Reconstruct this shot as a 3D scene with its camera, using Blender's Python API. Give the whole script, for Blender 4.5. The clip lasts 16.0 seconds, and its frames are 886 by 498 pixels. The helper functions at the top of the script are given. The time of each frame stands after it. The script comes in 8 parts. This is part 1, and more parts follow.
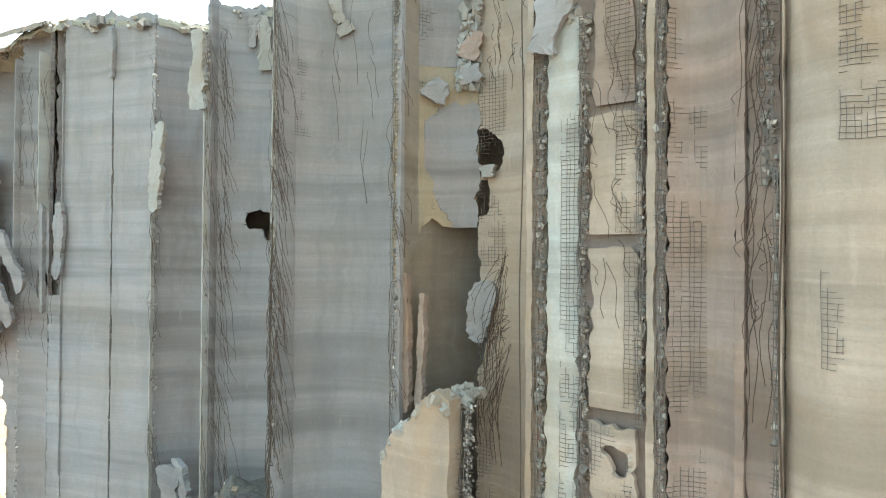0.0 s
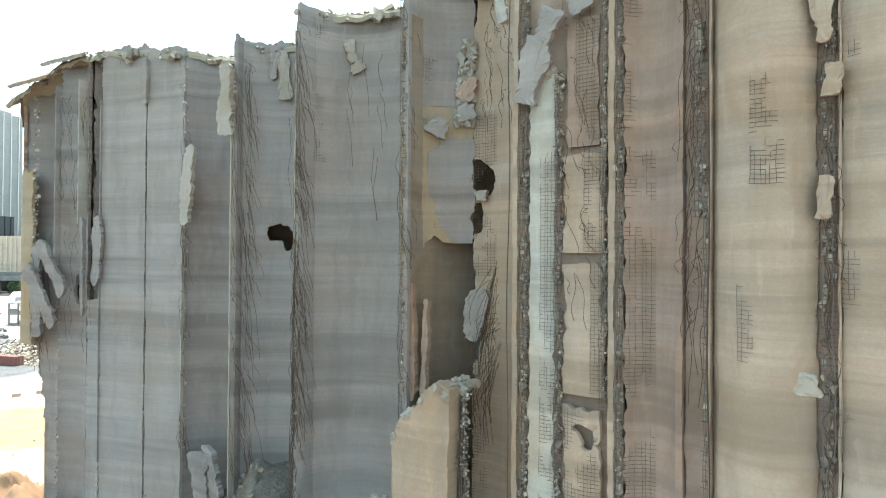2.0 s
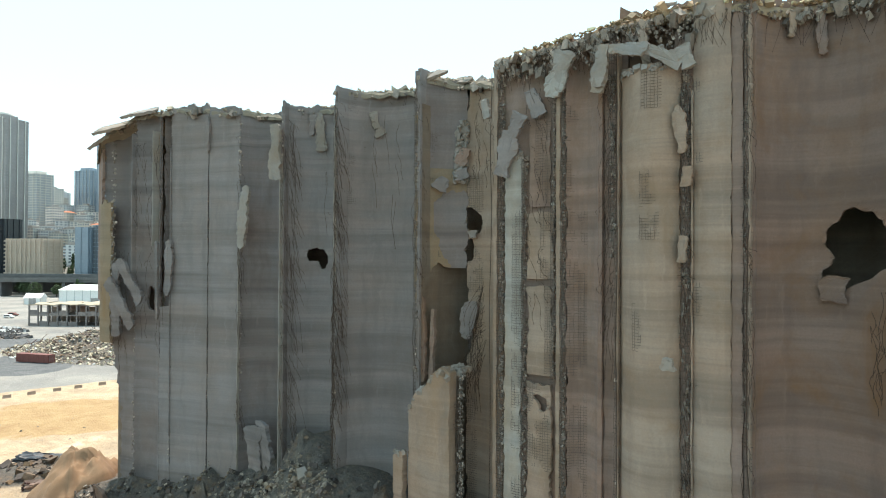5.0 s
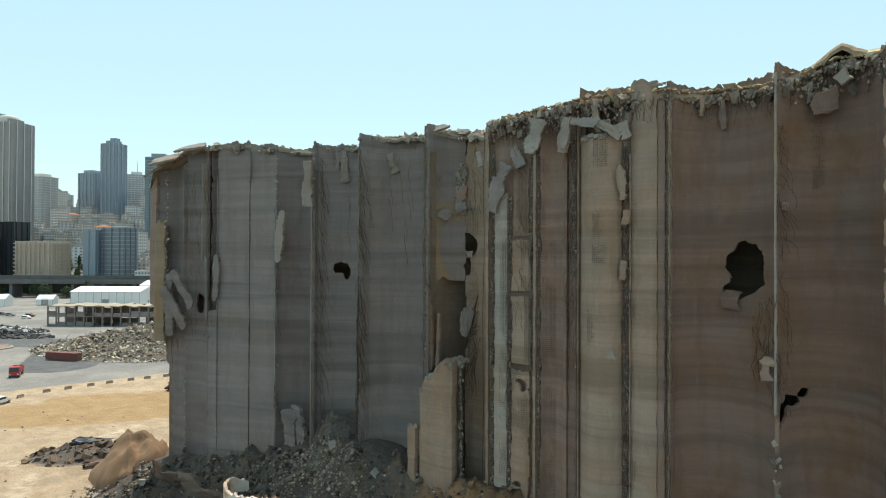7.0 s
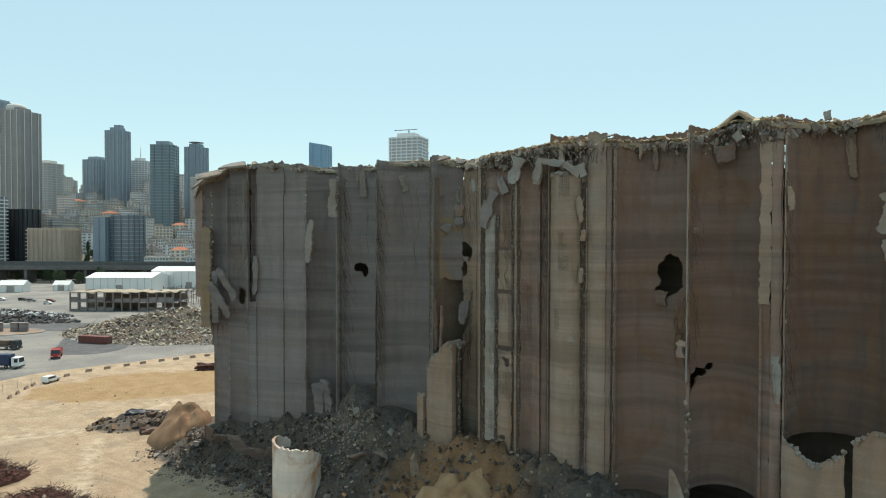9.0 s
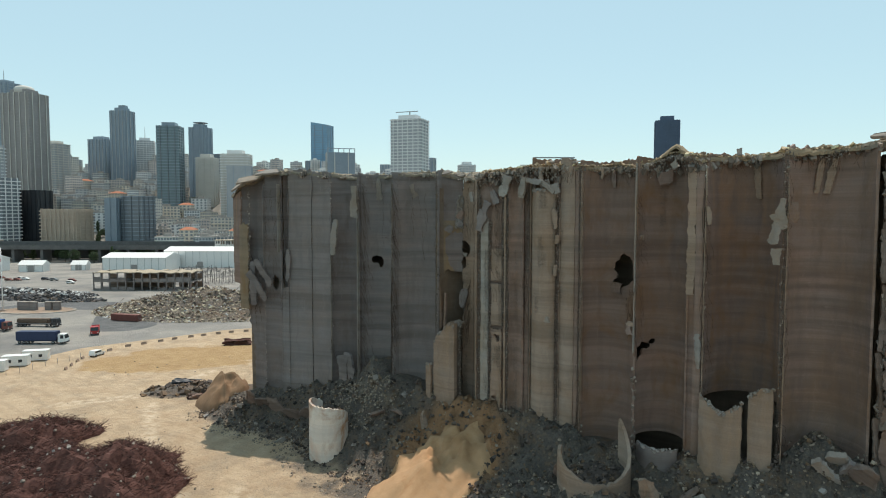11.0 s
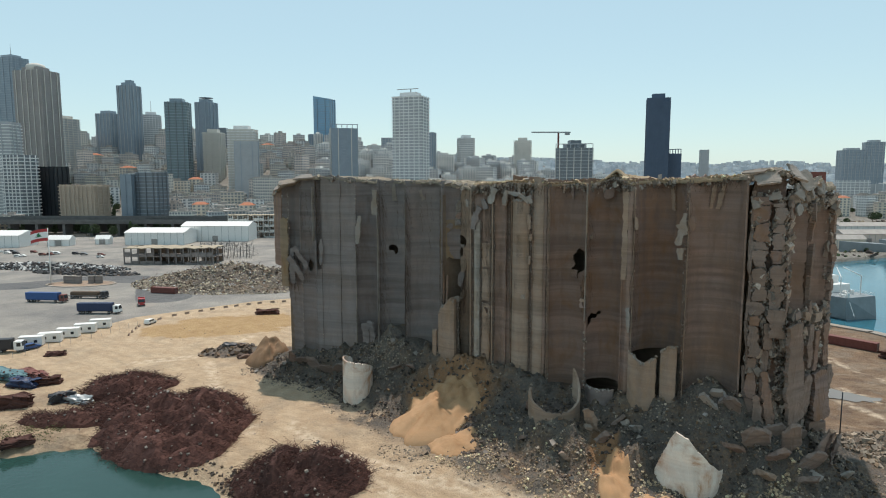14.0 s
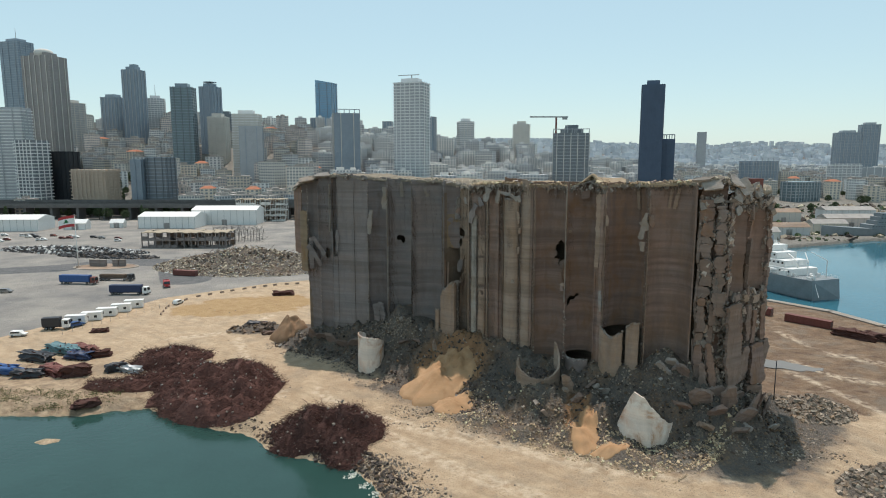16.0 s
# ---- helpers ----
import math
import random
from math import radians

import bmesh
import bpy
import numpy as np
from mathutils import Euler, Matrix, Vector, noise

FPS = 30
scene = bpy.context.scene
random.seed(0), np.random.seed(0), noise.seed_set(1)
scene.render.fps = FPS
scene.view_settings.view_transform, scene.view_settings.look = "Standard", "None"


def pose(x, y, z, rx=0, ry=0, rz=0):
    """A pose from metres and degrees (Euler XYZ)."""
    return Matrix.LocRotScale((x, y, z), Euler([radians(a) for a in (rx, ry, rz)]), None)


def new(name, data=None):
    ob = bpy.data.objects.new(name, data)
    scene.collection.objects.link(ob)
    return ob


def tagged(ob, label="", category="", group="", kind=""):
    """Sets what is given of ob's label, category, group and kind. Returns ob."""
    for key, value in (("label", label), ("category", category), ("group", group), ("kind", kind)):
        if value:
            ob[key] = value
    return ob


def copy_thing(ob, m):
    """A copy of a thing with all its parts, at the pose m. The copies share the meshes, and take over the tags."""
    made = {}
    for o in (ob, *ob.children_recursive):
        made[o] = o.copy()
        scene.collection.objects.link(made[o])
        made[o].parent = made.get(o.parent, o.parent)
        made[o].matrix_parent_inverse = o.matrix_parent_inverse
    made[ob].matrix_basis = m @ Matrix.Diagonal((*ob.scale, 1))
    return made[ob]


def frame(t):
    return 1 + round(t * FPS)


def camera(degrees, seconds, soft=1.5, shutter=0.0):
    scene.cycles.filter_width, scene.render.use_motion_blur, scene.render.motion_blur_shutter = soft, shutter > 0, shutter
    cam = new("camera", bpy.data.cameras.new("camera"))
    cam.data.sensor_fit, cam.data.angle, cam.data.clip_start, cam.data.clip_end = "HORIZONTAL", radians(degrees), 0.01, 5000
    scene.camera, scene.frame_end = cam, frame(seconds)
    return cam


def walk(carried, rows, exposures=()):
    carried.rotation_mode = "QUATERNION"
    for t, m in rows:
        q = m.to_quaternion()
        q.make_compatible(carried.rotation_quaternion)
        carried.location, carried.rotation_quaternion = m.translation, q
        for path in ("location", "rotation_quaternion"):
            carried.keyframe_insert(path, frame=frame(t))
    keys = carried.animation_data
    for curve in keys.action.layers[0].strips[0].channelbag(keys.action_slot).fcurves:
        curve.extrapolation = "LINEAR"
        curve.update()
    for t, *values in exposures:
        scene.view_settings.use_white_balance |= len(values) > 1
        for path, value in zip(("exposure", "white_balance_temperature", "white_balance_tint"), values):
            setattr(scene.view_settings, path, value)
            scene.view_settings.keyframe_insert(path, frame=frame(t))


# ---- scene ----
cam = camera(70.8, 16.0, soft=1.05)
METRES, EYE, TILT, LEAN, TURN = 125.0, 30.5, 0.0, 0.0, 0.0
ROWS = [
    (0.0, 0.0, 0.0, 0.0, -0.0, 0.6, -0.43),
    (0.5, -0.0001, -0.0089, 0.0009, -0.03, 0.62, -0.42),
    (1.0, -0.0003, -0.0196, 0.0024, -0.05, 0.6, -0.39),
    (1.5, -0.0005, -0.032, 0.0042, -0.06, 0.63, -0.38),
    (2.0, -0.0006, -0.0461, 0.0058, -0.06, 0.61, -0.37),
    (2.5, -0.0007, -0.0622, 0.0078, -0.07, 0.61, -0.33),
    (3.0, -0.0009, -0.0796, 0.0104, -0.09, 0.61, -0.35),
    (3.5, -0.0013, -0.0986, 0.0129, -0.13, 0.58, -0.34),
    (4.0, -0.0018, -0.1188, 0.0157, -0.17, 0.56, -0.33),
    (6.5, -0.0078, -0.2481, 0.0305, -0.41, 0.51, -0.25),
    (7.0, -0.009, -0.2793, 0.0349, -0.44, 0.5, -0.23),
    (7.5, -0.0096, -0.3124, 0.0401, -0.45, 0.51, -0.21),
    (8.0, -0.0102, -0.3467, 0.0455, -0.48, 0.19, -0.2),
    (8.5, -0.0118, -0.382, 0.0522, -0.51, -0.51, -0.11),
    (9.0, -0.0132, -0.4185, 0.0592, -0.53, -1.11, -0.13),
    (11.5, -0.0211, -0.6123, 0.1007, -0.57, -3.85, -0.05),
    (12.0, -0.0221, -0.6522, 0.1107, -0.58, -4.37, -0.01),
    (12.5, -0.0232, -0.6923, 0.1195, -0.6, -4.88, -0.0),
    (13.0, -0.0245, -0.7333, 0.129, -0.6, -5.36, 0.0),
    (13.5, -0.026, -0.7742, 0.1384, -0.61, -5.82, 0.01),
    (14.0, -0.0271, -0.8157, 0.1482, -0.61, -6.27, 0.02),
    (14.5, -0.0283, -0.8566, 0.158, -0.61, -6.71, 0.02),
    (15.0, -0.0295, -0.898, 0.1679, -0.61, -7.17, 0.01),
    (15.5, -0.0311, -0.9388, 0.1776, -0.63, -7.61, 0.0),
    (16.0, -0.0326, -0.9806, 0.1875, -0.63, -8.09, 0.0),
]
EXPOSURES = [(0.0, 2.4, 6350, 10), (1.5, 2.2, 6350, 10), (3.0, 1.8, 6350, 10), (4.0, 1.5, 6350, 10), (6.5, 0.57, 6500, 9), (8.0, 0.33, 6500, 9), (11.5, 0.14, 6450, 12), (16.0, 0.06, 6420, 15)]
walk(cam, [(t, pose(0, 0, EYE, TILT, LEAN, TURN) @ pose(METRES * x, METRES * y, METRES * z, 90 + pitch, roll, yaw)) for t, x, y, z, yaw, pitch, roll in ROWS],
     EXPOSURES)

# ---- light: high sun behind the silo, clear hazy sky ----
SUN = Vector((0.5, 18.6, 48.0)).normalized()      # towards the sun
sun = new("sun", bpy.data.lights.new("sun", "SUN"))
sun.data.energy, sun.data.angle, sun.data.color = 3.4, radians(0.55), (1.0, 0.92, 0.80)
sun.rotation_euler = SUN.to_track_quat("Z", "Y").to_euler()
world = bpy.data.worlds.new("sky")
scene.world = world
world.use_nodes = True
wn = world.node_tree
sky = wn.nodes.new("ShaderNodeTexSky")
sky.sky_type, sky.sun_disc = "NISHITA", False
sky.sun_elevation = math.asin(SUN.z)
sky.sun_rotation = math.atan2(SUN.x, SUN.y)
sky.air_density, sky.dust_density, sky.ozone_density = 1.0, 0.5, 1.0
wn.nodes["Background"].inputs["Strength"].default_value = 0.15
haze = wn.nodes.new("ShaderNodeMix")                       # pale sea haze over the whole sky
haze.data_type = "RGBA"
haze.inputs[0].default_value = 0.62
haze.inputs[7].default_value = (3.25, 4.75, 5.12, 1.0)
hue = wn.nodes.new("ShaderNodeMix")
hue.data_type, hue.blend_type = "RGBA", "MULTIPLY"
hue.inputs[0].default_value = 1.0
hue.inputs[7].default_value = (0.97, 0.96, 0.80, 1.0)
wn.links.new(sky.outputs["Color"], hue.inputs[6])
wn.links.new(hue.outputs[2], haze.inputs[6])
wn.links.new(haze.outputs[2], wn.nodes["Background"].inputs["Color"])

# ---- materials ----
class Nodes:
    """A material and short ways to add nodes to it."""

    def __init__(self, name, rough=0.85, metal=0.0):
        self.m = bpy.data.materials.new(name)
        self.m.use_nodes = True
        self.t = self.m.node_tree
        self.b = self.t.nodes["Principled BSDF"]
        self.b.inputs["Roughness"].default_value = rough
        self.b.inputs["Metallic"].default_value = metal
        self.co = self.t.nodes.new("ShaderNodeTexCoord").outputs["Object"]
        self.rnd = self.t.nodes.new("ShaderNodeObjectInfo").outputs["Random"]

    def put(self, socket, value):
        if isinstance(value, bpy.types.NodeSocket):
            self.t.links.new(value, socket)
        else:
            socket.default_value = value

    def warped(self, scale, amount):
        """Coordinates pushed about by a noise, so that stretched textures do not run ruler-straight."""
        n = self.t.nodes.new("ShaderNodeTexNoise")
        n.inputs["Scale"].default_value, n.inputs["Detail"].default_value = scale, 3.0
        self.put(n.inputs["Vector"], self.co)
        m = self.t.nodes.new("ShaderNodeVectorMath")
        m.operation = "MULTIPLY_ADD"
        self.put(m.inputs[0], n.outputs["Color"])
        m.inputs[1].default_value = (amount, amount, amount)
        self.put(m.inputs[2], self.co)
        return m.outputs["Vector"]

    def stretch(self, sx, sy, sz, vec=None, turn=0.0):
        n = self.t.nodes.new("ShaderNodeMapping")
        n.vector_type = "TEXTURE" if turn else "POINT"
        self.put(n.inputs["Vector"], self.co if vec is None else vec)
        n.inputs["Scale"].default_value = (1 / sx, 1 / sy, 1 / sz) if turn else (sx, sy, sz)
        n.inputs["Rotation"].default_value = (0, 0, turn)
        return n.outputs["Vector"]

    def noise(self, scale, detail=4.0, vec=None, rough=0.55, warp=0.0):
        n = self.t.nodes.new("ShaderNodeTexNoise")
        self.put(n.inputs["Vector"], self.co if vec is None else vec)
        n.inputs["Scale"].default_value, n.inputs["Detail"].default_value = scale, detail
        n.inputs["Roughness"].default_value, n.inputs["Distortion"].default_value = rough, warp
        return n.outputs["Fac"]

    def cells(self, scale, vec=None, feature="F1"):
        n = self.t.nodes.new("ShaderNodeTexVoronoi")
        n.feature = feature
        self.put(n.inputs["Vector"], self.co if vec is None else vec)
        n.inputs["Scale"].default_value = scale
        return n

    def span(self, value, lo, hi, a=0.0, b=1.0):
        n = self.t.nodes.new("ShaderNodeMapRange")
        self.put(n.inputs["Value"], value)
        for k, v in (("From Min", lo), ("From Max", hi), ("To Min", a), ("To Max", b)):
            n.inputs[k].default_value = v
        return n.outputs["Result"]

    def math(self, op, a, b=0.0):
        n = self.t.nodes.new("ShaderNodeMath")
        n.operation = op
        self.put(n.inputs[0], a)
        self.put(n.inputs[1], b)
        return n.outputs["Value"]

    def mix(self, fac, a, b, blend="MIX"):
        n = self.t.nodes.new("ShaderNodeMix")
        n.data_type, n.blend_type = "RGBA", blend
        self.put(n.inputs[0], fac)
        self.put(n.inputs[6], a if isinstance(a, bpy.types.NodeSocket) else (*a, 1.0))
        self.put(n.inputs[7], b if isinstance(b, bpy.types.NodeSocket) else (*b, 1.0))
        return n.outputs[2]

    def attribute(self, name):
        n = self.t.nodes.new("ShaderNodeAttribute")
        n.attribute_name = name
        return n.outputs["Fac"]

    def island(self):
        return self.t.nodes.new("ShaderNodeNewGeometry").outputs["Random Per Island"]

    def done(self, colour, height=None, depth=0.02, rough=None):
        self.put(self.b.inputs["Base Color"], colour if isinstance(colour, bpy.types.NodeSocket) else (*colour, 1.0))
        if rough is not None:
            self.put(self.b.inputs["Roughness"], rough)
        if height is not None:
            n = self.t.nodes.new("ShaderNodeBump")
            n.inputs["Distance"].default_value, n.inputs["Strength"].default_value = depth, 1.0
            self.put(n.inputs["Height"], height)
            self.t.links.new(n.outputs["Normal"], self.b.inputs["Normal"])
        return self.m


def scaled(c, k):
    return tuple(min(0.9, v * k) for v in c)


def concrete(name, base, stain=(0.20, 0.12, 0.06), stained=0.35, bands=1.0, streaks=1.0):
    """Slip-formed concrete: level casting courses and fine stripes, pale and dark runs, blotches, rust and fine grain."""
    n = Nodes(name, 0.92)
    slack = n.warped(0.35, 0.22)
    bent = n.warped(0.5, 1.3)
    course = n.noise(1.0, 1.0, n.stretch(0.012, 0.012, 0.21, slack))
    lift = n.noise(1.0, 3.0, n.stretch(0.03, 0.03, 0.95, slack))
    stripe = n.noise(1.0, 4.0, n.stretch(0.10, 0.10, 4.2, slack), 0.6)
    run = n.noise(1.0, 5.0, n.stretch(0.8, 0.8, 0.05, bent))
    drip = n.noise(1.0, 5.0, n.stretch(2.6, 2.6, 0.14, bent))
    cloud = n.noise(0.10, 4.0, n.stretch(1.0, 1.0, 0.6), 0.6, 0.8)
    blotch = n.noise(0.17, 6.0, None, 0.65, 0.6)
    bloom = n.noise(0.5, 6.0, n.stretch(1.0, 1.0, 0.7), 0.7, 0.8)
    grain = n.noise(7.0, 6.0, None, 0.6)
    patchy = n.span(n.noise(0.35, 4.0), 0.35, 0.62)
    c = n.mix(n.span(lift, 0.36, 0.64), scaled(base, 1.0 - 0.30 * bands), scaled(base, 1.0 + 0.24 * bands))
    c = n.mix(n.span(course, 0.47, 0.495, 0.0, 0.5 * bands), c, scaled(base, 1.26))
    c = n.mix(n.span(course, 0.40, 0.38, 0.0, 0.4 * bands), c, scaled(base, 0.72))
    cool = n.noise(1.0, 3.0, n.stretch(0.09, 0.09, 0.33, slack))
    c = n.mix(n.span(cool, 0.40, 0.62, 0.0, 0.7), c, n.mix(1.0, c, (0.90, 0.985, 1.07), "MULTIPLY"))
    c = n.mix(n.span(cool, 0.50, 0.32, 0.0, 0.6), c, n.mix(1.0, c, (1.05, 0.965, 0.93), "MULTIPLY"))
    c = n.mix(n.span(n.rnd, 0.0, 1.0, 0.0, 0.16), c, scaled(stain, 1.6))
    c = n.mix(n.span(cloud, 0.45, 0.63, 0.0, 0.55), c, n.mix(n.span(run, 0.35, 0.65), scaled(stain, 1.35), scaled(base, 0.74)))
    c = n.mix(n.math("MULTIPLY", n.span(stripe, 0.52, 0.68, 0.0, 0.34 * bands), patchy), c, scaled(base, 0.66))
    c = n.mix(n.math("MULTIPLY", n.span(stripe, 0.44, 0.32, 0.0, 0.4 * bands), n.span(bloom, 0.4, 0.6)), c, scaled(base, 1.42))
    c = n.mix(n.span(bloom, 0.55, 0.72, 0.0, 0.30), c, scaled(base, 1.34))
    c = n.mix(n.span(run, 0.50, 0.74, 0.0, 0.38 * streaks), c, scaled(base, 0.56))
    c = n.mix(n.span(drip, 0.60, 0.74, 0.0, 0.30 * streaks), c, scaled(base, 1.45))
    c = n.mix(n.math("MULTIPLY", n.span(blotch, 0.47, 0.66), n.span(run, 0.3, 0.62, 0.2, stained * 2.0)), c, stain)
    c = n.mix(n.span(grain, 0.36, 0.74, 0.0, 0.18), c, scaled(base, 0.45))
    h = n.math("ADD", n.math("MULTIPLY", grain, 0.45), n.math("ADD", n.math("MULTIPLY", stripe, 0.25), n.math("MULTIPLY", bloom, 0.6)))
    return n.done(c, h, 0.06)


def rubble_stone(name, base, dark=0.35, warm=0.0):
    """Broken pieces, each of its own shade; warm: share of brown and orange ones."""
    n = Nodes(name, 0.95)
    k = n.island()
    c = n.mix(k, scaled(base, dark), scaled(base, 1.35))
    hue = n.math("FRACT", n.math("MULTIPLY", k, 17.3))
    c = n.mix(n.span(hue, 0.55, 1.0, 0.0, warm), c, (0.30, 0.18, 0.09))
    c = n.mix(n.span(n.math("FRACT", n.math("MULTIPLY", k, 41.7)), 0.86, 0.9, 0.0, 0.6), c, scaled(base, 2.2))
    c = n.mix(n.span(n.noise(2.5, 5.0), 0.35, 0.7, 0.0, 0.6), c, scaled(base, 0.5))
    return n.done(c, n.noise(9.0, 5.0), 0.05)


def plain(name, base, rough=0.6, metal=0.0, wear=0.25, scale=1.5):
    """Paint or metal with a little dirt and fading."""
    n = Nodes(name, rough, metal)
    c = n.mix(n.span(n.noise(scale, 5.0), 0.35, 0.72, 0.0, wear), base, scaled(base, 0.45))
    c = n.mix(n.span(n.noise(scale * 6, 3.0), 0.5, 0.8, 0.0, wear * 0.7), c, scaled(base, 1.5))
    return n.done(c, n.noise(scale * 8, 3.0), 0.01)


def facade_paint(name, base, vary=0.5):
    """Painted walls of town houses, each house a little different."""
    n = Nodes(name, 0.85)
    c = n.mix(n.math("MULTIPLY", n.rnd, vary), base, (0.33, 0.31, 0.29))
    c = n.mix(n.span(n.noise(0.12, 4.0), 0.35, 0.7, 0.0, 0.35), c, scaled(base, 0.55))
    c = n.mix(n.span(n.noise(1.0, 4.0, n.stretch(0.6, 0.6, 0.05)), 0.5, 0.8, 0.0, 0.4), c, scaled(base, 0.6))
    return n.done(c)


GREY = concrete("grey_concrete", (0.224, 0.192, 0.177), (0.19, 0.145, 0.12), 0.18)
DARKGREY = concrete("dark_grey_concrete", (0.205, 0.170, 0.155), (0.135, 0.095, 0.075), 0.25)
TAN = concrete("tan_concrete", (0.308, 0.228, 0.174), (0.235, 0.145, 0.08), 0.35)
MIDTAN = concrete("dull_tan_concrete", (0.262, 0.183, 0.148), (0.20, 0.12, 0.07), 0.35)
BROWN = concrete("brown_stained_concrete", (0.213, 0.147, 0.120), (0.215, 0.115, 0.056), 0.45)
PALE = concrete("pale_concrete", (0.315, 0.292, 0.262), (0.30, 0.21, 0.13), 0.18)
FRESH = concrete("broken_pale_concrete", (0.292, 0.258, 0.228), (0.24, 0.17, 0.11), 0.35, 0.5, 0.5)
OCHRE = concrete("ochre_stained_concrete", (0.235, 0.176, 0.118), (0.25, 0.15, 0.07), 0.6, 0.6)
CRACKED = concrete("cracked_brown_concrete", (0.217, 0.161, 0.132), (0.17, 0.115, 0.08), 0.35)
CORE = concrete("inner_concrete", (0.21, 0.16, 0.12), (0.13, 0.08, 0.045), 0.4)
BREAK = rubble_stone("broken_concrete", (0.32, 0.265, 0.22), 0.3, 0.2)
DEBRIS = rubble_stone("rubble", (0.30, 0.245, 0.19), 0.3, 0.6)
DARKDEBRIS = rubble_stone("dark_rubble", (0.105, 0.081, 0.068), 0.22, 0.7)
ROOFDEBRIS = rubble_stone("roof_rubble", (0.46, 0.38, 0.28), 0.4)
NETBAR = plain("dusty_rebar", (0.13, 0.10, 0.082), 0.85, 0.2, 0.4)
REBAR = plain("rusty_rebar", (0.075, 0.045, 0.03), 0.8, 0.3, 0.4)
RUST = rubble_stone("rusty_steel", (0.10, 0.042, 0.032), 0.12)
SAND = concrete("orange_grain_sand", (0.445, 0.262, 0.135), (0.32, 0.17, 0.075), 0.5, 0.2, 0.1)
EARTH = concrete("brown_earth", (0.26, 0.155, 0.085), (0.16, 0.09, 0.05), 0.5, 0.3, 0.1)
SCRAP = rubble_stone("crushed_scrap", (0.075, 0.075, 0.078), 0.2, 0.2)
WHITEBITS = rubble_stone("pale_scrap", (0.55, 0.54, 0.52), 0.5)
FOAM = rubble_stone("pale_scum", (0.55, 0.56, 0.48), 0.6)
STEEL = plain("galvanised_steel", (0.42, 0.43, 0.43), 0.45, 0.7)
WHITE = plain("white_paint", (0.78, 0.77, 0.74), 0.5)
BLACK = plain("black_paint", (0.03, 0.03, 0.035), 0.5)
RED = plain("red_paint", (0.42, 0.03, 0.03), 0.5)
DARKRED = plain("faded_red_paint", (0.18, 0.058, 0.045), 0.7, 0.0, 0.5)
BLUE = plain("blue_paint", (0.03, 0.09, 0.25), 0.5)
NAVY = plain("navy_paint", (0.02, 0.035, 0.09), 0.5)
TEAL = plain("faded_teal_tarpaulin", (0.12, 0.22, 0.24), 0.8, 0.0, 0.5)
TYRE = plain("tyre_rubber", (0.02, 0.02, 0.02), 0.9)
CHROME = plain("grey_metal", (0.3, 0.3, 0.3), 0.35, 0.8)
GLASSDARK = plain("dark_glass", (0.025, 0.03, 0.035), 0.12, 0.0, 0.1)
HULL = plain("grey_hull_paint", (0.22, 0.24, 0.25), 0.5, 0.0, 0.35, 0.3)
LEAF = rubble_stone("leaves", (0.05, 0.075, 0.03), 0.4)
WEED = rubble_stone("green_weeds", (0.125, 0.125, 0.05), 0.5)
BARK = plain("bark", (0.10, 0.075, 0.05), 0.9, 0.0, 0.5)
GREEN = plain("flag_green", (0.02, 0.16, 0.06), 0.8)


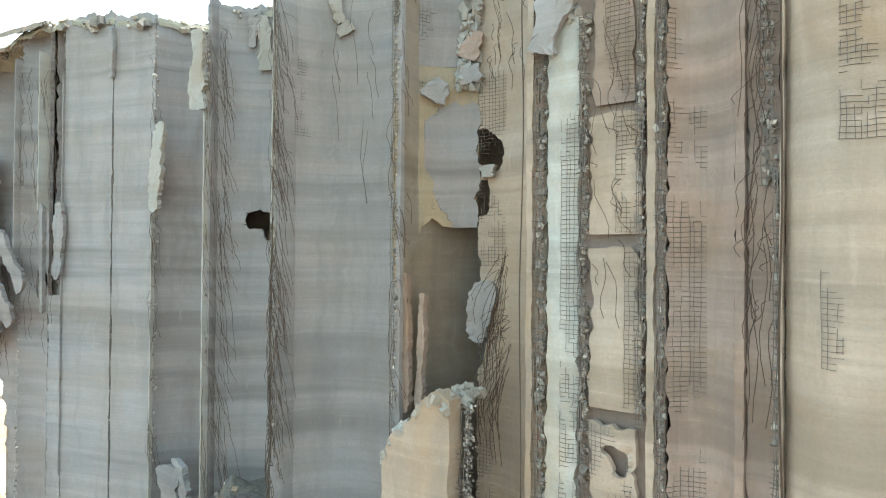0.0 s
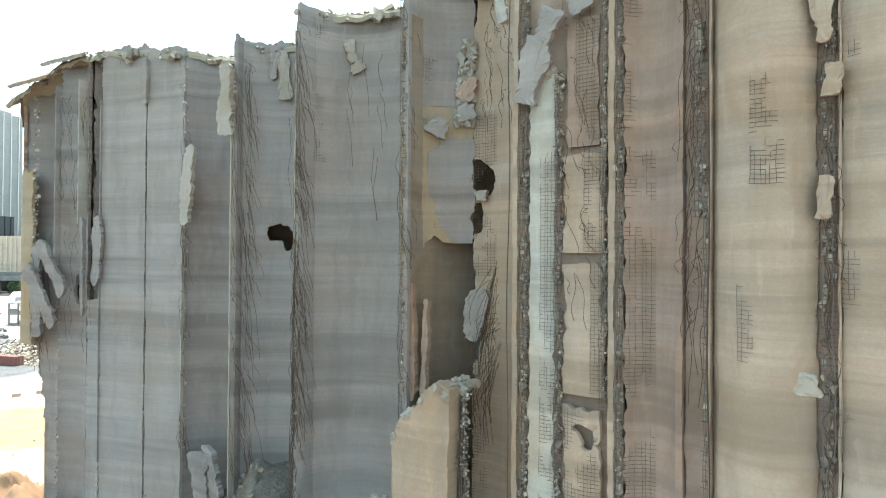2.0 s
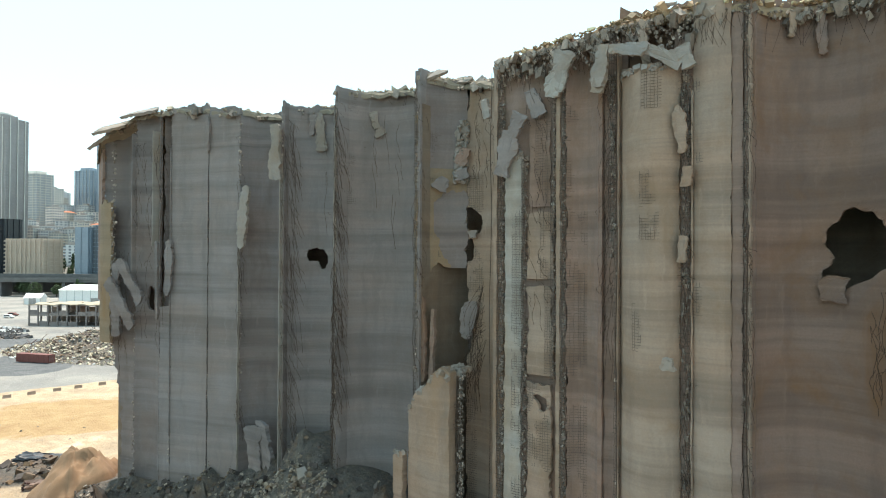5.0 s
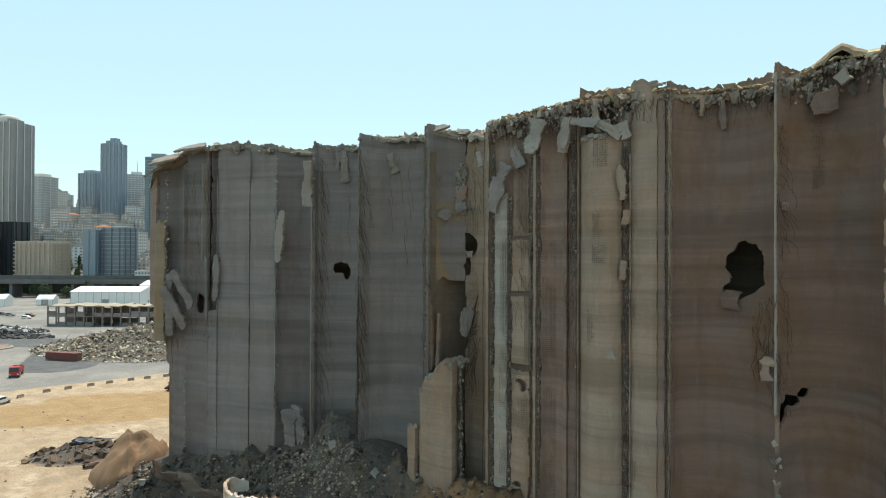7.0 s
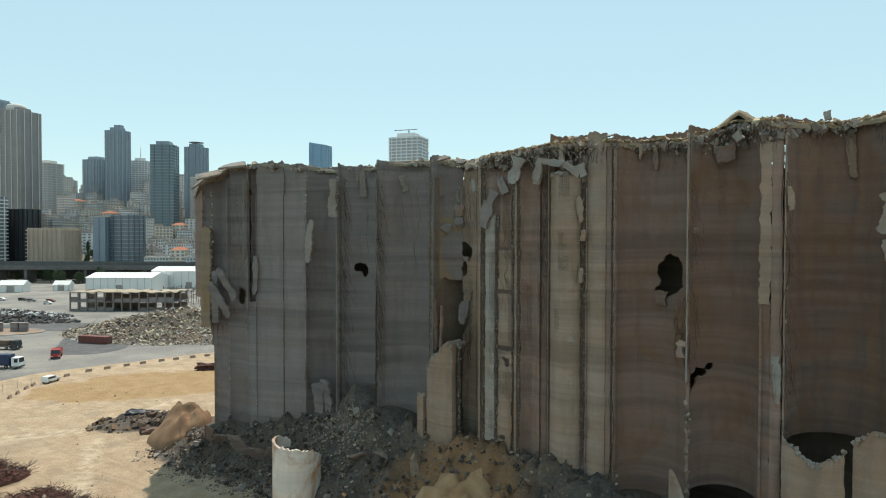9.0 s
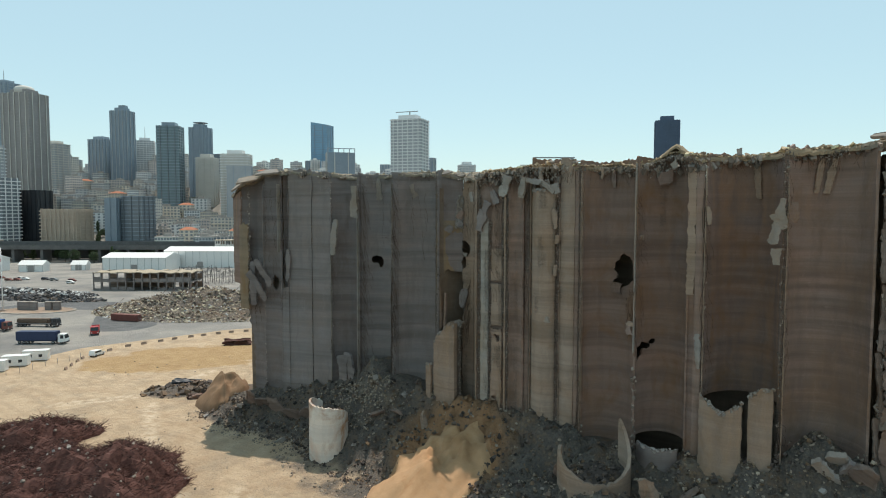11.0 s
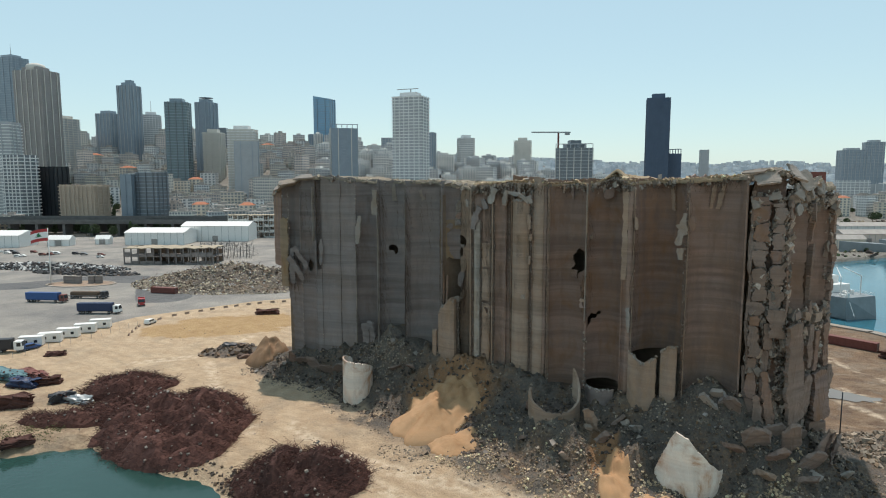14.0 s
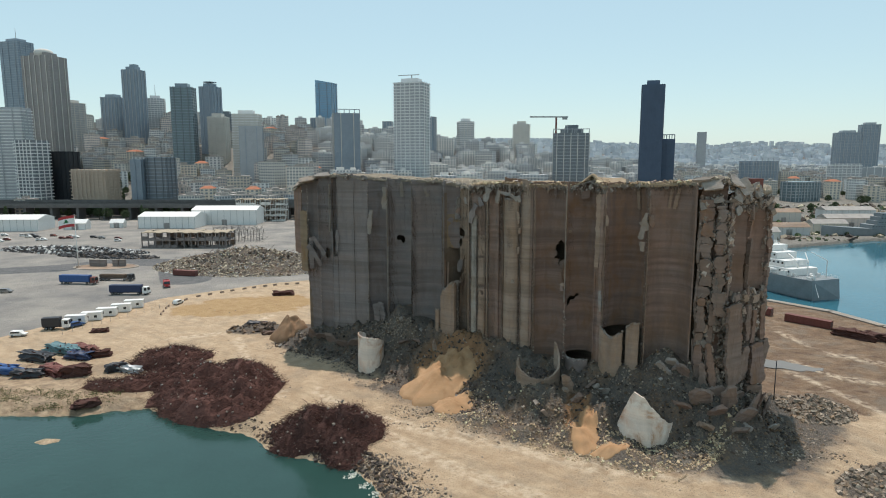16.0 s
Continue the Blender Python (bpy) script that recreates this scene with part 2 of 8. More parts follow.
def ground_material():
    """Sand, concrete yard, rubble dust, dry grass and brown soil, shared out by the surface attributes of the sheet."""
    n = Nodes("ground_earth", 0.95)
    warp = n.noise(0.25, 6.0, None, 0.65)
    fine = n.noise(3.0, 6.0, None, 0.7)
    broad = n.noise(0.045, 5.0, None, 0.6)
    sand = n.mix(n.span(warp, 0.3, 0.7), (0.42, 0.289, 0.178), (0.60, 0.453, 0.303))
    sand = n.mix(n.span(fine, 0.45, 0.75, 0.0, 0.35), sand, (0.30, 0.22, 0.13))

    def lay(under, mask, colour, soft=0.12):
        f = n.math("ADD", n.attribute(mask), n.math("MULTIPLY", n.math("SUBTRACT", n.noise(0.35, 6.0, None, 0.7), 0.5), 0.75))
        return n.mix(n.span(f, 0.5 - soft, 0.5 + soft), under, colour)

    tracks = n.noise(1.0, 5.0, n.stretch(0.05, 0.26, 1.0, n.warped(0.03, 22.0)), 0.65, 0.5)
    ruts = n.noise(1.0, 5.0, n.stretch(0.035, 0.55, 1.0, n.warped(0.04, 8.0), -0.62), 0.6, 0.2)
    gravel = n.cells(2.6).outputs["Distance"]
    sand = n.mix(n.span(ruts, 0.48, 0.66, 0.0, 0.45), sand, (0.34, 0.25, 0.165))
    sand = n.mix(n.span(n.noise(0.11, 6.0, None, 0.7), 0.5, 0.66, 0.0, 0.5), sand, (0.29, 0.23, 0.165))
    sand = n.mix(n.math("MULTIPLY", n.span(gravel, 0.05, 0.35, 1.0, 0.0), n.span(n.noise(0.3, 5.0), 0.42, 0.6)), sand, (0.20, 0.165, 0.13))
    yard = n.mix(n.span(broad, 0.35, 0.65), (0.19, 0.18, 0.17), (0.34, 0.31, 0.27))
    yard = n.mix(n.span(tracks, 0.5, 0.75, 0.0, 0.4), yard, (0.24, 0.235, 0.23))
    grass = n.mix(n.span(warp, 0.3, 0.7), (0.36, 0.215, 0.10), (0.50, 0.34, 0.17))
    grass = n.mix(n.span(fine, 0.4, 0.75, 0.0, 0.5), grass, (0.22, 0.14, 0.05))
    soil = n.mix(n.span(warp, 0.32, 0.68), (0.11, 0.066, 0.04), (0.25, 0.16, 0.095))
    soil = n.mix(n.span(tracks, 0.50, 0.66, 0.0, 0.55), soil, (0.33, 0.25, 0.17))
    soil = n.mix(n.span(n.noise(0.13, 6.0, None, 0.7), 0.5, 0.62, 0.0, 0.6), soil, (0.21, 0.17, 0.13))
    pebble = n.cells(1.6).outputs["Distance"]
    rub = n.mix(n.span(fine, 0.3, 0.7), (0.06, 0.048, 0.039), (0.21, 0.165, 0.125))
    rub = n.mix(n.span(n.noise(0.16, 4.0), 0.50, 0.64, 0.0, 0.6), rub, (0.25, 0.145, 0.075))
    rub = n.mix(n.span(n.noise(0.21, 6.0, None, 0.7), 0.54, 0.66, 0.0, 0.6), rub, (0.30, 0.25, 0.19))
    rub = n.mix(n.span(pebble, 0.2, 0.6, 0.0, 0.5), rub, (0.09, 0.085, 0.08))
    asphalt = n.mix(n.span(tracks, 0.35, 0.7), (0.10, 0.10, 0.102), (0.165, 0.16, 0.155))
    town = n.mix(n.span(warp, 0.35, 0.65), (0.15, 0.14, 0.12), (0.24, 0.22, 0.19))
    c = lay(sand, "yard", yard, 0.05)
    c = lay(c, "asphalt", asphalt, 0.05)
    c = lay(c, "soil", soil)
    c = lay(c, "grass", grass)
    c = n.mix(n.math("MULTIPLY", n.attribute("track"), n.span(n.noise(0.5, 5.0), 0.38, 0.6, 0.0, 0.75)), c, (0.70, 0.57, 0.42))
    c = lay(c, "rubble", rub, 0.2)
    c = lay(c, "dust", n.mix(n.span(warp, 0.3, 0.7), (0.22, 0.12, 0.06), (0.40, 0.215, 0.105)), 0.2)
    c = lay(c, "town", town, 0.2)
    h = n.math("ADD", n.math("MULTIPLY", fine, 0.7), n.math("ADD", n.math("MULTIPLY", ruts, 0.35), n.noise(0.8, 6.0)))
    return n.done(c, h, 0.6)


def water_material(name, base, ripple):
    n = Nodes(name, 0.06)
    c = n.mix(n.span(n.noise(0.05, 4.0), 0.35, 0.65, 0.0, 0.6), base, scaled(base, 0.7))
    n.b.inputs["IOR"].default_value = 1.33
    return n.done(c, n.noise(ripple, 4.0), 0.04)


GROUND = ground_material()
POND = water_material("green_harbour_water", (0.026, 0.066, 0.058), 0.9)
SEA = water_material("blue_sea_water", (0.03, 0.135, 0.185), 0.5)

PUDDLE = water_material("muddy_puddle_water", (0.20, 0.17, 0.14), 0.6)
STUMP = concrete("white_stained_concrete", (0.76, 0.69, 0.60), (0.42, 0.20, 0.085), 0.8, 0.3)

# ---- ways to build ----
def empty(name, label="", category="", group="", kind="", at=(0, 0, 0)):
    ob = new(name)
    ob.location = at
    return tagged(ob, label, category, group, kind)


def mesh_of(name, verts, faces, material):
    me = bpy.data.meshes.new(name)
    me.from_pydata([tuple(v) for v in verts], [], [tuple(f) for f in faces])
    if material is not None:
        me.materials.append(material)
    return me


def piece(name, verts, faces, material, parent=None, label="", smooth=False):
    ob = new(name, mesh_of(name, verts, faces, material))
    ob.parent = parent
    if smooth:
        ob.data.shade_smooth()
    return tagged(ob, label)


def part(name, bm, material, parent=None, label="", smooth=False):
    me = bpy.data.meshes.new(name)
    bm.to_mesh(me)
    bm.free()
    me.materials.append(material)
    if smooth:
        me.shade_smooth()
    ob = new(name, me)
    ob.parent = parent
    return tagged(ob, label)


class Soup:
    """Loose shapes gathered into one mesh."""

    def __init__(self):
        self.v, self.f = [], []

    def add(self, verts, faces):
        k = len(self.v)
        self.v += [tuple(p) for p in verts]
        self.f += [tuple(i + k for i in f) for f in faces]

    def box(self, x0, y0, z0, x1, y1, z1, m=None):
        p = [Vector((x, y, z)) for z in (z0, z1) for x, y in ((x0, y0), (x1, y0), (x1, y1), (x0, y1))]
        if m is not None:
            p = [m @ q for q in p]
        self.add(p, [(3, 2, 1, 0), (4, 5, 6, 7), (0, 1, 5, 4), (1, 2, 6, 5), (2, 3, 7, 6), (3, 0, 4, 7)])

    def tube(self, points, r, sides=3, r_end=None):
        pts = [Vector(p) for p in points]
        rows = []
        for i, p in enumerate(pts):
            d = (pts[min(i + 1, len(pts) - 1)] - pts[max(i - 1, 0)])
            if d.length < 1e-6:
                d = Vector((0, 0, 1))
            d.normalize()
            a = d.orthogonal().normalized()
            b = d.cross(a)
            rr = r if r_end is None else r + (r_end - r) * i / max(1, len(pts) - 1)
            rows += [p + (a * math.cos(k * math.tau / sides) + b * math.sin(k * math.tau / sides)) * rr for k in range(sides)]
        faces = [(i * sides + k, i * sides + (k + 1) % sides, (i + 1) * sides + (k + 1) % sides, (i + 1) * sides + k)
                 for i in range(len(pts) - 1) for k in range(sides)]
        faces += [tuple(reversed(range(sides))), tuple(range((len(pts) - 1) * sides, len(pts) * sides))]
        self.add(rows, faces)

    def chunk(self, c, sx, sy, sz, rng, yaw=None):
        """A broken lump of six to eight corners, with uneven faces."""
        m = Matrix.Translation(c) @ Euler((rng.uniform(-0.7, 0.7), rng.uniform(-0.7, 0.7), rng.uniform(0, 6.3) if yaw is None else yaw)).to_matrix().to_4x4()
        p = []
        for z in (-0.5, 0.5):
            k = rng.uniform(0.6, 1.0)
            for x, y in ((-0.5, -0.5), (0.5, -0.5), (0.5, 0.5), (-0.5, 0.5)):
                p.append(m @ Vector((sx * x * k * rng.uniform(0.7, 1.15), sy * y * k * rng.uniform(0.7, 1.15), sz * z * rng.uniform(0.7, 1.2))))
        self.add(p, [(3, 2, 1, 0), (4, 5, 6, 7), (0, 1, 5), (0, 5, 4), (1, 2, 6, 5), (2, 3, 7), (2, 7, 6), (3, 0, 4, 7)])

    def ob(self, name, material, parent=None, label="", category="", group="", kind="", smooth=False):
        return tagged(piece(name, self.v, self.f, material, parent, "", smooth), label, category, group, kind)


def box_part(name, x0, y0, z0, x1, y1, z1, material, parent=None, label="", bevel=0.0):
    bm = bmesh.new()
    bmesh.ops.create_cube(bm, size=1.0)
    for v in bm.verts:
        v.co = ((x0 + x1) / 2 + v.co.x * (x1 - x0), (y0 + y1) / 2 + v.co.y * (y1 - y0), (z0 + z1) / 2 + v.co.z * (z1 - z0))
    if bevel:
        bmesh.ops.bevel(bm, geom=bm.edges[:], offset=bevel, segments=2, affect="EDGES")
    return part(name, bm, material, parent, label)


def lathe(name, profile, material, parent=None, sides=20, label="", m=None, smooth=True):
    """A turned shape from (radius, height) pairs."""
    v = [Vector((r * math.cos(k * math.tau / sides), r * math.sin(k * math.tau / sides), z)) for r, z in profile for k in range(sides)]
    if m is not None:
        v = [m @ p for p in v]
    f = [(i * sides + k, i * sides + (k + 1) % sides, (i + 1) * sides + (k + 1) % sides, (i + 1) * sides + k)
         for i in range(len(profile) - 1) for k in range(sides)]
    f += [tuple(reversed(range(sides))), tuple(range((len(profile) - 1) * sides, len(profile) * sides))]
    return piece(name, v, f, material, parent, label, smooth)


def n2(x, y, z=0.0):
    return noise.noise(Vector((x, y, z)))


def smooth01(x):
    x = min(1.0, max(0.0, x))
    return x * x * (3 - 2 * x)


def shell(name, front, back, mask, material, parent, label="", smooth=False):
    """A slab between two grids of points, with the cells that mask leaves out cut away and the cut edges closed."""
    nu, nv = len(front), len(front[0])
    at = lambda i, j: i * nv + j
    verts = [p for row in front for p in row] + [p for row in back for p in row]
    k = nu * nv
    inside = lambda i, j: 0 <= i < nu - 1 and 0 <= j < nv - 1 and mask[i][j]
    faces = []
    for i in range(nu - 1):
        for j in range(nv - 1):
            if not mask[i][j]:
                continue
            a, b, c, d = at(i, j), at(i + 1, j), at(i + 1, j + 1), at(i, j + 1)
            faces += [(a, b, c, d), (k + d, k + c, k + b, k + a)]
            if not inside(i, j - 1):
                faces.append((b, a, k + a, k + b))
            if not inside(i, j + 1):
                faces.append((d, c, k + c, k + d))
            if not inside(i - 1, j):
                faces.append((a, d, k + d, k + a))
            if not inside(i + 1, j):
                faces.append((c, b, k + b, k + c))
    used = sorted({i for f in faces for i in f})
    back_to = {old: fresh for fresh, old in enumerate(used)}
    return piece(name, [verts[i] for i in used], [[back_to[i] for i in f] for f in faces], material, parent, label, smooth)


# ---- the lie of the land ----
FRONT = [(-46.5, 63.5), (-43.1, 58.1), (-33.2, 52.6), (-22.96, 49.4), (-17.2, 45.4), (-10.3, 38.1), (38.0, 1.0), (46.8, -3.4), (51.0, -5.4), (63.3, 1.9)]   # foot of the torn silo face
BACK = [(66.0, 14.0), (52.0, 30.0), (-20.0, 85.0), (-38.0, 84.0), (-44.0, 72.0)]
SHORE = [(-400.0, 14.0), (-100.0, 9.7), (-82.0, 9.5), (-77.0, 12.0), (-68.7, 13.5), (-57.0, 4.8), (-41.4, -1.0), (-35.0, -8.5), (-26.6, -12.1), (-20.0, -14.3), (-15.3, -19.5), (-12.0, -26.5), (-6.0, -42.0), (2.0, -80.0), (12.0, -150.0), (40.0, -400.0)]
QUAY = [(126.0, 114.0), (139.0, 95.0), (144.0, 75.0), (165.0, 40.0), (240.0, -60.0), (420.0, -260.0), (900.0, -300.0), (1000.0, 250.0), (420.0, 330.0),
        (300.0, 306.0), (205.0, 262.0), (118.0, 225.0), (112.0, 160.0)]
ROAD = [(-420.0, 120.0), (-250.0, 172.0), (-195.0, 190.0), (-175.0, 212.0), (-140.0, 205.0), (-118.0, 158.0)]   # asphalt lane round the traffic island
TRACKS = [   # wheel tracks over sand and soil
    [(-32.6, 19.7), (-19.7, 1.7), (-7.5, -12.5), (4.3, -23.0), (13.0, -28.7)],
    [(-25.6, 9.3), (-10.1, -1.2), (9.7, -10.4), (23.6, -19.3), (46.7, -23.5)],
    [(86.7, 32.5), (89.6, 18.3), (92.2, 4.9)],
    [(104.2, 67.1), (105.9, 46.7), (115.9, 36.7)],
    [(92.0, 39.3), (96.4, 26.8), (105.3, 21.9)],
    [(-85.5, 62.9), (-70.4, 69.0), (-61.8, 90.5)],
    [(-39.8, 16.2), (-55.0, 40.9), (-64.8, 62.7)],
]
WATER_Z = -1.8


def front_y(x):
    return float(np.interp(x, [p[0] for p in FRONT], [p[1] for p in FRONT]))


def distance_to(line, X, Y, closed=False):
    """Distance of points to a broken line, and the x of the nearest place on it."""
    best, bx = np.full(X.shape, 1e9), np.zeros(X.shape)
    pts = line + line[:1] if closed else line
    for (ax, ay), (bx_, by) in zip(pts, pts[1:]):
        dx, dy = bx_ - ax, by - ay
        u = np.clip(((X - ax) * dx + (Y - ay) * dy) / (dx * dx + dy * dy), 0, 1)
        d = np.hypot(X - ax - u * dx, Y - ay - u * dy)
        near = d < best
        best, bx = np.where(near, d, best), np.where(near, ax + u * dx, bx)
    return best, bx


def inside(poly, X, Y):
    hit = np.zeros(X.shape, bool)
    for (ax, ay), (bx, by) in zip(poly, poly[1:] + poly[:1]):
        if ay != by:
            hit ^= ((ay > Y) != (by > Y)) & (X < (bx - ax) * (Y - ay) / (by - ay) + ax)
    return hit


def waves(X, Y, size, seed):
    """Smooth rolling unevenness between -1 and 1."""
    r = np.random.RandomState(seed)
    out = np.zeros(X.shape)
    for k in range(7):
        a, s, p = r.uniform(0, 6.28), r.uniform(0.6, 1.8) / size, r.uniform(0, 6.28)
        out += np.sin((X * math.cos(a) + Y * math.sin(a)) * s * 6.28 + p + 1.3 * np.sin((Y * math.cos(a) - X * math.sin(a)) * s * 4.1 + p))
    return out / 7 * 1.6


def blob(X, Y, cx, cy, rx, ry, turn=0.0):
    c, s = math.cos(turn), math.sin(turn)
    u, v = ((X - cx) * c + (Y - cy) * s) / rx, ((Y - cy) * c - (X - cx) * s) / ry
    return 1 - np.hypot(u, v)


HEAPS = [   # cx, cy, rx, ry, height, turn: banks of rubble away from the silo
    (77.0, 5.0, 9.0, 7.0, 2.6, 0.4), (75.0, -25.0, 13.0, 6.0, 1.8, 0.3), (-101.0, 199.0, 46.0, 32.0, 8.0, -0.12),
    (-222.0, 250.0, 46.0, 12.0, 2.2, -0.2), (-190.0, 228.0, 30.0, 7.0, 1.6, -0.2), (-270.0, 205.0, 24.0, 12.0, 2.0, 0.0), (-62.0, 74.0, 9.0, 6.0, 1.4, 0.2), (17.0, 2.8, 9.0, 5.5, 3.4, -0.6), (30.0, -12.5, 5.0, 9.0, 1.6, 0.3), (13.5, -6.5, 4.5, 3.2, 2.4, 0.2), (21.5, -10.0, 4.0, 3.4, 2.6, -0.4), (27.5, -5.0, 3.0, 5.0, 2.6, 0.2), (5.5, 0.5, 5.5, 3.0, 1.5, -0.3), (40.5, -15.5, 6.0, 3.0, 1.5, 0.3), (48.0, -17.0, 5.0, 3.0, 1.6, 0.1), (8.0, 8.0, 5.0, 8.0, 1.5, 0.4),
]
BANK_X = [-47, -41, -33, -25, -19.5, -14, -10, -7, -2, 4, 11, 18, 24, 31, 38, 42, 46, 54, 62]
BANK_H = [3.0, 5.0, 6.5, 7.5, 10.5, 15.0, 13.0, 11.5, 10.0, 10.3, 10.5, 9.5, 8.5, 9.2, 11.5, 15.5, 12.5, 9.5, 5.0]
BANK_W = [7.0, 8.0, 8.5, 9.5, 11.5, 13.0, 13.5, 14.0, 15.0, 15.0, 16.0, 18.0, 18.0, 16.0, 15.0, 14.5, 14.0, 12.0, 9.0]


def land(X, Y):
    """Height of the ground and its surface shares."""
    X, Y = np.asarray(X, float), np.asarray(Y, float)
    d, bx = distance_to(FRONT, X, Y)
    behind = inside(FRONT + BACK, X, Y)
    h, w = np.interp(bx, BANK_X, BANK_H), np.interp(bx, BANK_X, BANK_W)
    gully = waves(bx + 0.35 * d, d * 0.35, 5.0, 31)
    rough = waves(X, Y, 9.0, 3) * 0.8 + waves(X, Y, 4.0, 4) * 0.75 + waves(X, Y, 2.2, 14) * 0.5 + 1.5 * np.abs(gully) - 0.5
    k = np.clip(1 - d / w, 0, 1)
    bank = np.where(behind, h * np.clip(1 - (d - 5) / 6, 0, 1), h * k ** 1.25 + 1.5 * np.clip(1 - d / (w + 13), 0, 1) * (bx > -6)) + rough * np.where(behind, 0, np.minimum(1.0, k * 4)) * (0.7 + 0.55 * k)
    z = np.maximum(bank, 0) + 0.12 * waves(X, Y, 22.0, 5)
    rubble = np.where(behind, 1.0, np.clip((1.12 - d / (w + np.where(bx > -6, 9.0, 1.0))) * 2.2, 0, 1))
    for cx, cy, rx, ry, hh, turn in HEAPS:
        b = np.clip(blob(X, Y, cx, cy, rx, ry, turn), -0.3, 1)
        z = z + hh * np.clip(b, 0, 1) ** 0.8 * (1 + 0.35 * waves(X, Y, 6.0, 8))
        rubble = np.maximum(rubble, np.clip(b * 2.5 + 0.55, 0, 1))
    rubble = np.maximum(rubble, np.clip(0.78 - np.abs(d - w - 3) / 15, 0, 0.62) * (bx > -24) * (0.75 + 0.45 * waves(X, Y, 7.0, 12)))
    yard_line = np.interp(X, [-420, -140, -119, -111, -79, -55, -30, 30, 60], [-20, 62, 104, 121, 149, 160, 168, 190, 230])
    yard = np.clip((Y - yard_line) / 2.5 + 0.5, 0, 1) * (Y < 500)
    grass = np.clip(blob(X, Y, -75, 107, 28, 17, 0.35) * 2.2 + 0.3 + 0.35 * waves(X, Y, 16.0, 77) + 0.2 * waves(X, Y, 5.0, 78), 0, 1)
    soil = np.clip((X - 66) / 8, 0, 1) * np.clip((Y - 0.5 + 2.0 * waves(X, Y, 9.0, 79)) / 7, 0, 1) * (Y < 250)
    soil = np.maximum(soil * 0.95, 0.46 * (X < -60) * (Y < 40))
    town = np.clip((Y - 460) / 40, 0, 1)
    town = np.maximum(town, ((X > 120) & (Y > 230)) * 1.0)
    road, _ = distance_to(ROAD, X, Y)
    asphalt = np.clip((11.0 - road) / 3 + 0.5, 0, 1)
    track = np.zeros(X.shape)
    for line in TRACKS:
        for off in (-1.1, 1.1):
            far, _ = distance_to([(x, y + off) for x, y in line], X, Y)
            track = np.maximum(track, np.clip(1.15 - far / 1.3, 0, 1))
    # basin and harbour
    ds, _ = distance_to(SHORE, X, Y)
    wet = inside(SHORE + [(-400.0, -400.0)], X, Y)
    ds = np.where(wet, ds, -ds) + waves(X, Y, 5.0, 6) * 0.5
    z = np.where(ds > -3.6, np.minimum(z, np.maximum(-0.42 * (ds + 3.6), -6)), z)
    dq, _ = distance_to(QUAY, X, Y, True)
    sea = inside(QUAY, X, Y)
    z = np.where(sea, np.maximum(-8, np.where(dq > 1.0, -6, -0.2 - 5.8 * dq)), z)
    # the hill that the town stands on, and the far hills
    side = np.interp(X / np.maximum(200, Y), [-1.0, -0.2, 0.2, 0.5, 1.0], [1.0, 1.0, 0.45, 0.18, 0.15])
    s = np.clip((Y - 480) / 480, 0, 1)
    z = z + 92 * side * s * s * (3 - 2 * s)
    s = np.clip((Y - 2000) / 2200, 0, 1)
    z = z + 115 * s * s * (3 - 2 * s) * (1 + 0.18 * waves(X, Y, 1500.0, 9))
    dust = np.clip(np.maximum(blob(X, Y, -0.5, 22.0, 11.0, 8.0, -0.66), blob(X, Y, 24.0, -5.0, 3.0, 9.0, -0.2)) * 1.6 + 0.35, 0, 1)
    return z, rubble, yard, grass, soil, town, asphalt, dust, track


def land_z(x, y):
    return float(land(np.array([x]), np.array([y]))[0][0])


def build_ground():
    gx = np.concatenate([np.linspace(-4600, -420, 45)[:-1], np.linspace(-420, -150, 110)[:-1], np.arange(-150, 105, 0.8), np.linspace(105, 330, 110)[1:], np.linspace(330, 4600, 60)[1:]])
    gy = np.concatenate([np.linspace(-600, -70, 20)[:-1], np.arange(-70, 165, 0.8), np.linspace(165, 420, 130)[1:], np.linspace(420, 4900, 90)[1:]])
    X, Y = np.meshgrid(gx, gy)
    z, rubble, yard, grass, soil, town, asphalt, dust, track = land(X, Y)
    nx, ny = len(gx), len(gy)
    me = bpy.data.meshes.new("ground")
    idx = np.arange(nx * ny).reshape(ny, nx)
    quads = np.stack([idx[:-1, :-1], idx[:-1, 1:], idx[1:, 1:], idx[1:, :-1]], -1).reshape(-1, 4)
    me.vertices.add(nx * ny)
    me.vertices.foreach_set("co", np.stack([X, Y, z], -1).ravel())
    me.loops.add(quads.size)
    me.loops.foreach_set("vertex_index", quads.ravel())
    me.polygons.add(len(quads))
    me.polygons.foreach_set("loop_start", np.arange(len(quads)) * 4)
    me.update(calc_edges=True)
    me.shade_smooth()
    for name, values in (("rubble", rubble), ("yard", yard), ("grass", grass), ("soil", soil), ("town", town), ("asphalt", asphalt), ("dust", dust), ("track", track)):
        me.attributes.new(name, "FLOAT", "POINT").data.foreach_set("value", values.ravel().astype(np.float32))
    me.materials.append(GROUND)
    tagged(new("ground", me), "pale sandy earth with a concrete yard, dry grass and grey rubble", "ground", kind="structure")


def water_sheet(name, x0, y0, x1, y1, material, label):
    s = Soup()
    s.add([(x0, y0, WATER_Z), (x1, y0, WATER_Z), (x1, y1, WATER_Z), (x0, y1, WATER_Z)], [(0, 1, 2, 3)])
    s.ob(name, material, None, label, "water", kind="structure")


build_ground()
water_sheet("water", -460, -420, 60, 40, POND, "still green harbour water in the blast crater")
water_sheet("sea", 110, -400, 1100, 420, SEA, "calm turquoise harbour water beside the quay")


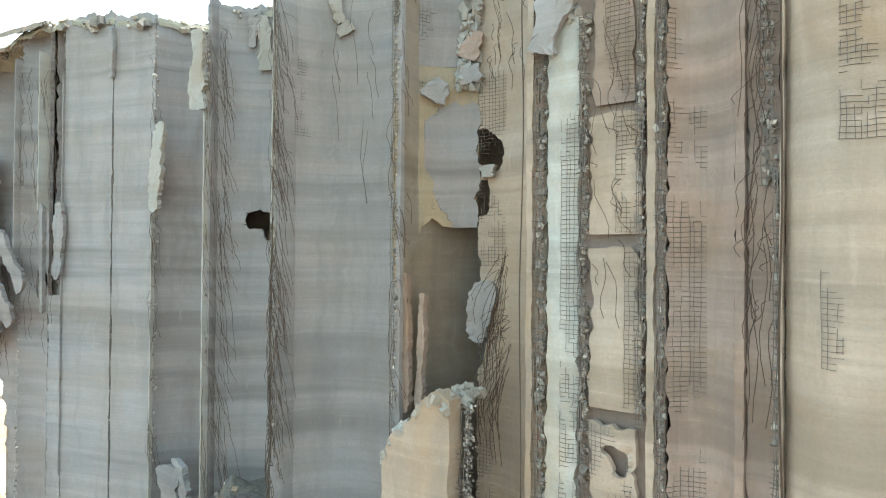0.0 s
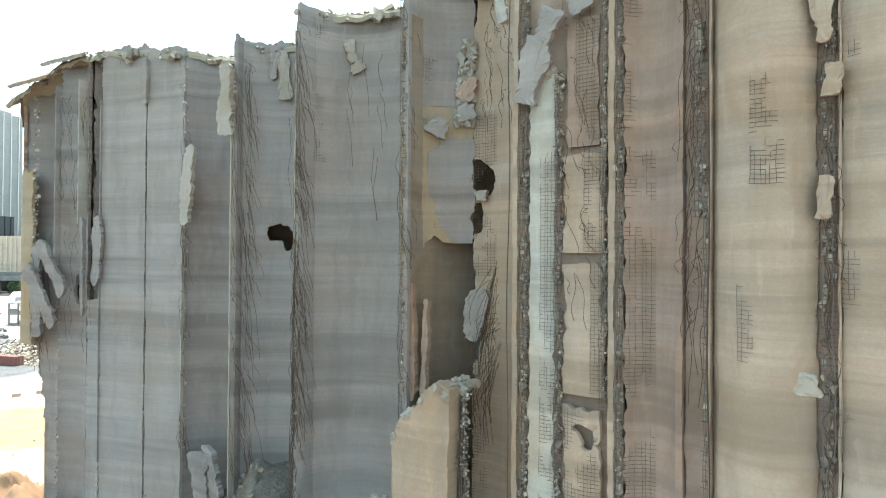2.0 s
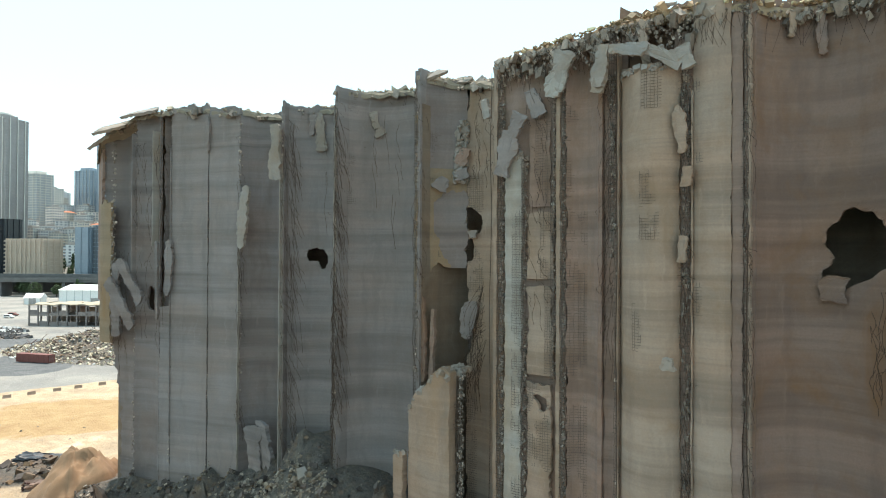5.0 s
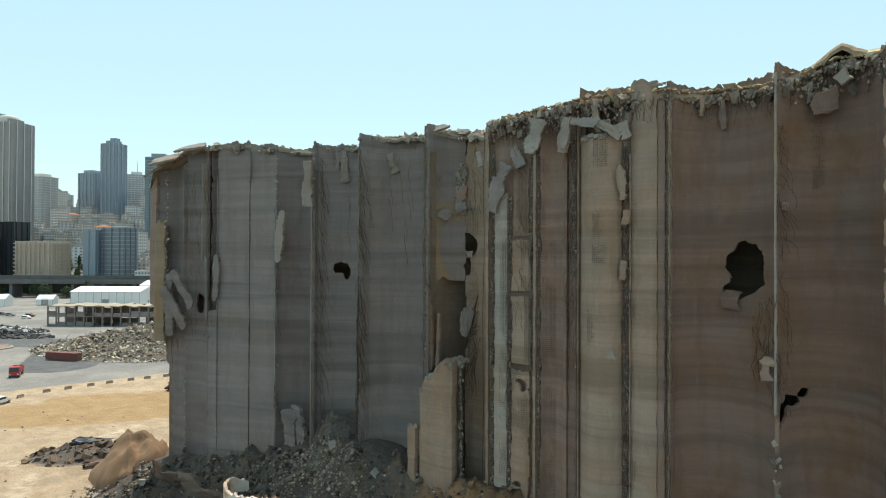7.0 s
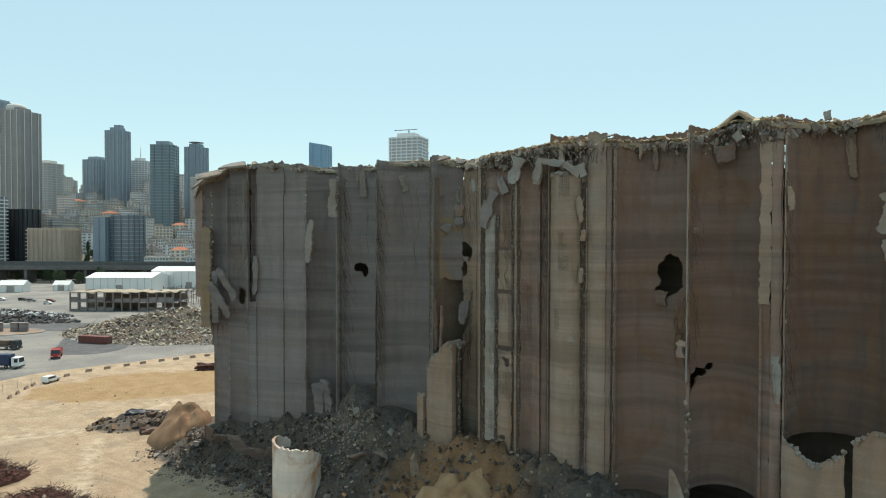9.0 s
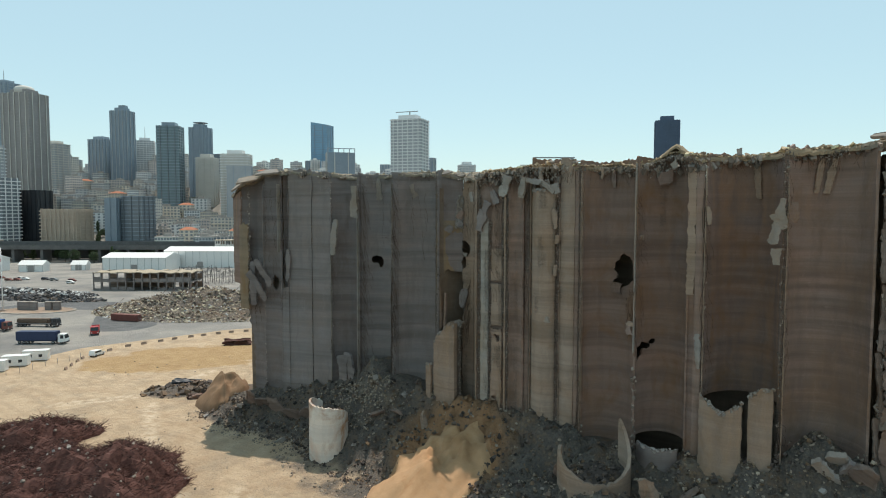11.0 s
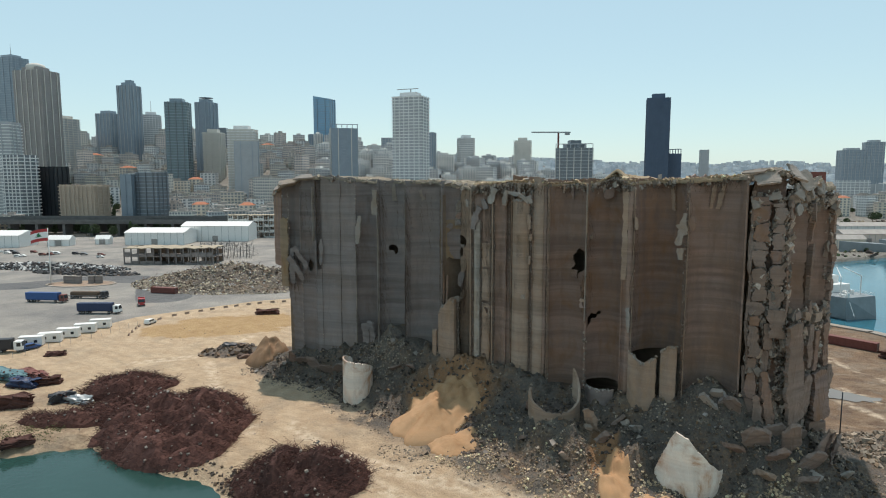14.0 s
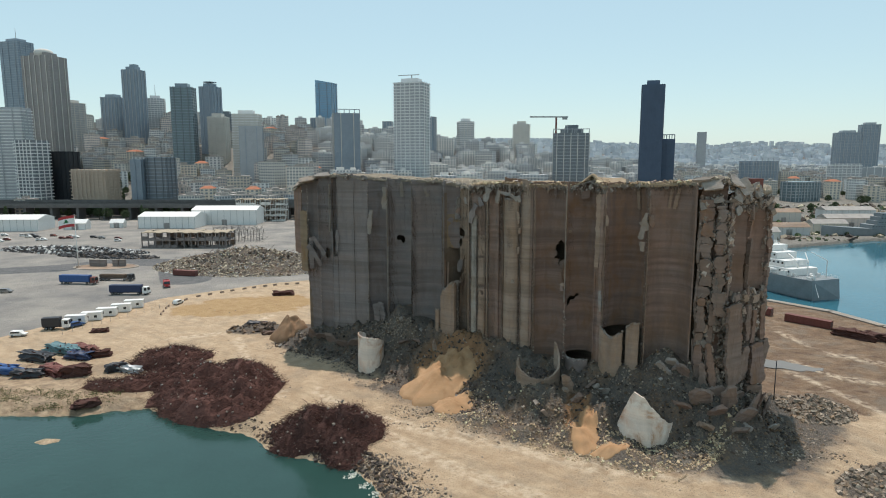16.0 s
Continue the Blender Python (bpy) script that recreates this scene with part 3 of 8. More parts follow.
# ---- the torn grain silo ----
SILO = empty("grain_silo", "torn-open concrete grain silo with exposed cells, hanging slabs and rusty rebar", "silo")


def soften(front, back, mask, rough):
    """Draws the stepped rims of cut-outs into uneven curves."""
    nu, nv = len(front), len(front[0])
    live = lambda i, j: 0 <= i < nu - 1 and 0 <= j < nv - 1 and mask[i][j]
    rim = {}
    for i in range(1, nu - 1):
        for j in range(1, nv - 1):
            q = (live(i, j), live(i - 1, j), live(i, j - 1), live(i - 1, j - 1))
            if any(q) and not all(q):
                rim[i, j] = [(a, b) for a, b, c, d in ((i + 1, j, (i, j), (i, j - 1)), (i - 1, j, (i - 1, j), (i - 1, j - 1)), (i, j + 1, (i, j), (i - 1, j)), (i, j - 1, (i, j - 1), (i - 1, j - 1)))
                             if live(*c) != live(*d)]
    for _ in range(2):
        moved = {k: (sum((front[a][b] for a, b in v), front[k[0]][k[1]] * 1.0)) / (len(v) + 1) for k, v in rim.items()}
        for (i, j), p in moved.items():
            back[i][j] = back[i][j] + (p - front[i][j])
            front[i][j] = p
    for (i, j) in rim:
        p = front[i][j]
        k = Vector((n2(p.x * 3, p.z * 3, 1), n2(p.y * 3, p.z * 3, 2), n2(p.x * 3, p.z * 3, 7))) * rough * 3
        front[i][j], back[i][j] = p + k, back[i][j] + k


class Panel:
    """One stretch of cell wall between two plan places, bowed back (or forward) by sag metres."""

    def __init__(self, xa, xb, sag, z0, z1, material, off=0.0, jag=0.18, holes=(), thick=0.3, ya=None, yb=None, bites=0.0, label="", lean=0.0, crest=(0.0, 0.0), arc=(0.0, 1.0)):
        self.crest, self.arc, self.deep = crest, arc, sag >= 3.0
        self.a = Vector((xa, front_y(xa) if ya is None else ya))
        self.b = Vector((xb, front_y(xb) if yb is None else yb))
        self.w = (self.b - self.a).length
        d = (self.b - self.a) / self.w
        self.n = Vector((-d.y, d.x))                 # into the silo
        self.a, self.b = self.a + self.n * off, self.b + self.n * off
        self.sag, self.z0, self.z1, self.lean = sag, z0, z1, lean
        if self.deep:                                # length along the round wall
            self.w = math.pi * math.sqrt((self.w ** 2 / 4 + sag ** 2) / 2) * (arc[1] - arc[0])
        self.m, self.jag, self.holes, self.thick, self.bites, self.label = material, jag, holes, thick, bites, label

    def at(self, u, z, out=0.0):
        """The place at share u along (for the deep round cells, along the arc) and height z, out metres in front of the face."""
        if self.deep:
            s = (self.arc[0] + (self.arc[1] - self.arc[0]) * u) * math.pi
            r = max(0.05, 1.0 - out / self.sag)
            p = (self.a + self.b) / 2 + (self.b - self.a) * (-0.5 * math.cos(s) * r) + self.n * self.sag * math.sin(s) * r
            return Vector((p.x, p.y, z))
        bow = self.sag * math.sin(math.pi * min(1, max(0, u))) ** 0.75
        p = self.a.lerp(self.b, u) + self.n * (bow - out + self.lean * (z - self.z0) / (self.z1 - self.z0))
        return Vector((p.x, p.y, z))

    def build(self, name="wall_panel"):
        cell = 0.2 if self.holes else 0.3
        nu = max(4, int(self.w / cell)) + 1
        nv = max(6, int((self.z1 - self.z0) / cell)) + 1
        seed = self.a.x * 3.1
        front, back, mask = [], [], []
        for i in range(nu):
            fr, bk, mk = [], [], []
            for j in range(nv):
                u, v = i / (nu - 1), j / (nv - 1)
                rise = float(np.interp(u, [q / (len(self.crest) - 1) for q in range(len(self.crest))], self.crest))
                z = self.z0 + (self.z1 + rise - self.z0) * v
                if j == nv - 1:
                    z += 0.4 * n2(u * self.w * 0.7, seed) + 0.3 * n2(u * self.w * 2.3, seed) + 0.2 * n2(u * self.w * 5.1, seed)
                edge = self.jag * (0.7 * n2(z * 0.5, seed + (9 if i else 2)) + 0.5 * n2(z * 1.7, seed + (5 if i else 1)) + 0.6 * n2(z * 4.3, seed + (7 if i else 3)))
                if i == 0:
                    u += max(-0.12, edge) / self.w
                elif i == nu - 1:
                    u -= max(-0.12, edge) / self.w
                ripple = 0.035 * n2(u * self.w * 0.6, z * 0.35, seed) + 0.02 * n2(u * 2, z * 2.1, seed)
                p = self.at(min(1, max(0, u)), z, ripple)
                if not self.deep and not 0 <= u <= 1:
                    p += Vector((*(self.b - self.a), 0)) * (u - min(1, max(0, u)))
                fr.append(p)
                bk.append(self.at(min(1, max(0, u)), z, ripple - self.thick) if self.deep else p + Vector((*self.n, 0)) * self.thick)
                cu, cz = (i + 0.5) / (nu - 1) * self.w, z + 0.2
                keep = True
                for hu, hz, ru, rz in self.holes:
                    q = math.hypot((cu - hu) / ru, (cz - hz) / rz)
                    if q < 1 + (0.25 if ru > 1.4 else 0.45) * n2(cu * 0.9, cz * 0.7, seed):
                        keep = False
                if self.bites and 0 < i < nu:
                    side = min(i, nu - 2 - i) * cell
                    if side < self.bites * (0.5 + n2(cz * 0.5, seed, i > nu / 2)):
                        keep = False
                mk.append(keep)
            front.append(fr)
            back.append(bk)
            mask.append(mk)
        if self.holes:
            soften(front, back, mask, 0.05)
        return shell(name, front, back, mask, self.m, SILO, self.label)


PANELS = {
    "end": Panel(-46.3, -43.2, 0.0, 27.0, 46.0, BROWN, jag=0.5),
    "outer": Panel(-43.6, -41.3, -0.2, 22.0, 39.5, OCHRE, jag=0.4, off=-0.1),
    "left_a": Panel(-43.2, -37.4, 1.3, 2.0, 48.6, DARKGREY, off=0.4, jag=0.3, holes=((-0.3, 9.0, 2.4, 13.0),)),
    "left_b": Panel(-37.3, -33.4, 0.9, 2.0, 49.8, DARKGREY, jag=0.3, holes=((2.0, 28.0, 0.9, 1.6),)),
    "left_back": Panel(-42.8, -31.6, 0.3, 2.0, 47.5, CORE, off=2.3, jag=0.05),
    "left_c": Panel(-33.3, -31.85, 0.9, 3.0, 50.2, DARKGREY, off=0.6),
    "left_d": Panel(-33.4, -31.85, 0.1, 3.0, 27.0, GREY, jag=0.2),
    "pair_a": Panel(-31.8, -27.02, 0.15, 4.0, 50.1, GREY, jag=0.1),
    "pair_b": Panel(-26.86, -23.0, 0.15, 4.0, 49.7, GREY, jag=0.1),
    "recess": Panel(-22.9, -17.25, 3.2, 4.0, 49.2, DARKGREY),
    "holed": Panel(-17.2, -10.35, 4.9, 6.0, 48.9, GREY, holes=((3.75, 33.2, 0.95, 0.75), (4.5, 32.6, 0.5, 0.9))),
    "broad": Panel(-10.25, -2.45, 4.9, 5.0, 48.9, GREY),
    "gash_back": Panel(-2.2, 4.2, 7.6, 3.0, 46.0, CORE, off=0.3, jag=0.05),
    "gash_top": Panel(-2.4, 3.75, 3.55, 40.6, 48.4, DARKGREY, jag=0.2, arc=(0.0, 0.41)),
    "gash": Panel(-2.4, 3.75, 3.6, 29.0, 44.6, OCHRE, holes=((3.1, 29.2, 2.5, 3.4), (1.6, 27.5, 1.1, 4.0)), jag=0.3, arc=(0.0, 0.41)),
    "plate_high": Panel(-2.4, 3.75, 3.45, 32.0, 38.7, DARKGREY, jag=0.3, arc=(0.16, 0.42), holes=((0.0, 31.8, 1.2, 3.2), (0.9, 31.6, 0.6, 1.5), (0.1, 39.0, 0.9, 1.0), (3.1, 36.0, 0.35, 0.8), (3.1, 33.4, 0.4, 0.7))),
    "tan_a": Panel(-2.4, 3.75, 3.55, 3.0, 48.0, TAN, jag=0.3, arc=(0.405, 0.98), holes=((0.5, 36.3, 0.8, 1.1), (0.2, 33.7, 0.6, 1.0), (0.1, 27.0, 0.4, 2.0))),
    "tan_lip": Panel(3.72, 3.96, 0.0, 3.0, 47.8, TAN, off=-0.15, jag=0.08),
    "white": Panel(4.5, 5.62, -0.1, 3.0, 40.4, PALE, off=-0.05, jag=0.22, crest=(-1.0, 0.0, 0.4)),
    "block_low": Panel(6.05, 7.55, -0.2, 3.0, 23.9, TAN, off=-0.1, jag=0.25, holes=((0.9, 22.9, 0.45, 0.4), (0.7, 13.0, 0.5, 0.3), (1.4, 22.4, 0.3, 0.6))),
    "block_mid": Panel(6.05, 7.65, -0.06, 24.4, 31.0, TAN, off=-0.05, jag=0.3, crest=(-0.15, 0.0, 0.1, -0.1)),
    "block_up": Panel(6.05, 7.65, -0.06, 31.4, 36.4, TAN, off=-0.05, jag=0.3, crest=(-0.2, 0.05, 0.1, -0.15)),
    "block_top": Panel(6.1, 7.4, 0.0, 36.7, 43.0, MIDTAN, off=0.15, jag=0.25),
    "behind_blocks": Panel(4.0, 8.4, 0.1, 3.0, 47.7, MIDTAN, off=0.32),
    "thin_fin": Panel(7.9, 8.14, 0.0, 3.0, 48.0, TAN, off=-0.1, jag=0.08),
    "tan_b": Panel(8.5, 10.42, 0.9, 3.0, 48.5, MIDTAN),
    "tan_edge": Panel(10.42, 10.66, 0.0, 3.0, 48.7, BROWN, off=-0.1, jag=0.05),
    "pale_edge": Panel(10.68, 11.5, 0.12, 3.0, 47.8, MIDTAN, off=0.25, jag=0.12),
    "edge_back": Panel(10.4, 11.9, 0.0, 3.0, 48.0, MIDTAN, off=0.5, jag=0.05),
    "ladder_back": Panel(14.4, 15.6, 0.0, 3.0, 47.5, MIDTAN, off=0.3, jag=0.05),
    "fin_back": Panel(17.0, 18.15, 0.0, 3.0, 48.5, BROWN, off=0.35, jag=0.05),
    "column": Panel(11.66, 14.75, -1.15, 3.0, 45.2, TAN, off=0.1, jag=0.12),
    "over_column": Panel(11.4, 15.3, 1.0, 38.0, 49.6, BROWN, off=0.6),
    "tan_c": Panel(15.4, 17.15, -0.35, 4.0, 49.6, TAN, jag=0.12),
    "brown_edge": Panel(17.15, 17.65, 0.0, 4.0, 49.2, MIDTAN, off=0.1, jag=0.08),
    "brown_a": Panel(18.0, 24.1, 3.8, 4.0, 49.2, BROWN, holes=((7.4, 33.9, 1.75, 2.1), (6.3, 32.2, 0.9, 0.9))),
    "brown_b": Panel(24.3, 29.5, 4.2, 11.6, 49.3, BROWN, holes=((0.9, 22.8, 0.9, 1.0), (2.2, 23.8, 1.0, 0.5), (3.3, 24.3, 0.55, 0.45))),
    "strip": Panel(30.3, 31.05, -0.15, 4.0, 49.6, MIDTAN, off=-0.1, jag=0.1),
    "strip_low": Panel(29.45, 30.3, 0.1, 4.0, 31.8, BROWN, off=0.15, jag=0.15),
    "peeled": Panel(29.5, 30.3, 0.0, 31.5, 49.5, TAN, off=-0.08, jag=0.35),
    "dark_cell": Panel(31.3, 38.0, 6.0, 18.6, 49.4, BROWN),
    "tan_d": Panel(38.4, 46.0, 4.5, 6.0, 49.8, MIDTAN, jag=0.12),
    "seam_back": Panel(45.2, 47.6, 0.0, 0.0, 48.4, CORE, off=3.4, jag=0.05),
    "corner_back": Panel(46.85, 51.0, 0.5, 0.0, 49.6, BROWN, off=0.8),
    "end_edge": Panel(62.1, 64.2, 0.0, 0.0, 46.8, BROWN, off=0.8, jag=0.2, thick=1.6),
    "end_back": Panel(51.1, 63.2, 0.3, 0.0, 47.5, BROWN, off=2.9, jag=0.3),
    "end_cell_a": Panel(52.4, 56.8, 2.3, 27.5, 46.8, MIDTAN, off=0.0, jag=0.15, crest=(0.0, 0.5)),
    "end_cell_b": Panel(57.2, 62.3, 2.4, 28.0, 46.5, MIDTAN, off=0.0, jag=0.15),
    "front_stub": Panel(-2.6, 0.75, -0.25, 3.0, 21.0, TAN, off=-0.7, jag=0.1, thick=0.9, crest=(-0.9, 0.3, 0.9, 1.3, 2.0, 2.7, 2.9, 2.4)),
    "small_stub": Panel(-3.75, -2.9, -0.1, 3.0, 16.5, TAN, off=-1.0, jag=0.15, thick=0.6),
    "cell_front_a": Panel(31.3, 35.2, -0.9, 0.0, 18.6, TAN, off=-1.6, jag=0.15, thick=0.4, crest=(0.9, 0.2, -0.6, -1.0, -0.4, 0.3)),
    "cell_front_b": Panel(35.7, 37.8, -0.3, 0.0, 20.2, TAN, off=-1.2, jag=0.1, thick=0.4, crest=(-0.4, 0.6, 0.9)),
    "cell_front_c": Panel(25.0, 29.3, -1.6, 0.0, 11.4, DARKGREY, off=-1.2, jag=0.3, thick=0.4),
}
for p in PANELS.values():
    p.build()

# the cells behind, seen through the gashes
core = [(x + 5.8, y + 7.5) for x, y in FRONT[1:9]]
core_poly = [(-40.0, 67.0)] + core + [(61.0, 8.0), (63.0, 14.0), (51.0, 29.0), (-20.0, 84.0), (-36.0, 82.0)]
s = Soup()
k = len(core_poly)
s.add([(x, y, -1.0) for x, y in core_poly] + [(x, y, 45.4) for x, y in core_poly],
      [(i, (i + 1) % k, k + (i + 1) % k, k + i) for i in range(k)] + [tuple(range(k, 2 * k))])
s.ob("inner_wall", CORE, SILO, "dark stained inner cell walls")


def seam(x, z0, z1, width, size, net=True, seed=0, out=0.12):
    """A torn edge between two cells: small crumbled lumps of all sizes, with a ladder of bent bars before them."""
    rng = random.Random(seed)
    s, r = Soup(), Soup()
    y = front_y(x)
    d, n = Vector((0.79, -0.61, 0)), Vector((0.61, 0.79, 0))
    sway = lambda z: width * (0.35 * n2(z * 0.22, seed) + 0.2 * n2(z * 0.9, seed + 5))
    for _ in range(int((z1 - z0) * (width + size) / (size * size) * 0.62)):
        z = rng.uniform(z0, z1)
        wide = width * (0.75 + 0.5 * n2(z * 0.35, seed + 2))
        if n2(z * 0.6, seed + 8) < -0.42:
            continue
        e = size * (rng.uniform(0.35, 1.1) if rng.random() < 0.9 else rng.uniform(1.1, 1.9))
        c = Vector((x, y, z)) + d * (sway(z) + rng.uniform(-0.5, 0.5) * wide) - n * rng.uniform(-0.35, out)
        s.chunk(c, e * rng.uniform(0.7, 1.3), e, e * rng.uniform(0.7, 1.5), rng, -0.66)
    s.ob("broken_edge", BREAK, SILO, "crumbled concrete edge", kind="stuff")
    if not net:
        return
    z = z0
    while z < z1:
        if rng.random() < 0.8 and n2(z * 0.2, seed + 4) > -0.35:
            c = Vector((x, y, z)) + d * sway(z) - n * (out + 0.1)
            a, b = rng.uniform(0.35, 0.8) * width + 0.05, rng.uniform(0.35, 0.8) * width + 0.05
            r.tube([c - d * a + n * rng.uniform(-0.05, 0.2), c + Vector((0, 0, rng.uniform(-0.07, 0.07))), c + d * b + n * rng.uniform(-0.05, 0.2) + Vector((0, 0, rng.uniform(-0.1, 0.04)))], 0.02)
        z += rng.uniform(0.19, 0.27)
    for q in range(3):
        r.tube([Vector((x, y, z)) + d * (sway(z) + (q - 1) * 0.38 * width + 0.1 * n2(z * 0.8, seed + q)) - n * (out + 0.12 + 0.08 * n2(z * 1.1, q)) for z in np.arange(z0, z1, 0.8)], 0.02)
    r.ob("rebar", NETBAR, SILO, "bent dusty rebar")


for i, row in enumerate([
    (-41.2, 24, 47, 0.3, 0.22, False), (-37.35, 6, 47.8, 0.08, 0.13, False), (-31.83, 8, 48.8, 0.08, 0.12, False), (-26.94, 8, 41, 0.03, 0.08, False), (-22.95, 8, 48.8, 0.12, 0.15, False), (-17.2, 10, 47.6, 0.1, 0.14, False),
    (-10.3, 12, 48.0, 0.2, 0.16, True), (-2.45, 18, 47.4, 0.28, 0.15, True), (1.25, 8, 23.5, 0.55, 0.14, True), (4.22, 8, 47.3, 0.42, 0.17, True), (5.82, 8, 40.5, 0.3, 0.14, True), (7.72, 24, 47.5, 0.26, 0.14, True), (8.32, 8, 48.5, 0.24, 0.13, True),
    (11.2, 33, 48.2, 0.42, 0.17, True), (11.48, 8, 34, 0.24, 0.16, True), (15.05, 9, 46, 0.48, 0.2, True), (17.85, 9, 48.8, 0.34, 0.18, True), (24.2, 9, 22.5, 0.4, 0.28, False), (24.2, 22.5, 48.8, 0.1, 0.14, False), (31.2, 10, 49.0, 0.22, 0.2, False), (38.2, 11, 49.4, 0.5, 0.26, True)]):
    seam(*row, seed=i + 1)


def facade_axes(x):
    """Plan place on the torn face at x, the way along it and the way into the silo."""
    a, b = Vector((x - 0.4, front_y(x - 0.4))), Vector((x + 0.4, front_y(x + 0.4)))
    d = (b - a).normalized()
    return Vector((x, front_y(x), 0)), Vector((d.x, d.y, 0)), Vector((-d.y, d.x, 0))


def cell_axes(name, u):
    """The same on the round wall of a cell."""
    p = PANELS[name]
    a, o, b = p.at(u - 0.01, 0.0), p.at(u, 0.0), p.at(u + 0.01, 0.0)
    d = (b - a).normalized()
    return o, d, Vector((-d.y, d.x, 0))


CELLS = [(p.a.x, p.b.x, p.sag) for p in (PANELS[k] for k in ("recess", "holed", "broad", "gash", "brown_a", "brown_b", "dark_cell", "tan_d"))]


def cell_depth(x):
    """How far the round cell wall at x lies behind the line of the face."""
    for a, b, sag in CELLS:
        if a < x < b:
            return sag * math.sqrt(max(0.0, 1.0 - (2 * (x - a) / (b - a) - 1) ** 2))
    return 0.0


def plate(w, h, thick, seed, m):
    """A broken plate of wall, w wide, h high, with a ragged outline and rough faces, laid by m."""
    rng = random.Random(seed)
    bm = bmesh.new()
    nh, nw = max(6, int(h / 0.17)), max(4, int(w / 0.17))
    outline = [(-0.5, t / nh - 0.5) for t in range(nh)] + [(-0.5 + t / nw, 0.5) for t in range(nw)] + [(0.5, 0.5 - t / nh) for t in range(nh)] + [(0.5 - t / nw, -0.5) for t in range(nw)]
    ring = []
    for u, v in outline:
        bite = min(0.42, 0.8 / min(w, h)) * (n2(u * w * 0.6 + seed, v * h * 0.6, 1.0) + 0.7 * n2(u * w * 1.7, v * h * 1.7 + seed, 2.0))
        bite += min(0.14, 0.09 / min(w, h)) * rng.uniform(-1, 1) + min(0.16, 0.14 / min(w, h)) * n2(u * w * 3.7, v * h * 3.7, seed)
        corner = (0.02 + 0.1 * ((seed * 0.37) % 1.0)) * (abs(u * v) * 4) ** 2
        ring.append((u * w * (1.0 + 1.1 * bite - corner) * (1 + 0.15 * math.sin(v * 4 + seed)), v * h * (1 - corner + 0.5 * bite * min(1.0, w / h))))
    f = [bm.verts.new(m @ Vector((u, -thick / 2 + rng.uniform(-0.05, 0.05), v))) for u, v in ring]
    b = [bm.verts.new(m @ Vector((u * rng.uniform(0.86, 1.0), thick / 2 + rng.uniform(-0.08, 0.08), v * 0.97))) for u, v in ring]
    mid = [bm.verts.new(m @ Vector((u * rng.uniform(0.35, 0.6), -thick / 2 + rng.uniform(-0.06, 0.03), v * 0.8))) for u, v in ring[::3]]
    bm.faces.new(list(reversed(b)))
    k = len(mid)
    bm.faces.new(mid)
    for i in range(k):
        j = (i + 1) % k
        span = f[i * 3:(i * 3 + 4)] if i < k - 1 else f[i * 3:] + f[:1]
        bm.faces.new([mid[i], *span, mid[j]][::1])
    for i in range(len(f)):
        j = (i + 1) % len(f)
        bm.faces.new((f[j], f[i], b[i], b[j]))
    bmesh.ops.recalc_face_normals(bm, faces=bm.faces[:])
    return bm


def slab(x, z, w, h, tilt, out, material, seed, thick=0.35, lean=0.0, yaw=0.0, label=""):
    """A broken plate hanging on the torn face, tilted in its plane; x: a plan place, or a round cell and the share along its arc."""
    if isinstance(x, tuple):
        o, d, n = cell_axes(*x)
    else:
        o, d, n = facade_axes(x)
    m = Matrix.Translation(o - n * out + Vector((0, 0, z))) @ Matrix(((d.x, n.x, 0, 0), (d.y, n.y, 0, 0), (0, 0, 1, 0), (0, 0, 0, 1))) @ pose(0, 0, 0, lean, 0, yaw) @ pose(0, 0, 0, 0, -tilt, 0)
    return part("hanging_slab", plate(w, h, thick, seed, m), material, SILO, label)


def fallen_slab(x, y, w, h, thick, rx, ry, rz, material, label, sink=0.35):
    rng = random.Random(int(x * 13 + y * 7))
    bm = bmesh.new()
    for side in (-1, 1):                 # a broken, many-cornered block, its two faces unlike
        k = rng.randint(6, 9)
        for i in range(k):
            a, r = (i + rng.uniform(-0.35, 0.35)) * math.tau / k, rng.uniform(0.72, 1.25)
            bm.verts.new((0.68 * w * r * math.cos(a), side * thick * rng.uniform(0.2, 0.6), 0.68 * h * r * math.sin(a)))
    got = bmesh.ops.convex_hull(bm, input=bm.verts[:])
    bmesh.ops.delete(bm, geom=[v for v in got["geom_interior"] if isinstance(v, bmesh.types.BMVert)], context="VERTS")
    bmesh.ops.subdivide_edges(bm, edges=bm.edges[:], cuts=4, use_grid_fill=True)
    for v in bm.verts:
        q = v.co.copy()
        v.co += Vector((n2(q.x * 1.3, q.z * 1.3, x), 0.6 * n2(q.x * 2.1, q.z * 2.1, y), n2(q.z * 1.3, q.x, y))) * 0.3 + Vector((n2(q.x * 4, q.z * 4, y), n2(q.x * 5, q.z * 5, x), n2(q.z * 4, q.y * 4, x))) * 0.1
    ob = part("concrete_fragment", bm, CRACKED if material in (GREY, DARKGREY) else material)
    ob.matrix_basis = pose(x, y, land_z(x, y) + 1.35 * h * (0.5 - sink) * abs(math.cos(radians(rx))) + 0.2, rx, ry, rz)
    return tagged(ob, label, "concrete fragment")


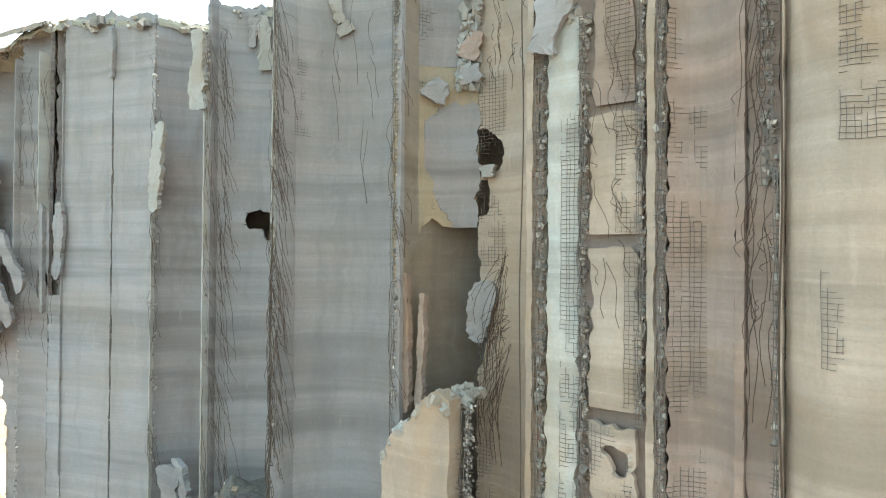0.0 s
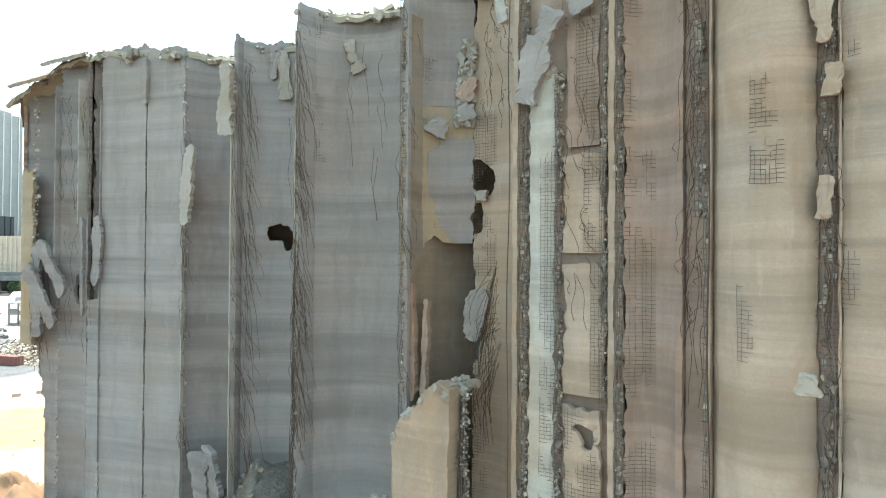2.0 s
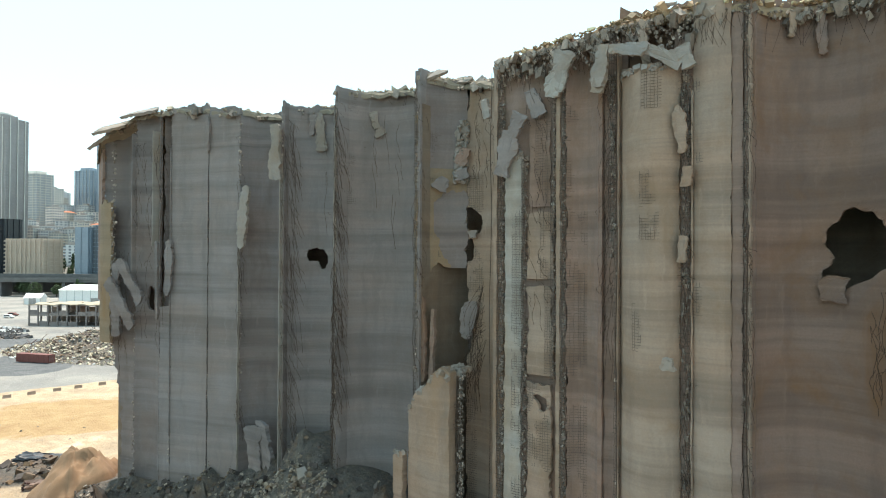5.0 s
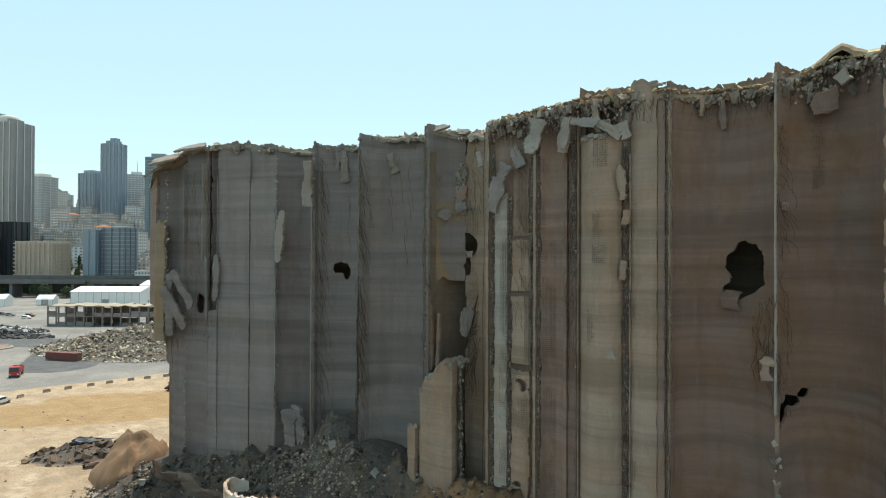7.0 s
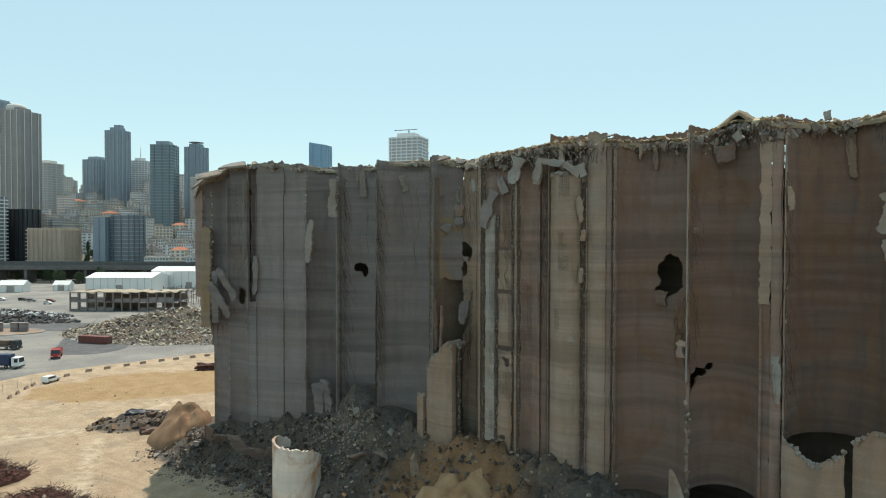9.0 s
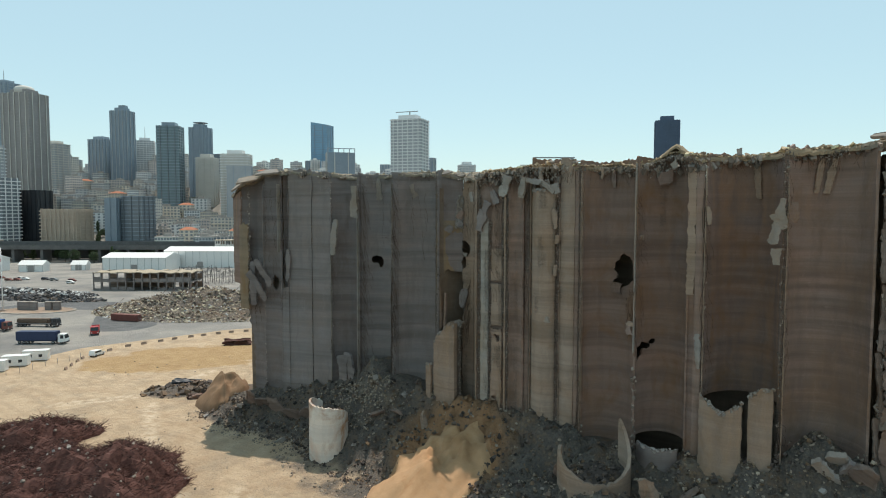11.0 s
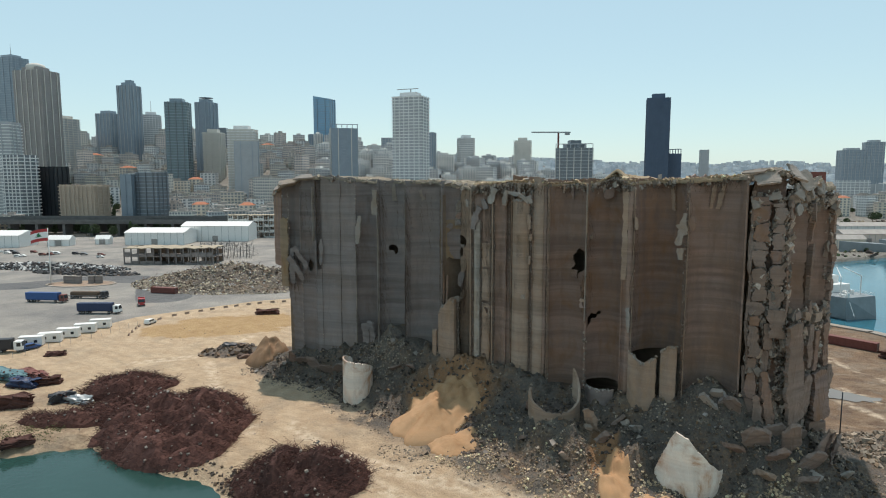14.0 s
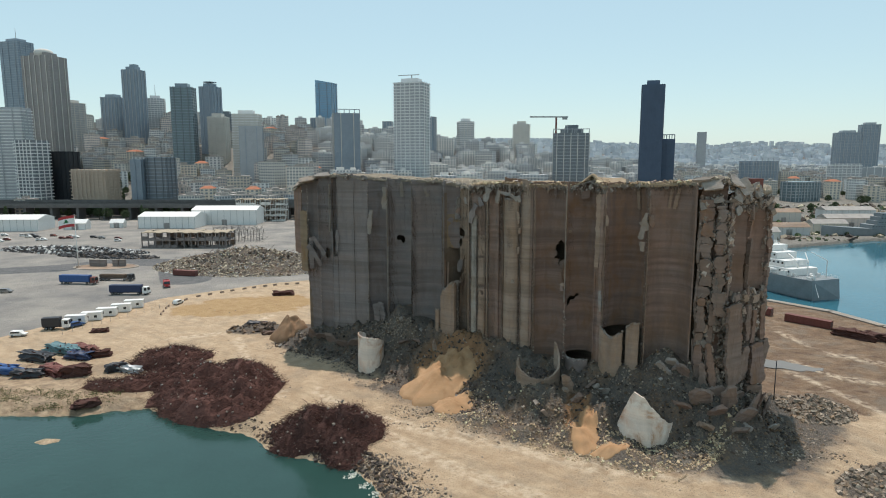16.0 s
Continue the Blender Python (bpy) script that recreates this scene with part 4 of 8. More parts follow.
for i, (x, z, w, h, tilt, out, material) in enumerate([
    (-21.9, 37.2, 1.3, 7.0, -7, 0.5, FRESH), (-17.6, 43.9, 1.6, 5.9, -2, 0.5, FRESH), (("holed", 0.265), 46.3, 1.2, 4.2, 5, 0.2, FRESH), (("holed", 0.21), 47.4, 0.8, 3.0, -4, 0.2, GREY),
    (("broad", 0.25), 46.5, 0.75, 0.95, 12, 0.15, FRESH), (("broad", 0.262), 45.7, 0.7, 0.9, 25, 0.15, FRESH), (("broad", 0.285), 44.95, 0.95, 0.75, 30, 0.15, FRESH), (-26.9, 46.8, 0.45, 4.2, 0, 0.25, GREY),
    (-37.0, 29.9, 1.5, 6.6, 42, 0.9, DARKGREY), (-38.2, 27.1, 1.7, 7.4, 40, 1.2, DARKGREY), (-32.9, 30.0, 0.4, 9.2, 1, 0.9, GREY), (-31.8, 31.5, 0.9, 6.5, -3, 0.4, GREY), (-39.8, 27.5, 1.5, 9.0, 2, 0.5, DARKGREY),
    (("gash", 0.52), 39.2, 1.2, 1.2, -25, 0.35, GREY), (("gash", 0.93), 41.6, 1.1, 1.6, -20, 0.45, MIDTAN), (("gash", 0.9), 40.0, 1.2, 0.9, 15, 0.5, GREY), (("tan_a", 0.1), 34.9, 0.8, 0.7, 4, 0.25, FRESH), (("gash_back", 0.3), 25.2, 2.2, 2.8, 6, 0.9, DARKGREY), (("tan_a", 0.05), 27.6, 1.2, 3.3, -8, 0.3, GREY),
    (-2.15, 26.0, 0.5, 7.2, 1, -0.5, BROWN), (-1.6, 25.4, 0.45, 6.4, -2, -0.9, MIDTAN), (3.2, 44.4, 0.7, 1.6, 10, 0.3, FRESH),
    (5.5, 42.9, 1.2, 1.7, -26, 0.5, GREY), (4.8, 40.7, 1.3, 3.4, -19, 0.5, GREY), (8.1, 45.2, 1.4, 1.9, -15, 0.6, PALE), (10.7, 45.0, 0.8, 1.8, -16, 0.8, PALE), (6.6, 44.3, 1.0, 2.2, 20, 0.2, GREY),
    (14.75, 26.6, 0.85, 0.85, 0, 2.2, FRESH), (15.2, 38.1, 0.7, 1.3, -2, 0.5, TAN), (15.0, 33.6, 0.5, 1.7, -5, 0.5, TAN), (14.9, 41.1, 0.7, 3.1, 6, 0.5, TAN),
    (10.9, 45.8, 0.9, 2.9, -9, 1.2, FRESH), (12.5, 46.5, 0.8, 2.6, 79, 1.4, FRESH), (14.1, 45.8, 0.9, 3.1, 60, 1.2, FRESH), (15.3, 45.4, 0.8, 1.5, 18, 1.2, FRESH), (8.4, 46.1, 1.4, 2.9, -20, 0.6, FRESH),
    (30.8, 24.4, 0.6, 4.5, 2, 0.4, FRESH), (31.6, 41.6, 0.5, 2.3, 6, 0.4, TAN), (23.8, 27.0, 0.8, 0.7, -5, 0.3, TAN), (23.7, 26.1, 0.7, 1.2, 5, 0.3, MIDTAN), (("brown_a", 0.5), 31.2, 1.7, 1.7, -7, 0.3, BROWN), (("brown_b", 0.08), 38.6, 0.7, 0.7, 0, 0.2, TAN),
    (("dark_cell", 0.54), 46.0, 0.75, 4.6, 6, 0.25, TAN), (("tan_d", 0.43), 46.4, 0.6, 4.2, -8, 0.25, TAN), (("tan_d", 0.53), 46.3, 0.7, 4.3, -10, 0.25, TAN), (37.9, 42.4, 0.9, 2.6, -10, 0.5, FRESH), (37.5, 39.6, 1.2, 2.8, -9, 0.5, FRESH), (37.6, 36.8, 1.1, 2.0, 2, 0.5, FRESH), (37.8, 41.0, 1.4, 2.2, 24, 0.4, FRESH),
    (39.0, 42.0, 0.9, 2.5, 4, 0.4, BROWN), (13.0, 46.8, 0.5, 2.4, 6, 0.3, TAN), (("brown_b", 0.4), 46.6, 1.9, 1.7, 10, 1.0, BROWN), (("brown_b", 0.62), 48.2, 0.9, 1.0, 30, 1.2, PALE), (("brown_a", 0.3), 47.4, 0.5, 1.6, -4, 0.3, TAN), (("brown_a", 0.45), 46.9, 0.6, 3.0, 3, 0.3, MIDTAN),
]):
    slab(x, z, w, h, tilt, out, material, 40 + i)

# leaning plates at the foot of the recess
slab(-20.6, 11.4, 2.0, 6.5, -4, 0.0, GREY, 101, 0.4, 8)
slab(-18.9, 11.8, 2.4, 7.0, 5, 0.1, GREY, 102, 0.4, 8, -15)

# the shattered corner: two columns of cracked blocks, tall leaning plates below them
rng = random.Random(77)
for x, w, z, top, sizes, out in [(48.1, 2.1, 27.5, 46.0, (1.3, 1.9, 2.6, 3.4), 0.45), (50.3, 1.7, 27.0, 45.0, (1.2, 1.7, 2.4, 3.0), 0.5), (46.95, 0.55, 10.0, 47.0, (4.5, 6.0, 8.0), 0.1), (47.7, 1.5, 9.0, 27.0, (2.6, 3.6, 5.0), 0.8), (49.4, 1.2, 8.0, 26.0, (3.0, 4.5, 6.0), 0.7), (62.6, 1.0, 8.0, 46.0, (1.6, 2.4, 3.5), 0.3), (51.8, 0.7, 27.0, 45.5, (2.0, 3.0, 4.5), 0.2), (57.0, 0.5, 27.0, 45.0, (3.0, 4.0, 6.0), 0.5)]:
    while z < top:
        h = min(rng.choice(sizes) * rng.uniform(0.85, 1.15), top - z + 0.5)
        slab(x + rng.uniform(-0.12, 0.12), z + h / 2, w * rng.uniform(0.85, 1.08), h * rng.uniform(0.93, 1.02), rng.uniform(-5, 5), out + rng.uniform(-0.2, 0.25), rng.choice([CRACKED, CRACKED, CRACKED, BROWN]), rng.randrange(9999), rng.uniform(0.5, 0.9), rng.uniform(-6, 6), rng.uniform(-16, 16))
        z += h
for x, z, w, h, tilt, out, lean, m in [(52.0, 18.6, 3.9, 16.8, 9, 2.2, 2, CRACKED), (50.6, 26.6, 2.4, 4.6, 3, 1.3, 0, CRACKED), (49.9, 14.5, 1.2, 9.0, 7, 1.6, 2, BROWN), (48.8, 11.5, 1.6, 7.0, 4, 1.6, 4, CRACKED), (54.8, 21.5, 1.5, 9.5, 7, 1.0, 0, BROWN), (57.3, 22.0, 1.3, 7.5, 3, 0.9, 2, CRACKED), (58.9, 21.0, 1.3, 6.8, -4, 0.9, 0, BROWN),
                                       (59.9, 13.4, 4.8, 8.6, 2, 1.6, -3, BROWN), (56.4, 14.0, 2.6, 7.0, -6, 1.2, 4, CRACKED), (61.9, 21.5, 1.6, 7.5, 3, 0.6, 0, BROWN), (62.8, 15.0, 1.8, 6.0, -6, 0.8, 0, CRACKED), (54.5, 4.8, 4.6, 8.0, 8, 1.4, 14, CRACKED), (51.2, 5.6, 3.6, 9.0, -6, 1.8, 10, BROWN), (58.4, 5.2, 3.0, 8.0, -9, 1.0, 8, CRACKED), (61.5, 5.0, 2.4, 7.0, 10, 0.8, 10, CRACKED),
                                       (47.6, 6.4, 3.6, 6.0, 5, 2.0, 16, CRACKED), (50.8, 9.6, 2.8, 2.4, 20, 2.6, 8, CRACKED), (59.5, 26.6, 2.4, 1.5, 8, 0.6, 0, TAN), (56.6, 27.0, 2.0, 1.4, -9, 0.6, 0, TAN), (54.0, 27.4, 1.6, 1.3, 14, 0.7, 0, CRACKED), (42.6, 12.6, 1.3, 5.0, 36, 2.6, 28, FRESH), (44.6, 13.0, 1.8, 2.6, -30, 1.6, 30, GREY), (43.6, 14.2, 2.0, 1.6, 12, 1.4, 35, FRESH)]:
    slab(x, z, w, h, tilt, out, m, int(x * 31 + z), 0.7, lean)
# crumbled lumps wedged between the broken pieces
s = Soup()
for _ in range(7500):
    x, z = rng.uniform(46.9, 63.2), rng.uniform(6, 47.5)
    if n2(x * 0.9, z * 0.35, 3.0) < -0.2 or (52.6 < x < 62.0 and 28 < z < 44):
        continue
    o, d, n = facade_axes(x)
    k = rng.uniform(0.1, 0.45) if rng.random() < 0.9 else rng.uniform(0.5, 1.2)
    p = o + n * rng.uniform(-0.6, 0.5)
    s.chunk((p.x, p.y, z), k, k, k * 1.4, rng)
s.ob("crumbled_fill", BREAK, SILO, kind="stuff")
# roof plates thrown up over the corner
for x, z, w, h, tilt, out, lean, yaw in [(48.4, 49.6, 4.2, 3.2, 8, 0.8, -42, 0), (51.6, 50.2, 4.0, 3.0, -14, 0.9, -38, 12), (54.2, 49.0, 3.0, 3.4, 20, 0.9, -25, -10), (52.6, 47.2, 2.4, 2.2, -30, 1.0, -20, 0), (56.0, 47.6, 2.2, 2.6, 15, 0.6, -15, 20),
                                         (53.0, 44.6, 1.8, 1.6, 40, 0.8, -8, 0), (49.6, 46.6, 1.8, 1.2, 10, 0.7, -10, 0), (47.0, 50.4, 3.2, 0.8, 12, 0.9, -50, 0), (58.6, 48.2, 2.0, 3.0, 8, 0.2, -12, 0)]:
    slab(x, z, w, h, tilt, out, FRESH, int(x * 17 + z), 0.35, lean, yaw, "pale broken roof plate")

# ---- roof: crumbled deck with loose rubble along the torn edge ----
ROOF_X = [-46, -43, -38, -33, -28, -23, -17.4, -17, -10.4, -10.1, -2.6, 1.5, 3.6, 3.9, 8.6, 12, 15, 18, 21, 24, 24.4, 27.2, 29.2, 31, 38, 46, 49, 54, 61.5]
ROOF_Z = [45.6, 47.6, 49.5, 50.0, 49.9, 49.2, 48.6, 49.0, 48.8, 49.0, 48.7, 47.6, 47.1, 48.2, 48.5, 48.9, 48.8, 48.5, 48.7, 48.2, 48.7, 50.0, 49.3, 49.0, 49.3, 49.8, 50.6, 50.0, 48.0]


def roof_z(x):
    return float(np.interp(x, ROOF_X, ROOF_Z))


def deck_z(x, v):
    """Height of the deck v metres behind the torn edge: the sunken edge rises to the old roof level."""
    return roof_z(x) + max(0.0, 48.7 - roof_z(x)) * min(1.0, max(0.0, v - 0.6) / 2.4) * (x > -30)


ROOFSAND = rubble_stone("sandy_roof_rubble", (0.52, 0.39, 0.25), 0.45, 0.35)


def roof_strip(x0, x1, material, label):
    """A stretch of the crumbled deck, its edge following the round cells."""
    front, back, mask = [], [], []
    nu, nv = max(8, int((x1 - x0) / 0.3)), 18
    for i in range(nu + 1):
        x = x0 + (x1 - x0) * i / nu
        o, d, n = facade_axes(x)
        to = Vector((0.61, 0.79, 0)) if x < 44 else Vector((0.40, 0.92, 0))
        if x < -34:
            to = Vector((0.80, 0.60, 0))
        top, low = [], []
        for j in range(nv):
            v = (j / (nv - 1)) ** 1.5 * 17.0
            lip = (0.0 if -34 < x < 30 else 0.35) + 0.35 * n2(x * 0.45, 3.0) + 0.25 * n2(x * 1.7, 9.0)
            p = o + to * (v - lip + 0.9 * cell_depth(x))
            heap = 1.3 * max(0.0, 1 - abs(x - 27.2) / 2.2) * max(0.0, 1 - v / 6)
            p.z = deck_z(x, v) + heap + 0.3 * n2(x * 0.5, v * 0.5) + 0.22 * n2(x * 1.6, v * 1.6, 4.0) + 0.12 * n2(x * 4, v * 4, 7.0) - (0.3 if j == 0 else 0.0)
            top.append(p)
            low.append(p - Vector((0, 0, 0.35 + 0.25 * n2(x * 0.8, 5.0))))
        front.append(top)
        back.append(low)
        mask.append([True] * nv)
    shell("roof_deck", front, back, mask, material, SILO, label)


def build_roof():
    roof_strip(-46.4, 3.8, ROOFDEBRIS, "crumbled pale roof deck strewn with rubble")
    roof_strip(3.8, 45.0, ROOFSAND, "roof deck buried under sand-coloured rubble")
    roof_strip(45.0, 63.2, ROOFDEBRIS, "broken pale roof deck over the shattered corner")
    rng = random.Random(5)
    grey, sandy, hang, r = Soup(), Soup(), Soup(), Soup()
    for _ in range(5200):
        x = rng.uniform(-45.5, 61)
        o, d, n = facade_axes(x)
        if x < 5 and rng.random() < 0.45:
            continue
        back = rng.random() ** 2 * 7 - (0.3 if x > 5 else -0.25)
        p = o + n * (back + 0.9 * cell_depth(x))
        k = rng.uniform(0.07, 0.26) if rng.random() < 0.95 else rng.uniform(0.3, 0.75)
        (grey if x < 4 or x > 45 else sandy).chunk((p.x, p.y, deck_z(x, back * 1.1) + k * 0.1 + 0.05), k * 1.7, k * 1.2, k * 0.55, rng)
    grey.ob("roof_rubble", ROOFDEBRIS, SILO, kind="stuff")
    sandy.ob("roof_rubble", ROOFSAND, SILO, kind="stuff")
    for _ in range(3600):
        x = rng.uniform(-40, 60) if rng.random() < 0.35 else rng.uniform(3.5, 60)
        dense = 0.5 + 0.6 * n2(x * 0.3, 1.5) + (0.5 if 24.8 < x < 29.3 or 4 < x < 17 else 0.0)
        if x < 4 and rng.random() < 0.75 or rng.random() > dense + 0.2:
            continue
        o, d, n = facade_axes(x)
        drop = rng.random() ** 2.6 * (0.4 + 1.6 * min(1.2, dense)) * (1.0 if x > 4 else 0.35)
        k = rng.uniform(0.05, 0.2) if rng.random() < 0.9 else rng.uniform(0.2, 0.65)
        p = o - n * (rng.uniform(-0.05, 0.35) * (1 - drop / 6) - 0.9 * cell_depth(x))
        hang.chunk((p.x, p.y, roof_z(x) - 0.4 - drop), k * 1.4, k, k * 1.4, rng)
        if rng.random() < 0.28:
            q = Vector((p.x, p.y, roof_z(x) - 0.4))
            length = rng.uniform(0.5, 2.6) * (1.0 if x > 4 else 0.5)
            r.tube([q, q - n * rng.uniform(0.05, 0.4) + d * rng.uniform(-0.3, 0.3) + Vector((0, 0, -length * 0.4)), q - n * rng.uniform(0.0, 0.3) + d * rng.uniform(-0.5, 0.5) + Vector((0, 0, -length))], 0.012)
    hang.ob("hanging_rubble", BREAK, SILO, kind="stuff")
    r.ob("roof_rebar", REBAR, SILO, kind="stuff")
    # loose plates sticking up from the edge
    for x, z, w, h, tilt, out, lean in [(-4.6, 48.75, 0.8, 0.9, 20, -4.2, -30), (-3.4, 48.8, 1.4, 0.9, -35, -3.0, -35), (-2.0, 48.6, 2.2, 0.9, 14, -1.4, -40), (-0.4, 48.2, 1.5, 0.8, -8, -3.2, -40), (0.8, 47.9, 0.8, 1.1, 40, -3.6, -20),
                                        (14.0, 49.3, 1.4, 0.6, 10, 0.0, -70), (17.2, 49.1, 1.1, 0.5, -10, 0.1, -70), (33.5, 49.6, 0.6, 0.9, 12, -3.6, -20)]:
        slab(x, z, w, h, tilt, out, FRESH, int(x * 7 + 99), 0.2, lean, 0, "loose pale roof plate")


build_roof()
# the peeled roof plate over the far end
for x, z, w, h, tilt, out, lean in [(-40.6, 48.7, 5.4, 2.6, 19, 0.3, -58), (-36.0, 50.0, 4.6, 2.2, 9, 0.2, -62), (-43.6, 47.2, 2.2, 2.4, 26, 0.4, -50)]:
    slab(x, z, w, h, tilt, out, FRESH, int(x * -9), 0.3, lean, 0, "peeled roof plate hanging over the edge")


# ---- rebar hanging from the torn edges and showing in the faces ----
def strands(x0, x1, z_low, z_high, count, drift, seed, length=5.0):
    rng = random.Random(seed)
    s = Soup()
    for _ in range(count):
        x, z = rng.uniform(x0, x1), rng.uniform(z_low, z_high)
        o, d, n = facade_axes(x)
        o = o + n * 0.75 * cell_depth(x)
        long = rng.uniform(0.15, 1.0) ** 1.4 * length
        side = drift * rng.uniform(0.1, 1.0) + rng.uniform(-0.25, 0.25)
        pts = []
        for k in range(7):
            t = k / 6
            pts.append(o + d * side * math.sin(t * 1.6) + d * 0.12 * math.sin(t * 7 + z) - n * (0.18 + 0.35 * math.sin(t * 3.0) * rng.uniform(0.5, 1.0)) + Vector((0, 0, z - long * t ** 1.15)))
        s.tube(pts, 0.016)
    s.ob("hanging_rebar", REBAR, SILO, kind="stuff")


for row in [(-17.3, -16.9, 14, 48, 130, 2.4, 1, 7.0), (-10.4, -10.2, 22, 48, 110, 1.9, 2, 6.0), (-10.5, -10.2, 12, 33, 170, 0.4, 3, 5.0), (-23.0, -22.8, 12, 47, 50, 0.6, 4, 4.0), (-2.7, -2.4, 20, 48, 130, 0.5, 5, 4.0),
            (-8.8, -6.0, 38, 47, 9, 1.0, 6, 6.0), (1.4, 1.9, 24, 31, 60, -1.6, 7, 6.0), (-37.4, -31.9, 24, 47, 60, 0.3, 8, 5.0), (-41, -38, 22, 34, 60, 0.3, 9, 5.0), (-3.0, -2.3, 14, 21, 70, -0.3, 10, 4.0), (5.8, 7.6, 30, 48, 40, 0.5, 11, 3.0),
            (10.8, 11.5, 28, 48, 60, -0.4, 12, 5.0), (14.9, 15.2, 14, 46, 60, 0.3, 12, 4.0), (17.7, 18.0, 12, 48, 50, 0.4, 13, 4.0), (24.2, 24.6, 24, 46, 40, 0.9, 14, 5.0), (31.1, 31.4, 16, 46, 40, 0.8, 15, 5.0), (38.1, 38.5, 14, 48, 50, 0.5, 16, 4.0), (22.6, 24.4, 26, 32, 50, 0.2, 17, 4.0),
            (-15.2, -13.0, 34, 46, 8, 0.8, 18, 5.0), (0.8, 2.6, 40, 47, 26, 0.3, 19, 3.0)]:
    strands(*row)


def lattice(name, u0, u1, z0, z1, seed, keep=0.1):
    """Bars laid bare where the cover has come off a wall: uneven, bent, many of them gone."""
    p = PANELS[name]
    rng = random.Random(seed)
    s = Soup()
    bend = lambda u, z: (u + 0.05 / p.w * n2(u * 9, z * 1.3, seed), z + 0.05 * n2(u * p.w * 1.5, z, seed + 3))
    for z in np.arange(z0, z1, 0.19):
        for a in np.arange(u0, u1, 0.2 / p.w):
            if n2(a * p.w * 0.55, z * 0.28, seed) + 0.4 * n2(a * p.w * 1.7, z * 1.1, seed + 6) + rng.uniform(-0.1, 0.1) > keep:
                (ua, za), (ub, zb) = bend(a, z), bend(a + 0.21 / p.w, z)
                s.tube([p.at(ua, za, 0.03), p.at(ub, zb, 0.03)], 0.012)
    for a in np.arange(u0, u1, 0.2 / p.w):
        a += rng.uniform(-0.05, 0.05) / p.w
        for z in np.arange(z0, z1, 0.26):
            if n2(a * p.w * 0.55, z * 0.28, seed) + 0.4 * n2(a * p.w * 1.7, z * 1.1, seed + 6) + rng.uniform(-0.1, 0.1) > keep:
                (ua, za), (ub, zb) = bend(a, z), bend(a, z + 0.27)
                s.tube([p.at(ua, za, 0.03), p.at(ub, zb, 0.03)], 0.012)
    if s.v:
        s.ob("bare_rebar", NETBAR, SILO, kind="stuff")


for row in [("column", 0.45, 0.75, 42.6, 45.0, 1, -0.1), ("column", 0.42, 0.72, 34.2, 38.4, 2, 0.0), ("column", 0.3, 0.6, 27.0, 31.5, 3, 0.2), ("tan_b", 0.0, 0.42, 10.0, 44.0, 5, -0.12), 
            ("white", 0.5, 1.0, 10.0, 39.0, 7, 0.0), ("block_up", 0.55, 1.0, 31.5, 36.2, 8, -0.05), ("block_mid", 0.72, 1.0, 24.4, 30.8, 9, -0.15), ("block_low", 0.0, 1.0, 17.0, 23.6, 10, -0.05), ("block_top", 0.3, 1.0, 37.0, 43.0, 11, -0.1), ("gash", 0.3, 0.95, 39.5, 43.5, 12, 0.0),
            ("plate_high", 0.15, 0.45, 33.0, 36.0, 17, 0.0), ("tan_a", 0.0, 0.22, 30.0, 40.0, 13, 0.0), ("tan_a", 0.0, 0.12, 10.0, 28.0, 14, -0.1), ("broad", 0.02, 0.2, 38.0, 48.5, 15, 0.15), ("tan_c", 0.0, 0.2, 12.0, 44.0, 16, 0.15), ("brown_b", 0.35, 0.42, 40.0, 46.0, 18, 0.0)]:
    lattice(*row)

# cables hanging down the seams
for x, z0, z1, sway in [(3.7, 10, 48, 0.1), (17.95, 8, 36, 0.35), (11.62, 10, 49, 0.06), (31.3, 26, 46, 0.5)]:
    s = Soup()
    o, d, n = facade_axes(x)
    s.tube([o + d * sway * n2(z * 0.15, x) * 2 - n * 0.55 + Vector((0, 0, z)) for z in np.arange(z0, z1, 1.0)], 0.035, 4)
    s.ob("cable", REBAR, SILO, "loose dark cable")

for x, z0, z1, out, w, m in [(-17.2, 10, 44, 0.35, 0.15, FRESH), (-22.95, 9, 34, 0.25, 0.12, FRESH), (-31.83, 12, 46, 0.2, 0.1, GREY), (-33.9, 34, 48, 0.6, 0.12, FRESH), (-37.35, 30, 48, 0.5, 0.12, GREY), (11.6, 9, 48, 0.3, 0.1, TAN),
                             (17.98, 9, 48, 0.25, 0.12, TAN), (24.2, 23, 49.0, 0.4, 0.16, FRESH), (31.22, 14, 48, 0.3, 0.14, TAN), (38.45, 12, 46, 0.3, 0.14, TAN), (-10.3, 30, 47.2, 0.25, 0.12, FRESH), (15.36, 9, 44, 0.2, 0.1, TAN)]:
    o, d, n = facade_axes(x)
    fr, bk = [], []
    for i in range(3):
        row, rear = [], []
        for z in np.arange(z0, z1, 0.5):
            wob = 0.05 * n2(z * 0.8, x)
            p = o + d * ((i - 1) * w / 2 + wob) - n * (out + 0.08 * n2(z * 1.3, x + i)) + Vector((0, 0, z))
            row.append(p)
            rear.append(p + n * (out + 0.3))
        fr.append(row)
        bk.append(rear)
    shell("wall_stub", fr, bk, [[True] * len(fr[0])] * 3, m, SILO, "thin pale edge of a torn cross wall")

